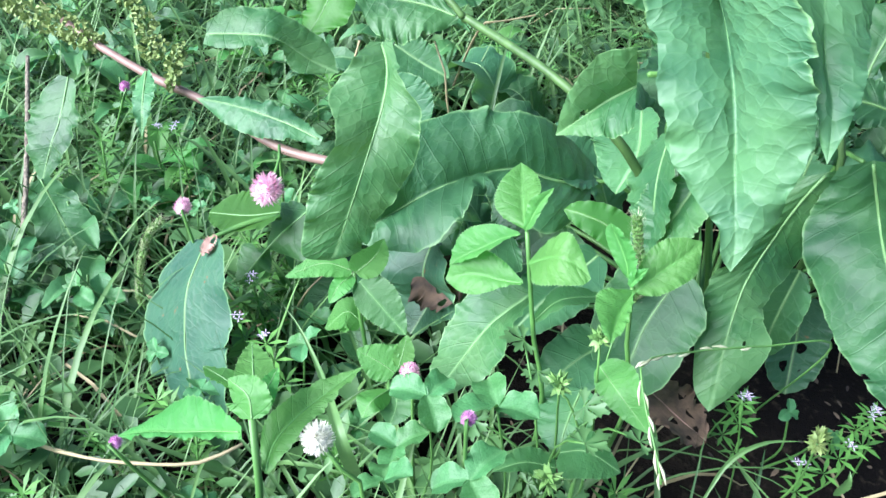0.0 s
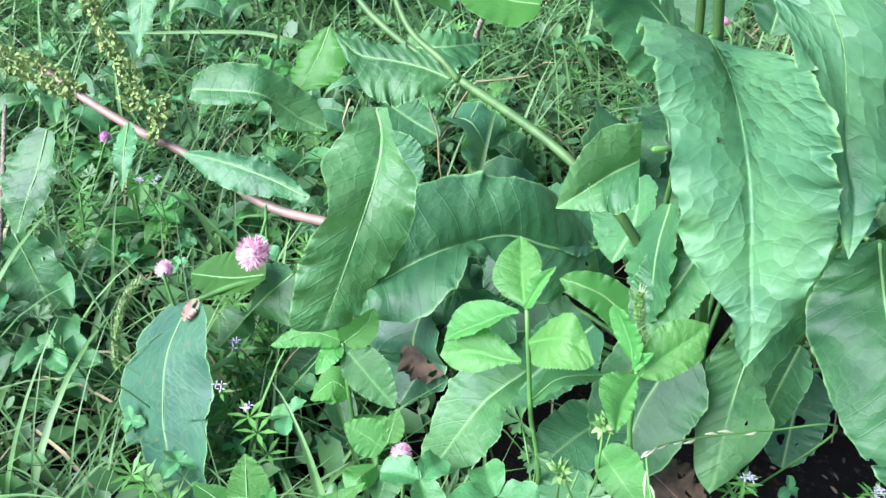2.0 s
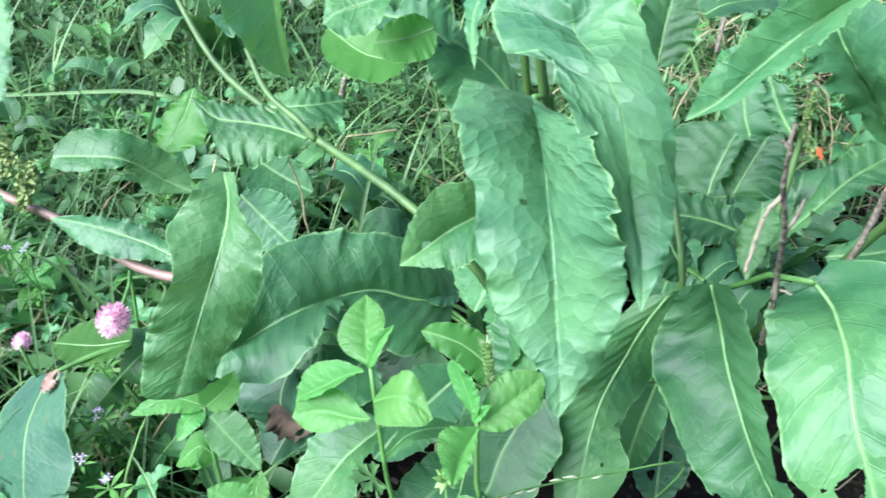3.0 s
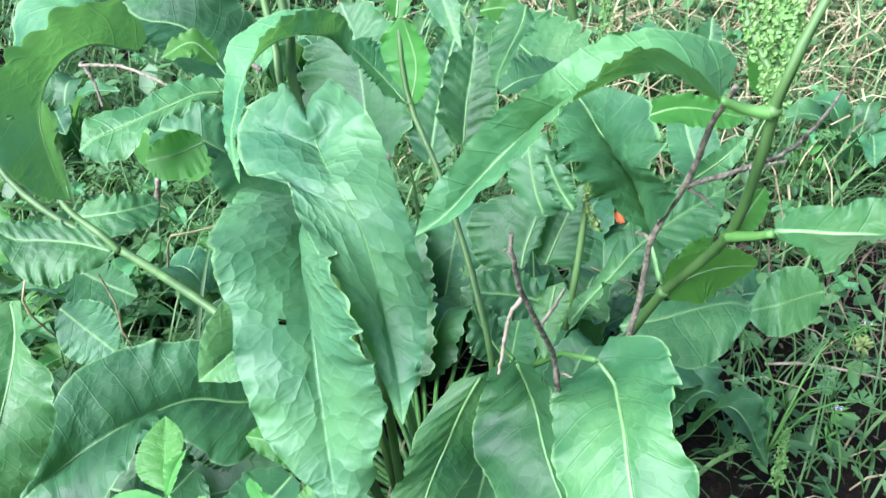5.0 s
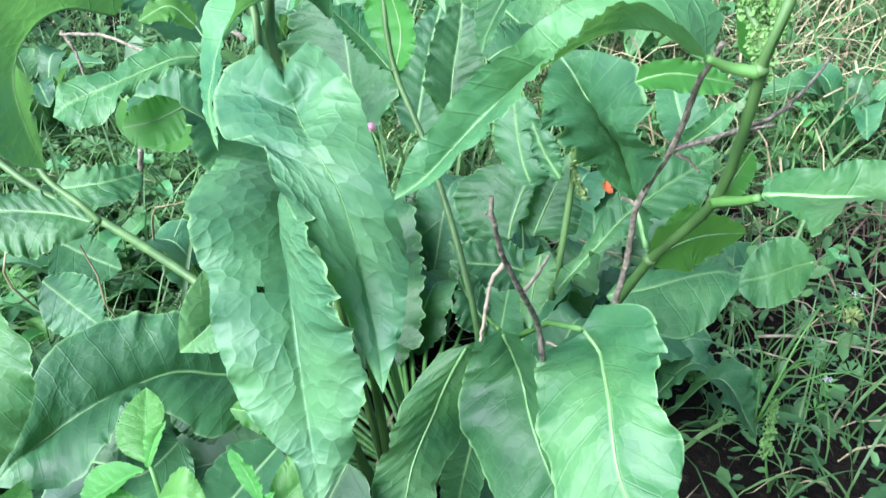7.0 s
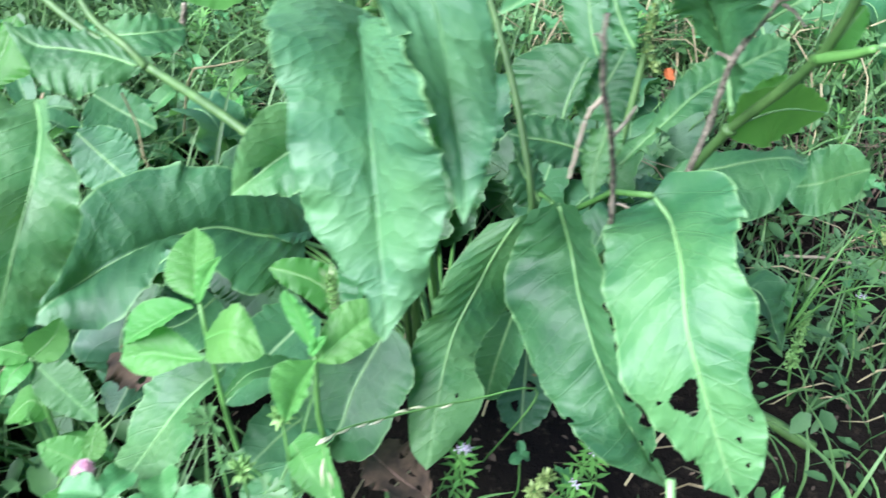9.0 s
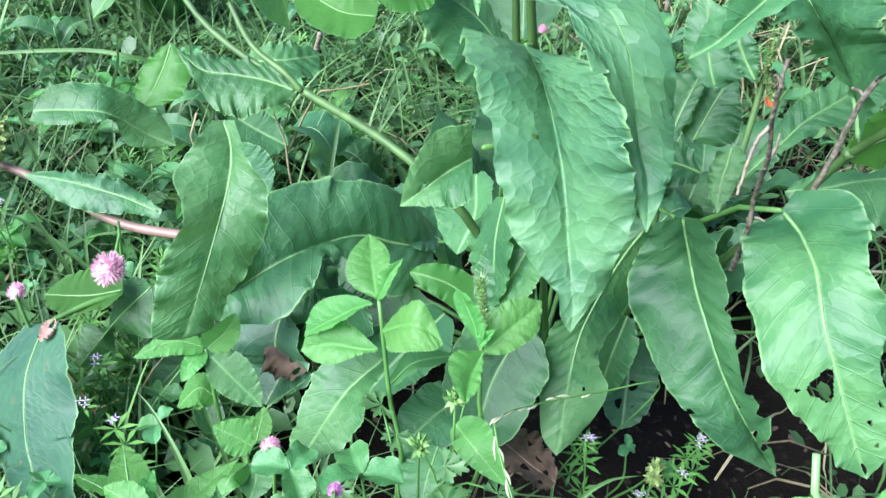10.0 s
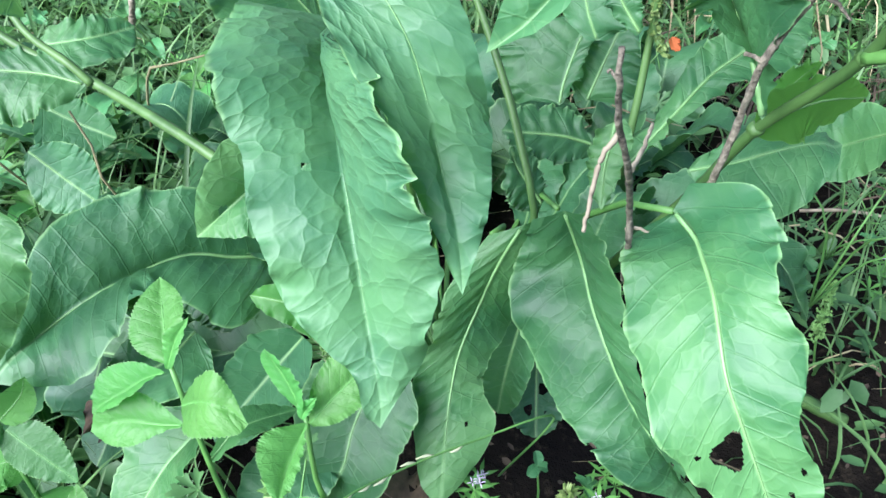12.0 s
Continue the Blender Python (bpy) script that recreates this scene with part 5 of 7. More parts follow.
draped_leaf(dock, [((-0.181, 0.576, 0.301), (-0.182, 0.576, 0.301), (-0.179, 0.576, 0.301)), ((-0.182, 0.562, 0.285), (-0.191, 0.564, 0.284), (-0.172, 0.559, 0.287)), ((-0.183, 0.546, 0.267), (-0.193, 0.547, 0.264), (-0.173, 0.543, 0.268)), ((-0.184, 0.536, 0.254), (-0.193, 0.536, 0.251), (-0.175, 0.534, 0.257)), ((-0.185, 0.527, 0.244), (-0.190, 0.526, 0.240), (-0.179, 0.525, 0.247)), ((-0.186, 0.518, 0.233),) * 3], mat=DOCK, arch=0.06, ruffle=0.0018, waves=5, crisp=0.0008, ribs=0.0004, rough_edge=0.03, n=90, m=14, rib=0.0006, seed=112)

# stalks of the dock
STEM = dict(n=30, sides=14, knobs=0.05, groove=0.10)
tube("stalk", [(0.17, 0.42, 0), (0.15, 0.41, 0.2), (0.118, 0.393, 0.362), (0.117, 0.406, 0.392), (0.112, 0.422, 0.428), (0.106, 0.436, 0.465)], [0.0034, 0.0026, 0.0021], STALK, dock, **STEM)
tube("stalk", [(0.17, 0.43, 0), (0.14, 0.42, 0.2), (0.113, 0.399, 0.359), (0.111, 0.413, 0.382), (0.107, 0.431, 0.413), (0.102, 0.448, 0.453)], [0.003, 0.0022, 0.0018], STALK, dock, **STEM)
tube("stalk", [(0.16, 0.42, 0.02), (0.12, 0.4, 0.17), (0.072, 0.415, 0.231), (0.014, 0.485, 0.239), (-0.019, 0.507, 0.25), (-0.051, 0.539, 0.266), (-0.081, 0.584, 0.301)], [0.0034, 0.0030, 0.0026, 0.0018], STALK, dock, **STEM)
tube("stalk", [(0.21, 0.42, 0.02), (0.251, 0.33, 0.239), (0.257, 0.316, 0.274), (0.263, 0.307, 0.302), (0.263, 0.271, 0.355), (0.255, 0.252, 0.399), (0.251, 0.246, 0.42), (0.256, 0.247, 0.441), (0.267, 0.252, 0.464), (0.276, 0.257, 0.486)], [0.0027, 0.0025, 0.0021, 0.0017], STALK, dock, **STEM)
tube("stalk", [(0.2, 0.41, 0.0), (0.207, 0.372, 0.12), (0.204, 0.358, 0.215), (0.200, 0.380, 0.254), (0.197, 0.407, 0.276), (0.191, 0.438, 0.301), (0.183, 0.469, 0.325), (0.181, 0.486, 0.358), (0.188, 0.508, 0.401)], [0.0024, 0.0021, 0.0018, 0.0015], STALK, dock, **STEM)
tube("stalk", [(0.242, 0.359, 0.241), (0.25, 0.371, 0.271), (0.256, 0.382, 0.298), (0.258, 0.386, 0.323)], [0.002, 0.0017], STALK, dock, n=10)
tube("stalk", [(0.363, 0.67, 0.271), (0.354, 0.673, 0.309), (0.349, 0.679, 0.352)], [0.004, 0.0035], STALK, dock, n=10)
tube("stalk", [(-0.071, 0.506, 0.111), (-0.123, 0.531, 0.108), (-0.182, 0.574, 0.118), (-0.232, 0.601, 0.126), (-0.284, 0.636, 0.135), (-0.316, 0.659, 0.144)], [0.0038, 0.0036, 0.0032], PINKSTALK, dock, "pinkish-brown reclining flower stalk", **STEM)
tube("stalk", [(0.012, 0.484, 0.24), (0.002, 0.492, 0.249), (-0.017, 0.513, 0.257), (-0.03, 0.54, 0.273)], [0.0022, 0.0018], STALK, dock, **STEM)
joint(dock, (0.014, 0.485, 0.239), 0.004)
joint(dock, (0.263, 0.307, 0.302), 0.0042)
joint(dock, (0.263, 0.271, 0.355), 0.0036)
joint(dock, (0.251, 0.246, 0.42), 0.003)
joint(dock, (0.183, 0.469, 0.325), 0.003)

# flower spikes of the dock
spike(dock, [(0.262, 0.26, 0.412), (0.268, 0.277, 0.421), (0.274, 0.296, 0.434), (0.281, 0.319, 0.451)], 230, 0.0040, SEED, 1, 0.0012)
spike(dock, [(0.273, 0.273, 0.418), (0.278, 0.283, 0.434), (0.283, 0.292, 0.449)], 100, 0.0034, SEED, 2, 0.0012)
spike(dock, [(0.39, 0.69, 0.256), (0.403, 0.703, 0.28), (0.409, 0.716, 0.3)], 70, 0.010, SEED, 3)
spike(dock, [(0.26, 0.374, 0.292), (0.256, 0.382, 0.302), (0.257, 0.384, 0.32)], 26, 0.003, SEEDPALE, 4)
spike(dock, [(-0.284, 0.636, 0.135), (-0.316, 0.656, 0.141), (-0.353, 0.674, 0.146), (-0.386, 0.692, 0.151)], 170, 0.014, SEEDPALE, 5, 0.0024)
spike(dock, [(-0.232, 0.611, 0.138), (-0.239, 0.632, 0.161), (-0.263, 0.661, 0.179), (-0.276, 0.688, 0.194)], 110, 0.011, SEEDPALE, 6, 0.0024)
spike(dock, [(-0.204, 0.598, 0.154), (-0.208, 0.591, 0.145), (-0.212, 0.577, 0.129)], 40, 0.008, SEEDPALE, 7, 0.0024)
spike(dock, [(0.267, 0.273, 0.419), (0.264, 0.281, 0.426), (0.263, 0.289, 0.434), (0.265, 0.298, 0.442)], 90, 0.0030, SEED, 8, 0.0011)
spike(dock, [(0.271, 0.282, 0.425), (0.277, 0.289, 0.432), (0.282, 0.297, 0.441), (0.285, 0.305, 0.45)], 110, 0.0032, SEED, 9, 0.0011)

# dead twigs standing in the dock
twig = thing("dead_twig", "dark bare dead twig with broken pale tips standing in the dock", "twig")
tube("branch", [(0.169, 0.246, 0.387), (0.17, 0.246, 0.379), (0.177, 0.253, 0.357), (0.187, 0.261, 0.335), (0.204, 0.283, 0.297), (0.209, 0.286, 0.275), (0.224, 0.307, 0.231)], [0.0008, 0.0011, 0.0012, 0.0016], TWIG, twig, n=68, sides=8, kink=0.00012, knobs=0.13, seed=1)
tube("side_branch", [(0.178, 0.255, 0.354), (0.173, 0.252, 0.349), (0.171, 0.25, 0.341), (0.168, 0.245, 0.329)], [0.0008, 0.0006], PALETWIG, twig, n=32, sides=8, kink=0.00012, knobs=0.16, seed=2)
tube("side_branch", [(0.188, 0.261, 0.334), (0.197, 0.272, 0.332), (0.207, 0.286, 0.329)], [0.0008, 0.0006], PALETWIG, twig, n=24, sides=8, kink=0.00012, knobs=0.16, seed=3)
tube("side_branch", [(0.207, 0.287, 0.282), (0.21, 0.285, 0.284), (0.213, 0.282, 0.284)], [0.0008, 0.0005], PALETWIG, twig, n=16, sides=8, kink=0.00012, knobs=0.16, seed=4)
tube("side_branch", [(0.171, 0.247, 0.376), (0.169, 0.248, 0.379), (0.168, 0.248, 0.379)], [0.0006, 0.0004], TWIG, twig, n=12, sides=8, kink=0.00012, knobs=0.16, seed=5)
twig = thing("dead_twig", "grey-brown forked dead twig leaning against the dock stalk", "twig")
tube("branch", [(0.237, 0.247, 0.429), (0.241, 0.262, 0.408), (0.249, 0.283, 0.373), (0.242, 0.288, 0.346), (0.246, 0.296, 0.314), (0.246, 0.3, 0.284), (0.257, 0.32, 0.226)], [0.0010, 0.0013, 0.0016], TWIG, twig, n=68, sides=8, kink=0.00012, knobs=0.12, seed=6)
tube("side_branch", [(0.249, 0.282, 0.373), (0.27, 0.283, 0.376), (0.293, 0.29, 0.377), (0.311, 0.3, 0.381), (0.33, 0.313, 0.388)], [0.0012, 0.0009, 0.0006], TWIG, twig, n=48, sides=8, kink=0.00012, knobs=0.14, seed=7)
tube("side_branch", [(0.272, 0.283, 0.376), (0.29, 0.284, 0.377)], [0.0008, 0.0005], TWIG, twig, n=16, sides=8, kink=0.00012, knobs=0.16, seed=8)
tube("side_branch", [(0.25, 0.282, 0.371), (0.255, 0.281, 0.368), (0.259, 0.278, 0.364)], [0.0008, 0.0005], TWIG, twig, n=16, sides=8, kink=0.00012, knobs=0.16, seed=9)
tube("side_branch", [(0.243, 0.288, 0.345), (0.239, 0.29, 0.347), (0.236, 0.291, 0.348)], [0.0009, 0.0007], TWIG, twig, n=12, sides=8, kink=0.00012, knobs=0.16, seed=10)
twig = thing("dead_twig", "thin brown dead twig among the weeds", "twig")
tube("branch", [(0.379, 0.762, 0.303), (0.361, 0.729, 0.284), (0.341, 0.687, 0.251), (0.322, 0.643, 0.216)], [0.0016, 0.0020], TWIG, twig, n=32, sides=8, kink=0.00012, knobs=0.12, seed=11)
twig = thing("dead_twig", "thin brown dead twig among the weeds", "twig")
tube("branch", [(0.038, 0.788, 0.32), (0.064, 0.741, 0.296), (0.082, 0.699, 0.278), (0.109, 0.661, 0.269)], [0.0016, 0.0020], TWIG, twig, n=32, sides=8, kink=0.00012, knobs=0.16, seed=12)
tube("side_branch", [(-0.023, 0.696, 0.27), (0.008, 0.678, 0.274), (0.032, 0.657, 0.271), (0.043, 0.651, 0.266)], [0.0012, 0.0012], TWIG, twig, n=24, sides=8, kink=0.00012, knobs=0.16, seed=13)
tube("side_branch", [(-0.022, 0.697, 0.272), (-0.014, 0.686, 0.26), (-0.01, 0.675, 0.244)], [0.0014, 0.0009], TWIG, twig, n=20, sides=8, kink=0.00012, knobs=0.16, seed=14)
twig = thing("dead_twig", "short dark dead stub standing among the grass", "twig")
tube("branch", [(0.022, 0.584, 0.196), (0.027, 0.584, 0.216), (0.03, 0.581, 0.231)], [0.0023, 0.0020], TWIG, twig, n=20, sides=8, kink=0.00012, knobs=0.12, seed=15)
twig = thing("dead_twig", "long reddish-brown dead stem leaning at the meadow edge", "twig")
tube("branch", [(-0.308, 0.396, 0.047), (-0.307, 0.437, 0.061), (-0.307, 0.485, 0.083), (-0.324, 0.569, 0.114), (-0.333, 0.616, 0.136)], [0.0023, 0.0020, 0.0016], TWIG, twig, n=48, sides=8, kink=0.00012, knobs=0.08, seed=16)

# young saw-toothed plants
shoot = thing("saw_leaved_plant", "bright green young plant with saw-toothed oval leaves", "plant")
tube("stem", [(0.047, 0.3, 0), (0.052, 0.286, 0.12), (0.046, 0.298, 0.161), (0.042, 0.306, 0.201), (0.04, 0.311, 0.222)], [0.0018, 0.0014, 0.0011], STEMGREEN, shoot, n=14)
draped_leaf(shoot, [((0.039, 0.310, 0.224), (0.038, 0.313, 0.222), (0.040, 0.310, 0.225)), ((0.039, 0.319, 0.225), (0.028, 0.321, 0.223), (0.044, 0.317, 0.228)), ((0.039, 0.329, 0.228), (0.025, 0.330, 0.226), (0.047, 0.326, 0.233)), ((0.039, 0.340, 0.231), (0.030, 0.341, 0.231), (0.046, 0.339, 0.234)), ((0.039, 0.350, 0.233),) * 3], mat=SAW, saw=0.08, arch=0.09, ruffle=0.0005, waves=5, crisp=0.0002, ribs=0.00035, spacing=0.0055, rough_edge=0.0, rib=0.0003, m=8, n=150, teeth=30, seed=336)
draped_leaf(shoot, [((0.039, 0.309, 0.224), (0.038, 0.309, 0.225), (0.041, 0.305, 0.229)), ((0.042, 0.310, 0.232), (0.039, 0.312, 0.233), (0.045, 0.308, 0.236)), ((0.046, 0.312, 0.240), (0.041, 0.313, 0.241), (0.048, 0.310, 0.242)), ((0.051, 0.312, 0.248),) * 3], mat=SAW, saw=0.08, arch=0.09, ruffle=0.0005, waves=5, crisp=0.0002, ribs=0.00035, spacing=0.0055, rough_edge=0.0, rib=0.0003, m=8, n=80, teeth=16, seed=337)
draped_leaf(shoot, [((0.037, 0.311, 0.220), (0.036, 0.312, 0.221), (0.038, 0.311, 0.220)), ((0.028, 0.315, 0.213), (0.025, 0.321, 0.218), (0.030, 0.311, 0.217)), ((0.018, 0.317, 0.204), (0.013, 0.327, 0.210), (0.021, 0.309, 0.211)), ((0.010, 0.319, 0.198), (0.006, 0.325, 0.202), (0.011, 0.313, 0.201)), ((0.003, 0.320, 0.191),) * 3], mat=SAW, saw=0.08, arch=0.09, ruffle=0.0005, waves=5, crisp=0.0002, ribs=0.00035, spacing=0.0055, rough_edge=0.0, rib=0.0003, m=8, n=150, teeth=30, seed=338)
draped_leaf(shoot, [((0.039, 0.303, 0.195), (0.039, 0.304, 0.196), (0.039, 0.302, 0.196)), ((0.029, 0.307, 0.193), (0.028, 0.315, 0.201), (0.029, 0.303, 0.192)), ((0.019, 0.312, 0.192), (0.017, 0.323, 0.201), (0.017, 0.304, 0.186)), ((0.009, 0.315, 0.189), (0.007, 0.323, 0.197), (0.007, 0.309, 0.184)), ((0.001, 0.316, 0.185),) * 3], mat=SAW, saw=0.08, arch=0.09, ruffle=0.0005, waves=5, crisp=0.0002, ribs=0.00035, spacing=0.0055, rough_edge=0.0, rib=0.0003, m=8, n=150, teeth=30, seed=339)
draped_leaf(shoot, [((0.041, 0.302, 0.209), (0.041, 0.303, 0.210), (0.041, 0.298, 0.211)), ((0.047, 0.295, 0.219), (0.049, 0.301, 0.225), (0.042, 0.286, 0.212)), ((0.053, 0.287, 0.228), (0.057, 0.295, 0.236), (0.053, 0.277, 0.220)), ((0.060, 0.283, 0.227), (0.062, 0.287, 0.232), (0.062, 0.275, 0.222)), ((0.066, 0.277, 0.224),) * 3], mat=SAW, saw=0.08, arch=0.09, ruffle=0.0005, waves=5, crisp=0.0002, ribs=0.00035, spacing=0.0055, rough_edge=0.0, rib=0.0003, m=8, n=150, teeth=30, seed=340)
leaf(shoot, [(0.046, 0.302, 0.169), (0.06, 0.309, 0.177), (0.085, 0.317, 0.171)], [(0.45, (0.003, 0.01, -0.003), (0, -0.011, 0.004))], profile="ovate", saw=0.10, ruffle=0.0004, waves=5, rib=0.0003, n=84, m=6, rough_edge=0.0, curl=0.05, fold=0.08, mat=SAW_DARK, seed=341, teeth=34)
shoot = thing("saw_leaved_plant", "bright green young plant with saw-toothed leaves and a folded tip", "plant")
tube("stem", [(0.085, 0.3, 0), (0.092, 0.271, 0.134), (0.087, 0.274, 0.183), (0.087, 0.283, 0.213)], [0.0018, 0.0014, 0.0011], STEMGREEN, shoot, n=14)
draped_leaf(shoot, [((0.085, 0.285, 0.216), (0.084, 0.286, 0.216), (0.086, 0.279, 0.223)), ((0.084, 0.288, 0.222), (0.079, 0.290, 0.222), (0.087, 0.284, 0.229)), ((0.081, 0.293, 0.229), (0.075, 0.295, 0.229), (0.085, 0.288, 0.234)), ((0.078, 0.297, 0.234), (0.074, 0.298, 0.235), (0.081, 0.292, 0.238)), ((0.076, 0.299, 0.238),) * 3], mat=SAW, saw=0.08, arch=0.09, ruffle=0.0005, waves=5, crisp=0.0002, ribs=0.00035, spacing=0.0055, rough_edge=0.0, rib=0.0003, m=8, n=90, teeth=20, seed=344)
draped_leaf(shoot, [((0.088, 0.280, 0.212), (0.087, 0.282, 0.211), (0.089, 0.278, 0.213)), ((0.095, 0.284, 0.216), (0.091, 0.291, 0.221), (0.098, 0.278, 0.212)), ((0.103, 0.288, 0.220), (0.099, 0.297, 0.228), (0.109, 0.281, 0.216)), ((0.111, 0.292, 0.224), (0.109, 0.298, 0.230), (0.116, 0.286, 0.219)), ((0.119, 0.297, 0.228),) * 3], mat=SAW, saw=0.08, arch=0.09, ruffle=0.0005, waves=5, crisp=0.0002, ribs=0.00035, spacing=0.0055, rough_edge=0.0, rib=0.0003, m=8, n=150, teeth=30, seed=345)
draped_leaf(shoot, [((0.087, 0.279, 0.214), (0.086, 0.280, 0.214), (0.087, 0.278, 0.215)), ((0.082, 0.271, 0.213), (0.072, 0.276, 0.219), (0.084, 0.268, 0.215)), ((0.077, 0.263, 0.212), (0.067, 0.268, 0.219), (0.081, 0.259, 0.215)), ((0.074, 0.255, 0.213), (0.068, 0.258, 0.217), (0.077, 0.253, 0.214)), ((0.072, 0.248, 0.214),) * 3], mat=SAW, saw=0.08, arch=0.09, ruffle=0.0005, waves=5, crisp=0.0002, ribs=0.00035, spacing=0.0055, rough_edge=0.0, rib=0.0003, m=8, n=150, teeth=30, seed=346)
draped_leaf(shoot, [((0.085, 0.281, 0.215), (0.084, 0.282, 0.216), (0.086, 0.279, 0.217)), ((0.088, 0.281, 0.221), (0.085, 0.283, 0.223), (0.090, 0.280, 0.222)), ((0.092, 0.281, 0.227),) * 3], mat=SAW, saw=0.08, arch=0.09, ruffle=0.0005, waves=5, crisp=0.0002, ribs=0.00035, spacing=0.0055, rough_edge=0.0, rib=0.0003, m=8, n=40, teeth=8, seed=347)
shoot = thing("saw_leaved_plant", "tall pale green young plant with large saw-toothed leaves", "plant")
tube("stem", [(-0.045, 0.17, 0), (-0.052, 0.133, 0.247), (-0.05, 0.134, 0.284), (-0.05, 0.142, 0.307)], [0.0018, 0.0014, 0.0011], STEMGREEN, shoot, n=14)
draped_leaf(shoot, [((-0.053, 0.140, 0.304), (-0.053, 0.141, 0.305), (-0.053, 0.139, 0.302)), ((-0.063, 0.145, 0.297), (-0.063, 0.152, 0.300), (-0.062, 0.141, 0.299)), ((-0.075, 0.149, 0.291), (-0.074, 0.159, 0.295), (-0.074, 0.146, 0.293)), ((-0.087, 0.154, 0.284), (-0.086, 0.159, 0.284), (-0.086, 0.151, 0.286)), ((-0.099, 0.158, 0.276),) * 3], mat=SAW, saw=0.08, arch=0.09, ruffle=0.0005, waves=5, crisp=0.0002, ribs=0.00035, spacing=0.0055, rough_edge=0.0, rib=0.0003, m=8, n=130, teeth=26, seed=350)
draped_leaf(shoot, [((-0.048, 0.136, 0.290), (-0.049, 0.137, 0.291), (-0.047, 0.136, 0.290)), ((-0.046, 0.144, 0.293), (-0.050, 0.148, 0.294), (-0.042, 0.140, 0.294)), ((-0.040, 0.151, 0.296), (-0.044, 0.156, 0.297), (-0.036, 0.148, 0.297)), ((-0.032, 0.158, 0.298), (-0.035, 0.162, 0.298), (-0.029, 0.155, 0.300)), ((-0.022, 0.165, 0.301),) * 3], mat=SAW, saw=0.08, arch=0.09, ruffle=0.0005, waves=5, crisp=0.0002, ribs=0.00035, spacing=0.0055, rough_edge=0.0, rib=0.0003, m=8, n=130, teeth=26, seed=351)
leaf(shoot, [(-0.05, 0.142, 0.307), (-0.051, 0.146, 0.312), (-0.057, 0.151, 0.313)], [(0.45, (-0.007, 0.003, -0.004), (0.006, 0.001, 0.001))], profile="ovate", saw=0.10, ruffle=0.0004, waves=5, rib=0.0003, n=84, m=6, rough_edge=0.0, curl=0.05, fold=0.08, mat=SAW, seed=352, teeth=34)
leaf(shoot, [(-0.051, 0.151, 0.306), (-0.053, 0.161, 0.306), (-0.055, 0.171, 0.305)], [(0.45, (-0.005, 0.001, 0), (0.006, 0, -0.001))], profile="ovate", saw=0.10, ruffle=0.0004, waves=5, rib=0.0003, n=84, m=6, rough_edge=0.0, curl=0.05, fold=0.08, mat=SAW, seed=353, teeth=26)
leaf(shoot, [(-0.053, 0.149, 0.308), (-0.059, 0.155, 0.307), (-0.067, 0.161, 0.306)], [(0.45, (-0.003, 0.005, -0.002), (0.003, -0.005, 0.002))], profile="ovate", saw=0.10, ruffle=0.0004, waves=5, rib=0.0003, n=84, m=6, rough_edge=0.0, curl=0.05, fold=0.08, mat=SAW, seed=354, teeth=30)
leaf(shoot, [(-0.049, 0.143, 0.307), (-0.047, 0.15, 0.309), (-0.045, 0.158, 0.309)], [(0.45, (-0.002, 0.002, 0.001), (0.003, 0.001, 0))], profile="ovate", saw=0.10, ruffle=0.0004, waves=5, rib=0.0003, n=84, m=6, rough_edge=0.0, curl=0.05, fold=0.08, mat=SAW, seed=355, teeth=34)
shoot = thing("saw_leaved_plant", "dark green saw-toothed plant under the drooping dock leaf", "plant")
tube("stem", [(-0.045, 0.36, 0), (-0.047, 0.351, 0.071), (-0.05, 0.354, 0.12), (-0.052, 0.362, 0.144)], [0.0018, 0.0014, 0.0011], STEMGREEN, shoot, n=14)
leaf(shoot, [(-0.053, 0.363, 0.145), (-0.07, 0.366, 0.148), (-0.092, 0.361, 0.142)], [(0.45, (-0.001, 0.007, 0.001), (0.002, -0.009, -0.003))], profile="ovate", saw=0.10, ruffle=0.0004, waves=5, rib=0.0003, n=84, m=6, rough_edge=0.0, curl=0.05, fold=0.08, mat=SAW, seed=358, teeth=26)
leaf(shoot, [(-0.051, 0.362, 0.144), (-0.039, 0.365, 0.155), (-0.034, 0.367, 0.166)], [(0.45, (-0.002, 0.001, 0.011), (0.009, -0.001, 0))], profile="ovate", saw=0.10, ruffle=0.0004, waves=5, rib=0.0003, n=84, m=6, rough_edge=0.0, curl=0.05, fold=0.08, mat=SAW, seed=359, teeth=30)
leaf(shoot, [(-0.053, 0.361, 0.143), (-0.06, 0.354, 0.142), (-0.066, 0.347, 0.134)], [(0.45, (-0.005, 0, 0), (0.005, -0.003, -0.003))], profile="ovate", saw=0.10, ruffle=0.0004, waves=5, rib=0.0003, n=84, m=6, rough_edge=0.0, curl=0.05, fold=0.08, mat=SAW, seed=360, teeth=34)
leaf(shoot, [(-0.049, 0.359, 0.14), (-0.038, 0.35, 0.131), (-0.022, 0.338, 0.117)], [(0.45, (-0.011, -0.001, -0.002), (0.013, 0.002, 0.002))], profile="ovate", saw=0.10, ruffle=0.0004, waves=5, rib=0.0003, n=84, m=6, rough_edge=0.0, curl=0.05, fold=0.08, mat=SAW_DARK, seed=361, teeth=26)
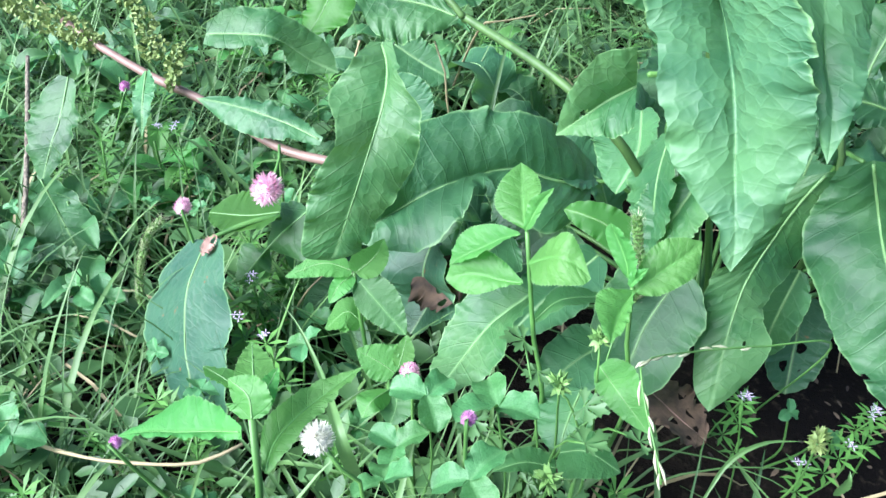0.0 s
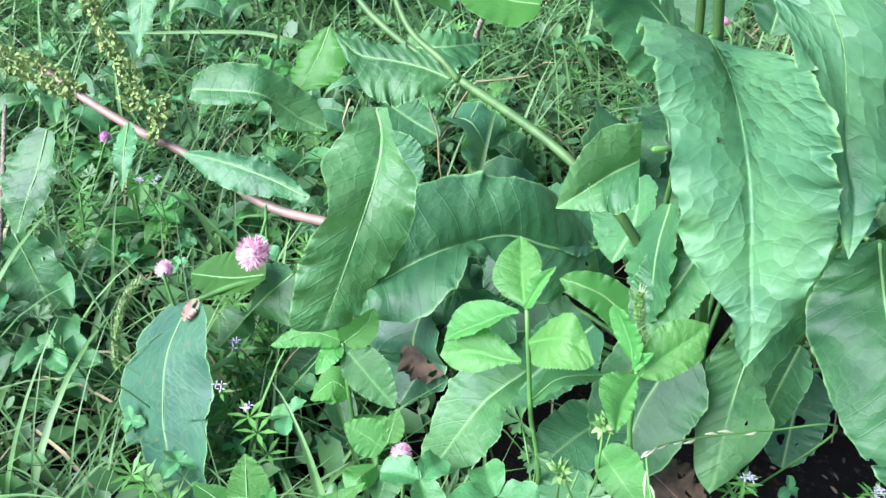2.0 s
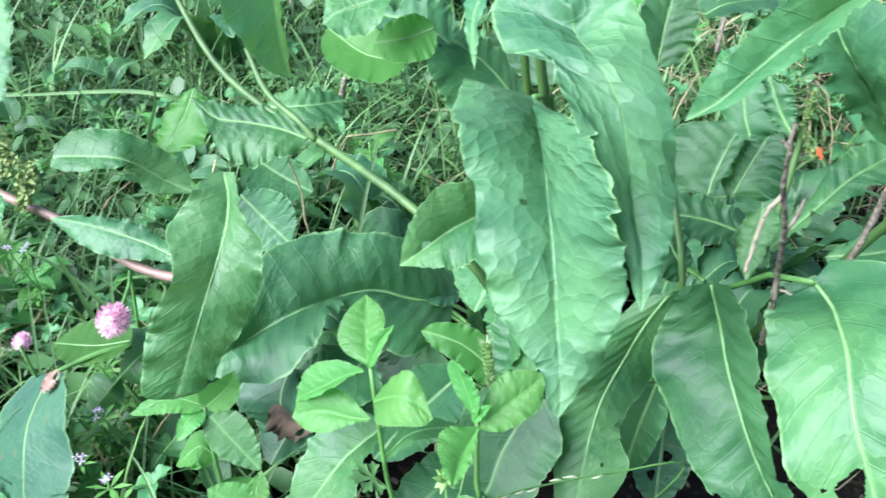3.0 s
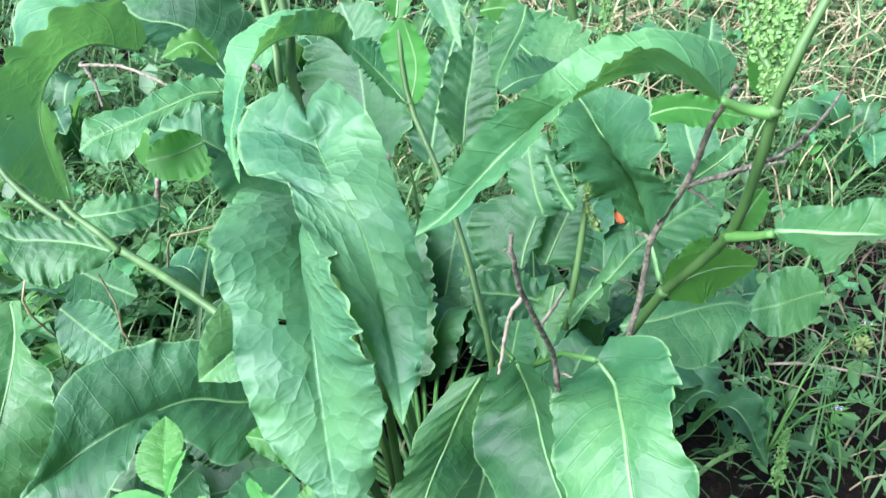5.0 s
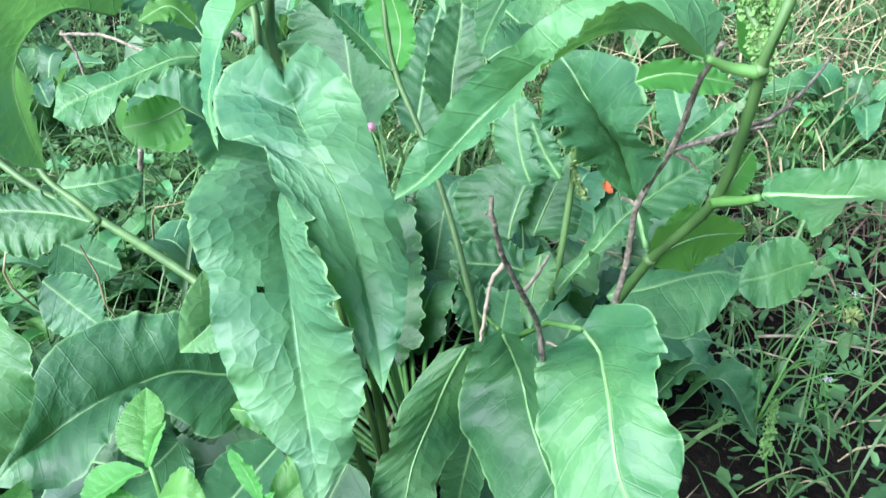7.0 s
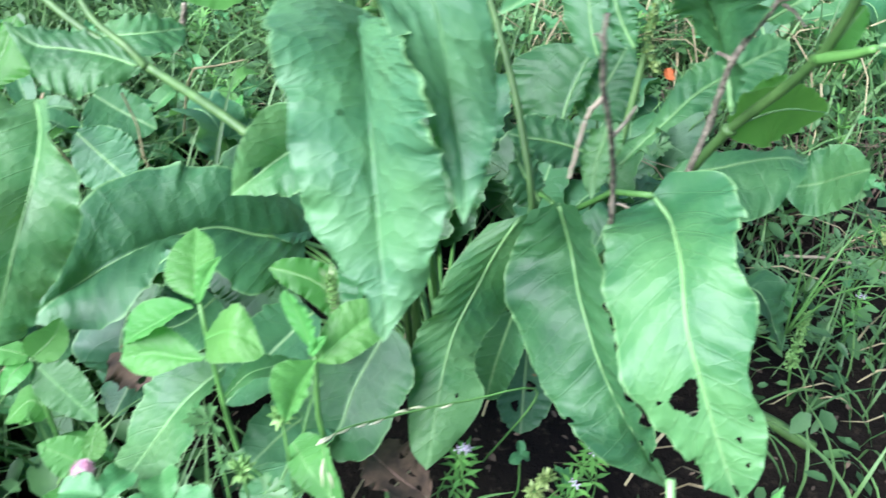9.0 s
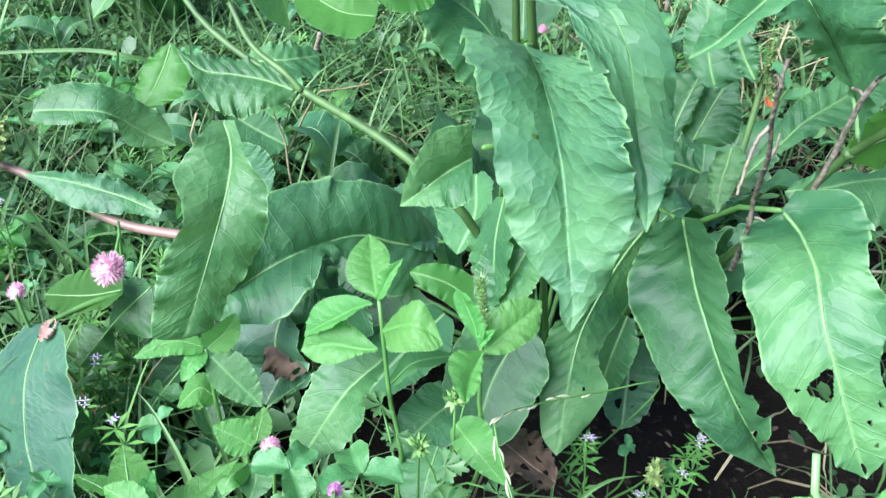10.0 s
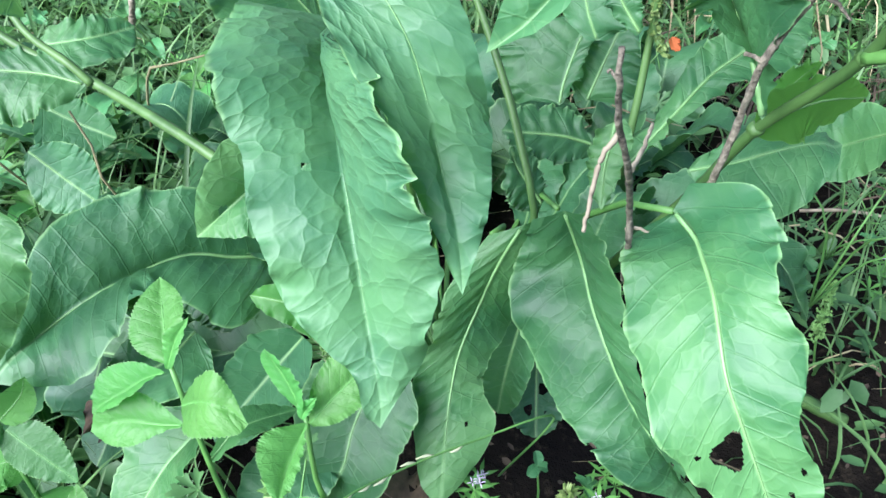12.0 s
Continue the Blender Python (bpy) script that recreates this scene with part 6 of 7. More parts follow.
leaf(shoot, [(-0.049, 0.356, 0.107), (-0.059, 0.361, 0.112), (-0.072, 0.354, 0.104)], [(0.45, (0, 0.012, -0.001), (-0.001, -0.016, -0.003))], profile="ovate", saw=0.10, ruffle=0.0004, waves=5, rib=0.0003, n=84, m=6, rough_edge=0.0, curl=0.05, fold=0.08, mat=SAW, seed=362, teeth=30)
leaf(shoot, [(-0.049, 0.354, 0.089), (-0.038, 0.337, 0.1), (-0.025, 0.331, 0.093)], [(0.45, (0.016, 0.004, -0.004), (-0.003, -0.009, -0.004))], profile="ovate", saw=0.10, ruffle=0.0004, waves=5, rib=0.0003, n=84, m=6, rough_edge=0.0, curl=0.05, fold=0.08, mat=SAW, seed=363, teeth=34)
shoot = thing("saw_leaved_plant", "saw-toothed dark green young plant near the soil", "plant")
tube("stem", [(0.07, 0.25, 0), (0.062, 0.232, 0.118), (0.065, 0.236, 0.136)], [0.0018, 0.0014, 0.0011], STEMGREEN, shoot, n=14)
leaf(shoot, [(0.057, 0.247, 0.134), (0.069, 0.242, 0.142), (0.085, 0.235, 0.135)], [(0.45, (0.002, 0.012, -0.001), (-0.004, -0.016, -0.002))], profile="ovate", saw=0.10, ruffle=0.0004, waves=5, rib=0.0003, n=84, m=6, rough_edge=0.0, curl=0.05, fold=0.08, mat=SAW_DARK, seed=366, teeth=26)
leaf(shoot, [(0.055, 0.242, 0.128), (0.04, 0.244, 0.13), (0.024, 0.241, 0.127)], [(0.45, (0, 0.01, -0.003), (-0.002, -0.01, 0.004))], profile="ovate", saw=0.10, ruffle=0.0004, waves=5, rib=0.0003, n=84, m=6, rough_edge=0.0, curl=0.05, fold=0.08, mat=SAW_DARK, seed=367, teeth=30)
leaf(shoot, [(0.075, 0.27, 0.172), (0.082, 0.251, 0.174), (0.094, 0.236, 0.165)], [(0.45, (-0.006, 0, -0.006), (0.011, -0.003, 0.006))], profile="ovate", saw=0.10, ruffle=0.0004, waves=5, rib=0.0003, n=84, m=6, rough_edge=0.0, curl=0.05, fold=0.08, mat=SAW, seed=368, teeth=34)
shoot = thing("saw_leaved_plant", "low round-leaved seedling with saw-toothed margins", "plant")
tube("stem", [(-0.03, 0.34, 0), (-0.032, 0.317, 0.077), (-0.032, 0.327, 0.102)], [0.0018, 0.0014, 0.0011], STEMGREEN, shoot, n=14)
leaf(shoot, [(-0.028, 0.318, 0.107), (-0.037, 0.322, 0.112), (-0.05, 0.327, 0.117)], [(0.45, (0, 0.008, 0.008), (-0.007, -0.005, -0.006))], profile="ovate", saw=0.10, ruffle=0.0004, waves=5, rib=0.0003, n=84, m=6, rough_edge=0.0, curl=0.05, fold=0.08, mat=SAW, seed=371, teeth=26)
leaf(shoot, [(-0.026, 0.32, 0.11), (-0.023, 0.327, 0.117), (-0.021, 0.333, 0.123)], [(0.45, (-0.005, 0.001, 0.001), (0.007, 0.001, 0))], profile="ovate", saw=0.10, ruffle=0.0004, waves=5, rib=0.0003, n=84, m=6, rough_edge=0.0, curl=0.05, fold=0.08, mat=SAW, seed=372, teeth=30)
leaf(shoot, [(-0.032, 0.318, 0.092), (-0.041, 0.307, 0.096), (-0.047, 0.3, 0.089)], [(0.45, (-0.012, 0.005, -0.007), (0.001, -0.007, -0.006))], profile="ovate", saw=0.10, ruffle=0.0004, waves=5, rib=0.0003, n=84, m=6, rough_edge=0.0, curl=0.05, fold=0.08, mat=SAW, seed=373, teeth=34)
leaf(shoot, [(-0.028, 0.318, 0.092), (-0.028, 0.311, 0.085), (-0.032, 0.303, 0.077)], [(0.45, (-0.012, 0, 0), (0.01, -0.002, -0.002))], profile="ovate", saw=0.10, ruffle=0.0004, waves=5, rib=0.0003, n=84, m=6, rough_edge=0.0, curl=0.05, fold=0.08, mat=SAW_DARK, seed=374, teeth=26)

shoot = thing("saw_leaved_plant", "low light green seedling with toothed leaves by the bare soil", "plant")
tube("stem", [(0.178, 0.191, 0.000), (0.182, 0.173, 0.131), (0.178, 0.161, 0.219)], [0.0016, 0.0012], STEMGREEN, shoot, n=10)
draped_leaf(shoot, [((0.179, 0.162, 0.215), (0.178, 0.163, 0.216), (0.180, 0.162, 0.215)), ((0.174, 0.167, 0.219), (0.168, 0.169, 0.215), (0.176, 0.167, 0.224)), ((0.171, 0.172, 0.224), (0.168, 0.174, 0.220), (0.172, 0.171, 0.227)), ((0.168, 0.176, 0.227),) * 3], mat=SAW, saw=0.08, arch=0.09, ruffle=0.0005, waves=5, crisp=0.0002, ribs=0.00035, spacing=0.0055, rough_edge=0.0, rib=0.0003, m=8, n=130, teeth=26, seed=380)
draped_leaf(shoot, [((0.176, 0.158, 0.222), (0.175, 0.159, 0.223), (0.177, 0.158, 0.223)), ((0.175, 0.163, 0.228), (0.173, 0.165, 0.225), (0.176, 0.161, 0.231)), ((0.173, 0.168, 0.232), (0.172, 0.169, 0.229), (0.173, 0.166, 0.235)), ((0.171, 0.172, 0.236),) * 3], mat=DOCK_YOUNG, saw=0.08, arch=0.09, ruffle=0.0005, waves=5, crisp=0.0002, ribs=0.00035, spacing=0.0055, rough_edge=0.0, rib=0.0003, m=8, n=130, teeth=26, seed=381)
draped_leaf(shoot, [((0.180, 0.163, 0.217), (0.180, 0.164, 0.218), (0.181, 0.163, 0.217)), ((0.186, 0.167, 0.223), (0.183, 0.171, 0.222), (0.189, 0.164, 0.225)), ((0.192, 0.170, 0.228), (0.190, 0.174, 0.228), (0.192, 0.166, 0.229)), ((0.197, 0.171, 0.232),) * 3], mat=SAW, saw=0.08, arch=0.09, ruffle=0.0005, waves=5, crisp=0.0002, ribs=0.00035, spacing=0.0055, rough_edge=0.0, rib=0.0003, m=8, n=130, teeth=26, seed=382)
pale_stem = thing("pale_stem", "pale green thick broken stem standing under a dock leaf", "stem")
tube("stem", [(0.200, 0.182, 0.245), (0.200, 0.176, 0.235), (0.201, 0.171, 0.224), (0.204, 0.167, 0.206), (0.204, 0.187, -0.005)], [0.0016, 0.0019, 0.0017], RIB, pale_stem, n=16, sides=9, knobs=0.08, seed=31)
curl = thing("curled_leaf", "pale green curled narrow leaf near the soil", "leaf")
draped_leaf(curl, [((0.234, 0.174, 0.217), (0.233, 0.175, 0.217), (0.235, 0.174, 0.216)), ((0.240, 0.176, 0.220), (0.240, 0.178, 0.220), (0.240, 0.173, 0.220)), ((0.245, 0.179, 0.226), (0.245, 0.181, 0.224), (0.245, 0.177, 0.226)), ((0.249, 0.182, 0.231),) * 3], mat=SAW, arch=0.05, ruffle=0.0006, waves=4, crisp=0.0004, ribs=0.0001, rib=0.0003, m=6, n=50, seed=390)

# trefoils and flowers with a place of their own
trefoil((-0.232, 0.416, 0.068), 0.016, 20)
trefoil((-0.008, 0.266, 0.154), 0.019, 80)
trefoil((0.024, 0.238, 0.183), 0.021, 10)
trefoil((-0.023, 0.249, 0.136), 0.018, 50)
trefoil((-0.027, 0.221, 0.15), 0.018, 130)
trefoil((0.012, 0.216, 0.159), 0.02, 200)
trefoil((-0.207, 0.343, 0.028), 0.014, 70)
trefoil((-0.247, 0.293, 0.083), 0.02, 30)
trefoil((-0.263, 0.409, 0.032), 0.012, 0)
trefoil((-0.083, 0.342, 0.104), 0.014, 60)
trefoil((0.211, 0.326, 0.059), 0.008, 10)
trefoil((0.236, 0.312, 0.05), 0.008, 50)
clover_flower([(-0.12, 0.47, 0.02), (-0.108, 0.464, 0.153), (-0.105, 0.443, 0.16), (-0.108, 0.417, 0.161)], 0.0112, PINK, "pink red-clover flower head on a bent stem", 3)
clover_flower([(-0.03, 0.17, 0.02), (-0.033, 0.196, 0.182), (-0.041, 0.197, 0.198), (-0.049, 0.202, 0.211)], 0.0072, CREAM, "white clover flower head", 4)
clover_flower([(0.2, 0.58, 0.1), (0.184, 0.519, 0.235), (0.179, 0.534, 0.255)], 0.0038, PINK, "small pink clover flower behind the dock", 5)
clover_flower([(0.83, 1, 0), (0.959, 1.016, 0.135), (0.961, 1.024, 0.147)], 0.010, CREAM, "white clover flower head in the far grass", 6)
clover_flower([(-0.02, 0.3, 0.02), (-0.016, 0.28, 0.14), (-0.017, 0.28, 0.155)], 0.0055, PINK, "fading pink clover flower", 7)
clover_flower([(0.01, 0.245, 0.05), (0.01, 0.22, 0.192), (0.011, 0.223, 0.195)], 0.0038, MAGENTA, "tiny magenta wild flower in the grass", 8)
clover_flower([(-0.16, 0.43, 0.03), (-0.16, 0.408, 0.146), (-0.161, 0.413, 0.151)], 0.006, PINK, "small pink clover flower bud", 9)
clover_flower([(-0.12, 0.25, 0.02), (-0.157, 0.241, 0.144), (-0.157, 0.244, 0.147)], 0.0035, MAGENTA, "tiny magenta wild flower in the grass", 10)
clover_flower([(-0.3, 0.6, 0.02), (-0.263, 0.613, 0.103), (-0.263, 0.617, 0.107)], 0.005, MAGENTA, "tiny magenta wild flower in the grass", 11)
tiny_flower((-0.117, 0.382, 0.118), 197)
tiny_flower((-0.123, 0.352, 0.115), 198)
tiny_flower((-0.102, 0.33, 0.121), 199)
tiny_flower((0.16, 0.29, 0.119), 200)
tiny_flower((0.245, 0.301, 0.087), 201)
tiny_flower((0.232, 0.29, 0.075), 202)
tiny_flower((0.203, 0.282, 0.066), 203)
tiny_flower((0.245, 0.303, 0.089), 204)
tiny_flower((0.478, 0.402, 0.086), 205)
tiny_flower((0.169, 0.305, 0.101), 206)
tiny_flower((-0.122, 0.394, 0.107), 207)
tiny_flower((0.584, 0.505, 0.06), 208)
tiny_flower((-0.216, 0.545, 0.117), 209)
tiny_flower((-0.203, 0.544, 0.116), 210)
burr((0.053, 0.251, 0.182), 0.0055, SEED, 1)
burr((0.071, 0.262, 0.201), 0.005, SEED, 2)
burr((0.196, 0.268, 0.11), 0.005, SEEDPALE, 3)
burr((0.048, 0.222, 0.15), 0.006, SEED, 4)
burr((0.217, 0.297, 0.074), 0.0055, SEEDPALE, 5)
burr((0.547, 0.466, 0.079), 0.007, SEEDPALE, 6)
dry_stem = thing("dry_stem", "thin pale dry stem bent among the leaves", "straw")
tube("stem", [(-0.03, 0.62, 0), (-0.06, 0.534, 0.162), (-0.063, 0.536, 0.179), (-0.058, 0.536, 0.195)], [0.0011, 0.0008], STRAW, dry_stem, n=12, sides=6, knobs=0.15, seed=218)
dry_stem = thing("dry_stem", "thin pale dry stem bent among the leaves", "straw")
tube("stem", [(0.02, 0.6, 0), (0.003, 0.494, 0.164), (0.001, 0.493, 0.194), (-0.006, 0.5, 0.215)], [0.0009, 0.0006], STRAW, dry_stem, n=12, sides=6, knobs=0.15, seed=220)
dry_stem = thing("dry_stem", "thin pale dry stem bent among the leaves", "straw")
tube("stem", [(0, 0.75, 0), (0.027, 0.599, 0.169), (0.052, 0.58, 0.185), (0.065, 0.572, 0.194)], [0.0012, 0.0008], STRAW, dry_stem, n=12, sides=6, knobs=0.15, seed=222)
dry_stem = thing("dry_stem", "long pale brown dry stem lying bent over the low weeds", "straw")
tube("stem", [(-0.262, 0.313, 0.050), (-0.215, 0.286, 0.075), (-0.183, 0.274, 0.085), (-0.135, 0.266, 0.095), (-0.109, 0.275, 0.100)], [0.0013, 0.0009], STRAW, dry_stem, n=14, sides=6, knobs=0.15, seed=230)
dry_stem = thing("dry_stem", "thin pale dry stem leaning among the weeds", "straw")
tube("stem", [(-0.103, 0.409, 0.060), (-0.093, 0.414, 0.075), (-0.083, 0.424, 0.080)], [0.0009, 0.0006], STRAW, dry_stem, n=14, sides=6, knobs=0.15, seed=231)
dry_stem = thing("dry_stem", "grey-brown dead stalk lying on the dark soil", "straw")
tube("stem", [(0.506, 0.519, 0.020), (0.540, 0.499, 0.030), (0.592, 0.460, 0.035)], [0.0016, 0.0011], PALETWIG, dry_stem, n=14, sides=6, knobs=0.15, seed=232)
dry_stem = thing("dry_stem", "pale dry straw stalk lying in the far grass", "straw")
tube("stem", [(0.758, 0.778, 0.030), (0.781, 0.765, 0.050), (0.810, 0.761, 0.060)], [0.0012, 0.0008], STRAW, dry_stem, n=14, sides=6, knobs=0.15, seed=233)
stub = thing("stem_stub", "thick olive cut stem lying on the soil", "stem")
tube("stem", [(0.4, 0.362, 0.02), (0.414, 0.354, 0.015), (0.428, 0.344, 0.009), (0.438, 0.338, 0.006)], [0.0045, 0.0048, 0.0042], STALK, stub, n=20, sides=12, knobs=0.06, groove=0.08)
weed = thing("seeding_weed", "small weed with a knobbly green seed spike", "weed")
tube("stem", [(0.457, 0.385, -0.028), (0.444, 0.387, 0.007), (0.434, 0.387, 0.04)], [0.0010, 0.0009], STEMGREEN, weed, n=8, sides=6)
spike(weed, [(0.434, 0.387, 0.04), (0.434, 0.389, 0.056), (0.433, 0.391, 0.072), (0.432, 0.392, 0.088)], 90, 0.005, SEED, 41, 0.0014)

# seed heads, dead leaves and grass stems with a place of their own
rye([(0.19, 0.33, 0.05), (0.199, 0.296, 0.155), (0.157, 0.283, 0.171), (0.118, 0.268, 0.185), (0.089, 0.249, 0.201), (0.087, 0.236, 0.194), (0.09, 0.213, 0.185), (0.091, 0.201, 0.179)], 12)
foxtail([(-0.19, 0.42, 0.02), (-0.206, 0.412, 0.061), (-0.207, 0.423, 0.082), (-0.2, 0.436, 0.104), (-0.19, 0.444, 0.114)], 13)
foxtail([(0.1, 0.36, 0.06), (0.104, 0.328, 0.169), (0.101, 0.333, 0.19), (0.098, 0.336, 0.208)], 14)
broad_grass([(-0.05, 0.3, 0), (-0.047, 0.241, 0.143), (-0.064, 0.291, 0.137), (-0.079, 0.322, 0.141), (-0.093, 0.34, 0.146)], 0.0035, 15)
broad_grass([(-0.02, 0.92, 0.01), (-0.121, 0.807, 0.09), (-0.182, 0.814, 0.098), (-0.3, 0.833, 0.086), (-0.417, 0.853, 0.076)], 0.0022, 16)
broad_grass([(-0.07, 0.75, 0), (-0.14, 0.704, 0.094), (-0.134, 0.71, 0.146), (-0.128, 0.71, 0.192)], 0.003, 17)
broad_grass([(0.132, 0.241, 0.097), (0.146, 0.255, 0.112), (0.164, 0.262, 0.119), (0.185, 0.263, 0.12)], 0.0014, 18)
broad_grass([(0.179, 0.217, 0.144), (0.18, 0.216, 0.158), (0.181, 0.219, 0.161)], 0.003, 19)
tagged(leaf(None, [(0.117, 0.312, 0.099), (0.131, 0.295, 0.096), (0.146, 0.286, 0.087)], [(0.5, (0.01, 0.014, 0.001), (-0.011, -0.013, 0.001))], mat=BROWNLEAF, rib=0.0006, rib_mat=TANLEAF, name="dead_leaf", ruffle=0.006, waves=2.5, rough_edge=0.10, seed=90, holes=[(0.3,0.5,0.14,0.06),(-0.4,0.62,0.1,0.09),(-0.1,0.8,0.12,0.05),(0.55,0.75,0.1,0.06),(-0.6,0.35,0.12,0.05)]), "crumpled brown dead leaf on the dark soil", "leaf")
tagged(leaf(None, [(-0.015, 0.389, 0.123), (-0.003, 0.376, 0.123), (0.009, 0.361, 0.122)], [(0.5, (0.004, 0.01, 0.011), (-0.007, -0.012, -0.014))], mat=BROWNLEAF, rib=0.0006, rib_mat=TANLEAF, name="dead_leaf", ruffle=0.006, waves=2.5, rough_edge=0.10, seed=91, holes=[(0.2,0.6,0.12,0.08),(-0.5,0.5,0.15,0.06),(0.6,0.8,0.2,0.06)]), "brown withered leaf end with holes", "leaf")
tagged(leaf(None, [(0.306, 0.446, 0.251), (0.307, 0.443, 0.247), (0.31, 0.441, 0.246)], [(0.5, (-0.002, -0.001, -0.001), (0.003, 0.001, 0.002))], mat=RUST, rib=0, name="dead_leaf", ruffle=0.002, seed=92), "small rust-orange dead leaf deep in the dock", "leaf")
tagged(leaf(None, [(-0.145, 0.403, 0.135), (-0.145, 0.396, 0.134), (-0.148, 0.389, 0.132)], [(0.5, (-0.004, 0.001, -0.001), (0.005, -0.004, 0.002))], mat=TANLEAF, rib=0, name="dead_leaf", ruffle=0.003, seed=93, holes=[(0.5, 0.3, 0.4, 0.15)]), "tan withered patch of leaf lying on a dock leaf", "leaf")


# ---- the meadow: grass, straw and small herbs that nobody could count ----
def inside(x, y):
    """How open the ground is for weeds: thin under the dock."""
    d = math.hypot(x - 0.20, (y - 0.45) * 1.1)
    e = math.hypot((x - 0.50) * 0.75, y - 0.45)
    g = math.hypot((x - 0.30) * 0.6, y - 0.31)
    return min(1.0, max(0.22, (g - 0.05) / 0.08)) * min(1.0, max(0.0, (d - 0.15) / 0.13)) * min(1.0, max(0.16, (e - 0.18) / 0.2))


def spots(count, x0, x1, y0, y1, rng, clear=True):
    out = []
    while len(out) < count:
        x, y = rng.uniform(x0, x1), rng.uniform(y0, y1)
        if math.hypot(x - 0.05, y - 0.02) < 0.10:
            continue
        edge = min(x - x0, x1 - x, y - y0, y1 - y) / (0.14 + 0.12 * (y1 - y0 > 1.5))
        if rng.uniform() > edge + 0.02:
            continue
        if clear and rng.uniform() > inside(x, y):
            continue
        out.append((x, y))
    return out


def off_spotted_leaf(q):
    return math.hypot(q[0] + 0.159, q[1] - 0.337) > 0.085


def ribbons(places, rng, low, high, wide, lean, seg=6, droop=1.0, z0=0.0):
    """Bent, tapering blades, each folded along its middle."""
    v, f = [], []
    for x, y in places:
        h = rng.uniform(low, high)
        a = rng.uniform(0, 2 * math.pi)
        d = V(math.cos(a), math.sin(a), 0)
        sd = V(-math.sin(a), math.cos(a), 0)
        tilt = rng.uniform(*lean)
        w = wide * rng.uniform(0.6, 1.3)
        q = V(x, y, ground_height(x, y) - 0.01 + rng.uniform(0, z0))
        ang = math.pi / 2 - tilt * 0.3
        k0 = len(v)
        for i in range(seg + 1):
            s = i / seg
            ww = w * (1 - s**2.2) * (0.6 + 0.4 * min(1, s * 4)) + 0.0001
            up = V(-d[0] * math.sin(ang), -d[1] * math.sin(ang), math.cos(ang))
            v += [q - sd * ww, q + up * ww * -0.35, q + sd * ww]
            q = q + (d * math.cos(ang) + V(0, 0, math.sin(ang))) * h / seg
            ang -= tilt * droop * 1.6 / seg
            if q[2] < 0.004:
                q[2] = 0.004 + rng.uniform(0, 0.004)
                ang = max(ang, 0.0)
        for i in range(seg):
            b = k0 + i * 3
            f += [(b, b + 1, b + 4, b + 3), (b + 1, b + 2, b + 5, b + 4)]
    return v, f


def leaf_cover(places, rng, small, large, top):
    """Small oval leaves at all heights and angles, the tangle of low herbs."""
    v, f = [], []
    for x, y in places:
        s = rng.uniform(small, large)
        a, tip = rng.uniform(0, 6.283), rng.uniform(-0.5, 0.9)
        d = V(math.cos(a) * math.cos(tip), math.sin(a) * math.cos(tip), math.sin(tip))
        sd = V(-math.sin(a), math.cos(a), rng.uniform(-0.4, 0.4)) * s * rng.uniform(0.16, 0.34)
        q = V(x, y, ground_height(x, y) + top * rng.uniform(0, 1) ** 1.4)
        dip = V(0, 0, -s * 0.10)
        k = len(v)
        v += [q, q + d * s * 0.3 - sd * 0.85, q + d * s * 0.35 + dip, q + d * s * 0.3 + sd * 0.85, q + d * s * 0.7 - sd * 0.8 + dip * 0.3, q + d * s * 0.7 + dip, q + d * s * 0.7 + sd * 0.8 + dip * 0.3, q + d * s + dip * 1.5]
        f += [(k, k + 1, k + 2), (k, k + 2, k + 3), (k + 1, k + 4, k + 5, k + 2), (k + 2, k + 5, k + 6, k + 3), (k + 4, k + 7, k + 5), (k + 5, k + 7, k + 6)]
    return v, f


rng = np.random.RandomState(5)
v, f = ribbons(spots(6000, -0.75, 1.3, 0.10, 1.3, rng), rng, 0.05, 0.17, 0.0018, (0.3, 1.5))
tagged(mesh_object("grass", v, f, GRASS), "dense fine green meadow grass", "grass", kind="stuff")
v, f = ribbons([q for q in spots(560, -0.75, 1.2, 0.12, 1.3, rng) if off_spotted_leaf(q) and not (0.25 < q[0] < 0.75 and q[1] < 0.55)], rng, 0.08, 0.22, 0.0027, (0.5, 1.5), 8)
tagged(mesh_object("tall_grass", v, f, GRASS), "longer arching green grass blades", "grass", kind="stuff")
v, f = ribbons(spots(4200, -0.75, 0.9, 0.12, 1.2, rng), rng, 0.06, 0.20, 0.0007, (0.6, 1.7))
tagged(mesh_object("fine_grass", v, f, GRASS), "thin wiry green grass stems crossing each other", "grass", kind="stuff")
v, f = ribbons(spots(9000, -1.5, 2.4, 1.0, 3.4, rng), rng, 0.06, 0.24, 0.0022, (0.3, 1.4), 5)
tagged(mesh_object("far_grass", v, f, GRASS), "green grass farther out in the meadow", "grass", kind="stuff")
ring = []
while len(ring) < 24000:
    a, d = rng.uniform(0, 6.283), 4.2 * rng.uniform(0, 1) ** 0.75
    x, y = 0.3 + d * math.cos(a), 0.7 + d * math.sin(a)
    if not (-0.62 < x < 1.0 and 0.2 < y < 1.2) and not (-1.1 < x < 2.0 and 1.1 < y < 3.1) and math.hypot(x - 0.05, y - 0.02) > 0.12:
        ring.append((x, y))
v, f = ribbons(ring, rng, 0.06, 0.20, 0.003, (0.4, 1.5), 3)
tagged(mesh_object("meadow_grass", v, f, GRASS), "open green meadow grass all round", "grass", kind="stuff")
v, f = leaf_cover(ring[:12000], rng, 0.015, 0.05, 0.07)
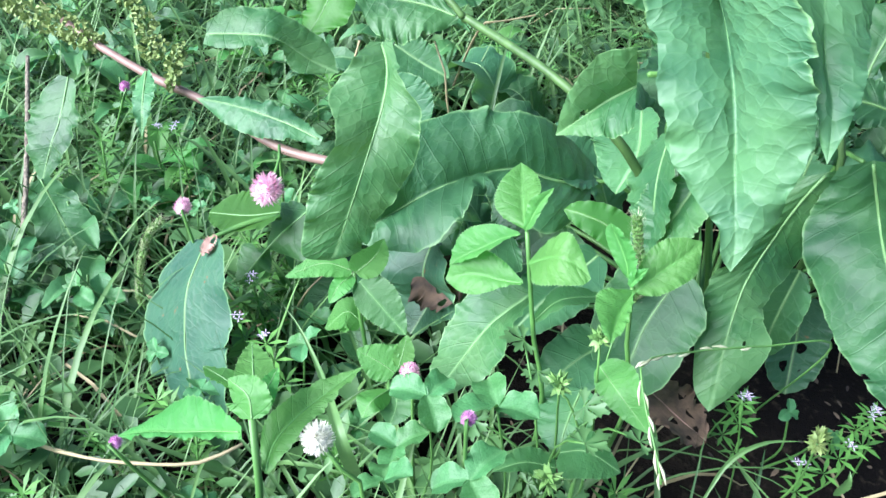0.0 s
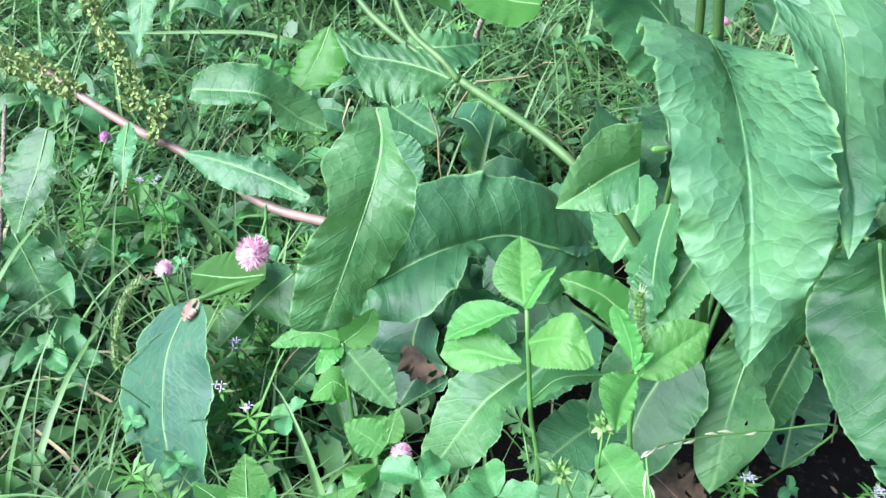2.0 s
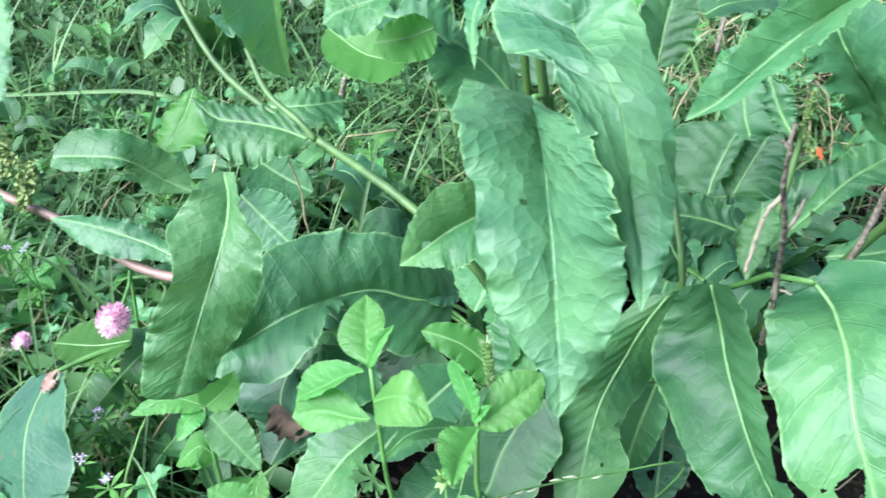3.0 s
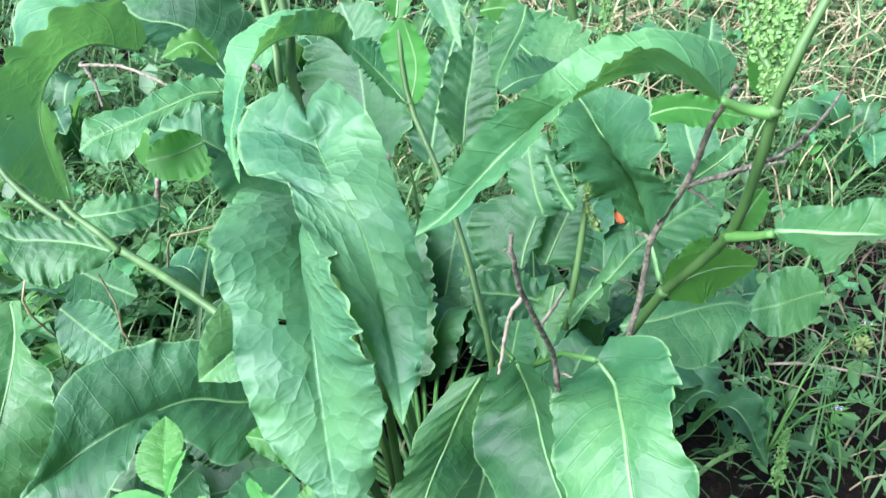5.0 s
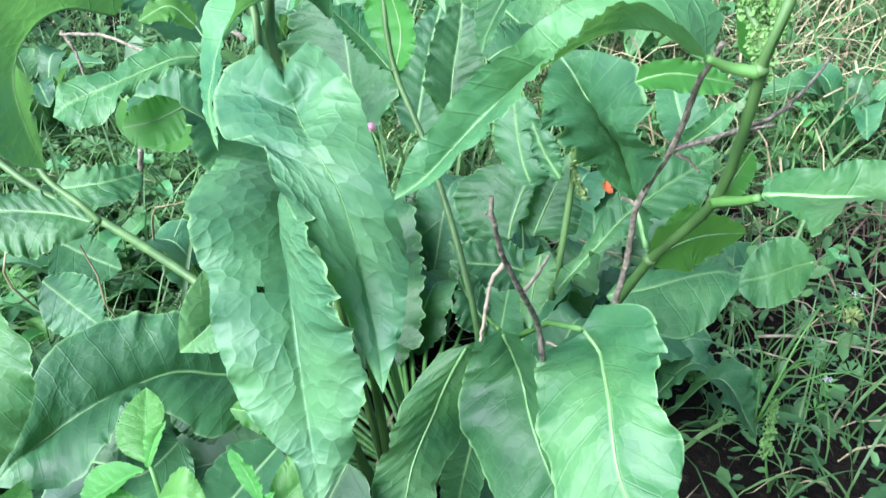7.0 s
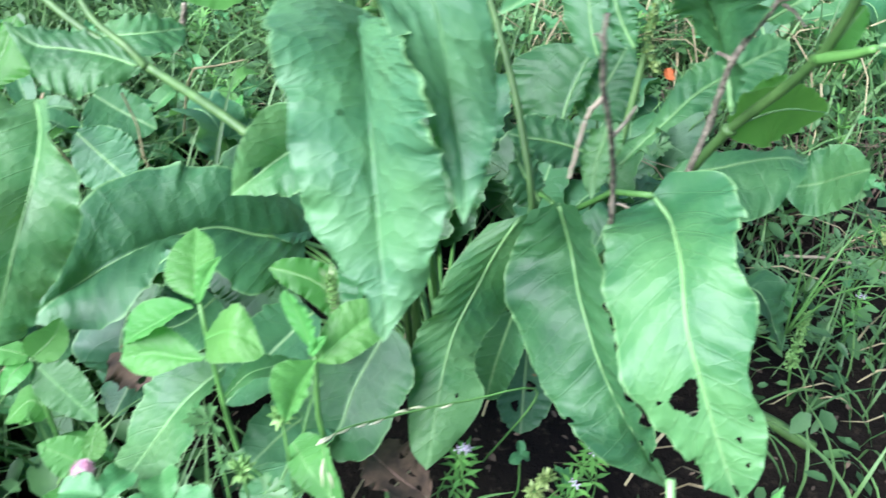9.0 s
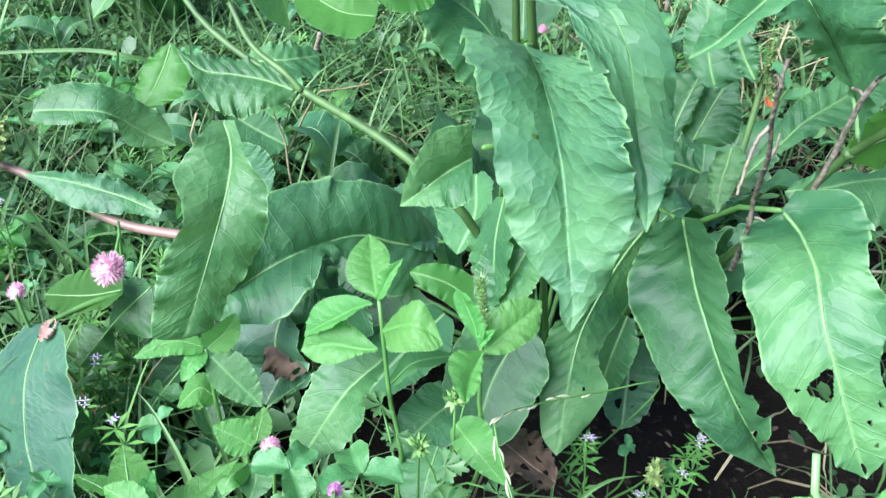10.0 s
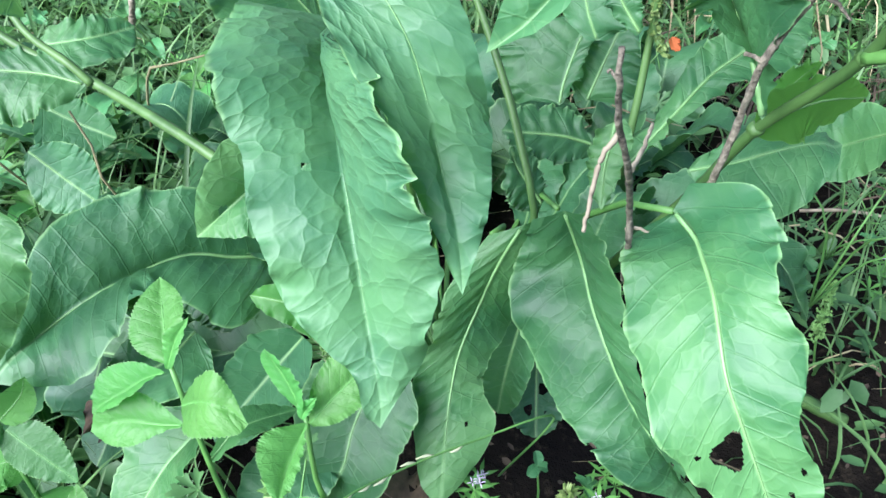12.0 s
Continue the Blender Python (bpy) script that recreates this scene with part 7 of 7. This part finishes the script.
tagged(mesh_object("meadow_herbs", v, f, COVER), "low green herbs all round in the meadow", "herb", kind="stuff")
v, f = ribbons(spots(1500, -0.8, 2.0, 0.10, 2.6, rng, False), rng, 0.05, 0.22, 0.0010, (1.2, 1.9), 5, 1.2)
tagged(mesh_object("straw", v, f, STRAW), "dry pale straw lying between the weeds", "straw", kind="stuff")
v, f = ribbons(spots(5000, 0.3, 2.2, 0.75, 2.4, rng, False), rng, 0.08, 0.28, 0.0014, (1.3, 1.9), 5, 1.2, 0.05)
tagged(mesh_object("straw", v, f, STRAW), "thick layer of dry straw in the far grass", "straw", kind="stuff")


v, f = leaf_cover(spots(11500, -0.75, 1.1, 0.10, 1.3, rng), rng, 0.010, 0.030, 0.06)
tagged(mesh_object("low_herbs", v, f, COVER), "tangle of small green herb leaves near the soil", "herb", kind="stuff")
v, f = leaf_cover(spots(11500, -1.3, 2.2, 0.95, 3.0, rng), rng, 0.015, 0.05, 0.10)
tagged(mesh_object("far_herbs", v, f, COVER), "green leafy undergrowth farther out in the meadow", "herb", kind="stuff")


v, f = leaf_cover(spots(2600, -0.4, 1.3, 0.18, 1.5, rng, False), rng, 0.003, 0.009, 0.008)
tagged(mesh_object("leaf_litter", v, f, LITTER), "brown bits of dead leaf on the soil", "litter", kind="stuff")
v, f = ribbons(spots(1500, 0.42, 1.3, 0.45, 1.3, rng, False), rng, 0.03, 0.14, 0.0011, (1.3, 1.9), 4, 1.2, 0.02)
tagged(mesh_object("straw", v, f, LITTER), "brown broken stems on the soil beside the dock", "straw", kind="stuff")


v, f = leaf_cover(spots(380, 0.30, 0.85, 0.22, 0.75, rng, False), rng, 0.008, 0.022, 0.05)
tagged(mesh_object("sparse_herbs", v, f, COVER), "sparse dark green herb leaves over bare soil", "herb", kind="stuff")
v, f = ribbons(spots(200, 0.30, 0.85, 0.22, 0.75, rng, False), rng, 0.04, 0.11, 0.0012, (0.6, 1.6))
tagged(mesh_object("sparse_grass", v, f, GRASS), "sparse dark green grass over bare soil", "grass", kind="stuff")


# the crisped lower leaves round the foot of the dock, thinner below than above
r = np.random.RandomState(77)
for i in range(40):
    a = r.uniform(-0.5, 3.6)
    reach = r.uniform(0.05, 0.20)
    d = V(math.cos(a), math.sin(a) * 0.8, 0)
    heart = V(0.19, 0.50, 0.02) if i < 28 else V(0.27, 0.58, 0.02)
    foot = heart + d * reach * V(1.25, 1, 1)
    size = r.uniform(0.05, 0.11)
    turn = a + r.uniform(-0.9, 0.9)
    w = V(math.cos(turn), math.sin(turn), 0)
    high = r.uniform(0.02, 0.08)
    mid = [foot, foot + w * size * 0.45 + V(0, 0, high), foot + w * size + V(0, 0, high * r.uniform(0.3, 1.0))]
    sd = V(-w[1], w[0], r.uniform(-0.3, 0.3)) * size * r.uniform(0.26, 0.38)
    # the dark green paints in the shade low in the rosette
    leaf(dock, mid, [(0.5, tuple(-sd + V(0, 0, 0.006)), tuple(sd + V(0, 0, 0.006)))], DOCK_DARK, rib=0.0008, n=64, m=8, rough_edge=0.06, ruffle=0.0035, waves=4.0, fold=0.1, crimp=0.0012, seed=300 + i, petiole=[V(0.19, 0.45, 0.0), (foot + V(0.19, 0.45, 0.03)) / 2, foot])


# young docks in the far grass
for x, y, lift in ((0.78, 0.80, 0.02), (0.62, 1.02, 0.03), (0.98, 0.66, 0.0), (-0.12, 1.0, 0.04), (0.15, 1.12, 0.05), (0.40, 1.15, 0.03)):
    young = thing("dock_plant", "young bluish-green dock plant in the far grass", "plant", group="young docks")
    for i in range(6):
        a = 1.05 * i + r.uniform(-0.4, 0.4)
        w = V(math.cos(a), math.sin(a), 0)
        size = r.uniform(0.06, 0.11)
        foot = V(x, y, 0.01)
        mid = [foot, foot + w * size * 0.5 + V(0, 0, 0.06 + lift), foot + w * size * 1.1 + V(0, 0, 0.05 + lift * r.uniform(0.5, 1.5))]
        sd = V(-w[1], w[0], r.uniform(-0.3, 0.3)) * size * r.uniform(0.20, 0.30)
        leaf(young, mid, [(0.5, tuple(-sd + V(0, 0, 0.005)), tuple(sd + V(0, 0, 0.005)))], (DOCK, DOCK_DARK)[i % 2], rib=0.0008, n=40, m=6, rough_edge=0.05, ruffle=0.003, waves=4.0, fold=0.1, seed=400 + i)


# clover and herbs that could be counted
for x, y in spots(290, -0.6, 0.9, 0.16, 1.4, rng):
    trefoil((x, y, rng.uniform(0.03, 0.085)), rng.uniform(0.007, 0.016), rng.uniform(0, 360), rng=rng)


def make_herb(seed):
    r = np.random.RandomState(seed)
    plant = thing("whorled_herb", "fine bright green herb with whorled narrow leaves", "herb", group="whorled herbs in the meadow")
    top = V(r.uniform(-0.02, 0.02), r.uniform(-0.02, 0.02), r.uniform(0.05, 0.09))
    tube("stem", [(0, 0, 0), top * V(0.2, 0.2, 0.5), top], [0.0008, 0.0005], STEMGREEN, plant, n=6, sides=5)
    for s in (0.35, 0.55, 0.72, 0.86, 1.0):
        v, f = whorl_data(0.016 * (1.15 - 0.5 * s), 7, r, 0.25 + 0.4 * s)
        mesh_object("leaf_whorl", np.array(v) + top * V(s * s, s * s, s), f, HERB, plant)
    return plant


herbs = [make_herb(i) for i in range(4)]
for i, (x, y) in enumerate(spots(120, -0.55, 0.8, 0.14, 1.1, rng)):
    m = pose(x, y, ground_height(x, y) - 0.01, rng.uniform(-12, 12), rng.uniform(-12, 12), rng.uniform(0, 360)) @ Matrix.Scale(rng.uniform(0.8, 1.4), 4)
    if i < 4:
        herbs[i].matrix_basis = m
    else:
        copy_thing(herbs[i % 4], Matrix.Identity(4)).matrix_basis = m


def lobed_leaf(size, r):
    """A palmate leaf cut into blunt lobes, each with three rounded teeth."""
    v, f = [V(0, 0, 0)], []
    for i in range(5):
        a = radians(-104 + 52 * i + r.uniform(-9, 9)) + math.pi / 2
        d, sd = V(math.cos(a), math.sin(a), 0.12), V(-math.sin(a), math.cos(a), 0)
        s = size * (1 - 0.13 * abs(i - 2)) * r.uniform(0.85, 1.1)
        lift = V(0, 0, s * 0.08)
        k = len(v)
        v += [d * s * 0.4 - sd * s * 0.13, d * s * 0.42 - lift, d * s * 0.4 + sd * s * 0.13]
        v += [d * s * 0.66 - sd * s * 0.29 + lift, d * s * 0.78 - sd * s * 0.30, d * s * 0.74 - sd * s * 0.12, d * s * 0.97 - sd * s * 0.07 - lift, d * s * 1.0 + sd * s * 0.05 - lift, d * s * 0.74 + sd * s * 0.12, d * s * 0.79 + sd * s * 0.28, d * s * 0.68 + sd * s * 0.30 + lift]
        f += [(0, k, k + 1), (0, k + 1, k + 2), (k, k + 3, k + 4, k + 5), (k, k + 5, k + 1), (k + 1, k + 5, k + 8), (k + 5, k + 6, k + 7, k + 8), (k + 1, k + 8, k + 2), (k + 2, k + 8, k + 9, k + 10)]
    return v, f


def make_cranesbill(seed):
    r = np.random.RandomState(seed)
    plant = thing("cut_leaved_herb", "low herb with deeply cut fingered green leaves", "herb", group="cut-leaved herbs")
    for i in range(4):
        a = 1.57 * i + r.uniform(-0.4, 0.4)
        top = V(0.03 * math.cos(a), 0.03 * math.sin(a), r.uniform(0.035, 0.08))
        tube("stem", [(0, 0, 0), top * V(0.4, 0.4, 0.7), top], [0.0007, 0.0005], STEMGREEN, plant, n=5, sides=5)
        v, f = lobed_leaf(0.0095 * r.uniform(0.8, 1.3), r)
        q = Euler((r.uniform(-0.4, 0.4), r.uniform(-0.4, 0.4), a)).to_matrix()
        mesh_object("leaf", [top + np.array(q @ Vector(p)) for p in v], f, COVER, plant)
    return plant


cranes = [make_cranesbill(20 + i) for i in range(3)]
fixed = [(0.072, 0.268, 0.12), (0.05, 0.25, 0.1), (0.42, 0.39, 0.08), (0.47, 0.44, 0.06), (0.02, 0.2, 0.03)]
for i, (x, y) in enumerate(spots(60, -0.5, 0.85, 0.14, 1.1, rng)):
    z = 0.0
    if i < len(fixed):
        x, y, z = fixed[i]
    m = pose(x, y, ground_height(x, y) - 0.01 + z, rng.uniform(-12, 12), rng.uniform(-12, 12), rng.uniform(0, 360)) @ Matrix.Scale(rng.uniform(0.9, 1.4), 4)
    if i < 3:
        cranes[i].matrix_basis = m
    else:
        copy_thing(cranes[i % 3], Matrix.Identity(4)).matrix_basis = m


def make_weed(seed, mat):
    r = np.random.RandomState(seed)
    plant = thing("broad_leaved_weed", "low green weed with oval leaves", "weed", group="low weeds in the meadow")
    for i in range(6):
        a = 2.4 * i + r.uniform(-0.3, 0.3)
        d = V(math.cos(a), math.sin(a), 0)
        s = r.uniform(0.02, 0.04)
        z = 0.02 + 0.012 * i
        sd = V(-d[1], d[0], 0.1) * s * 0.3
        mid = [V(0, 0, z), d * s * 0.6 + V(0, 0, z + 0.3 * s), d * s * 1.2 + V(0, 0, z + 0.15 * s)]
        leaf(plant, mid, [(0.5, tuple(-sd + V(0, 0, 0.003)), tuple(sd + V(0, 0, 0.003)))], mat, "ovate", rib=0.0, n=14, m=4, ruffle=0.001, saw=0.05, teeth=14, rough_edge=0.0, seed=seed + i)
    tube("stem", [(0, 0, 0), (0.002, 0, 0.05), (0, 0.002, 0.09)], [0.0012, 0.0009], STEMGREEN, plant, n=6, sides=5)
    return plant


weeds = [make_weed(40 + i, m) for i, m in enumerate((SAW_DARK, SAW, DOCK_DARK, CLOVER))]
for i, (x, y) in enumerate(filter(off_spotted_leaf, spots(170, -0.6, 1.6, 0.2, 2.2, rng) + spots(60, -0.5, 0.1, 0.35, 1.0, rng))):
    m = pose(x, y, ground_height(x, y) - 0.01, rng.uniform(-10, 10), rng.uniform(-10, 10), rng.uniform(0, 360)) @ Matrix.Scale(rng.uniform(0.6, 1.1), 4)
    if i < 4:
        weeds[i].matrix_basis = m
    else:
        copy_thing(weeds[i % 4], Matrix.Identity(4)).matrix_basis = m
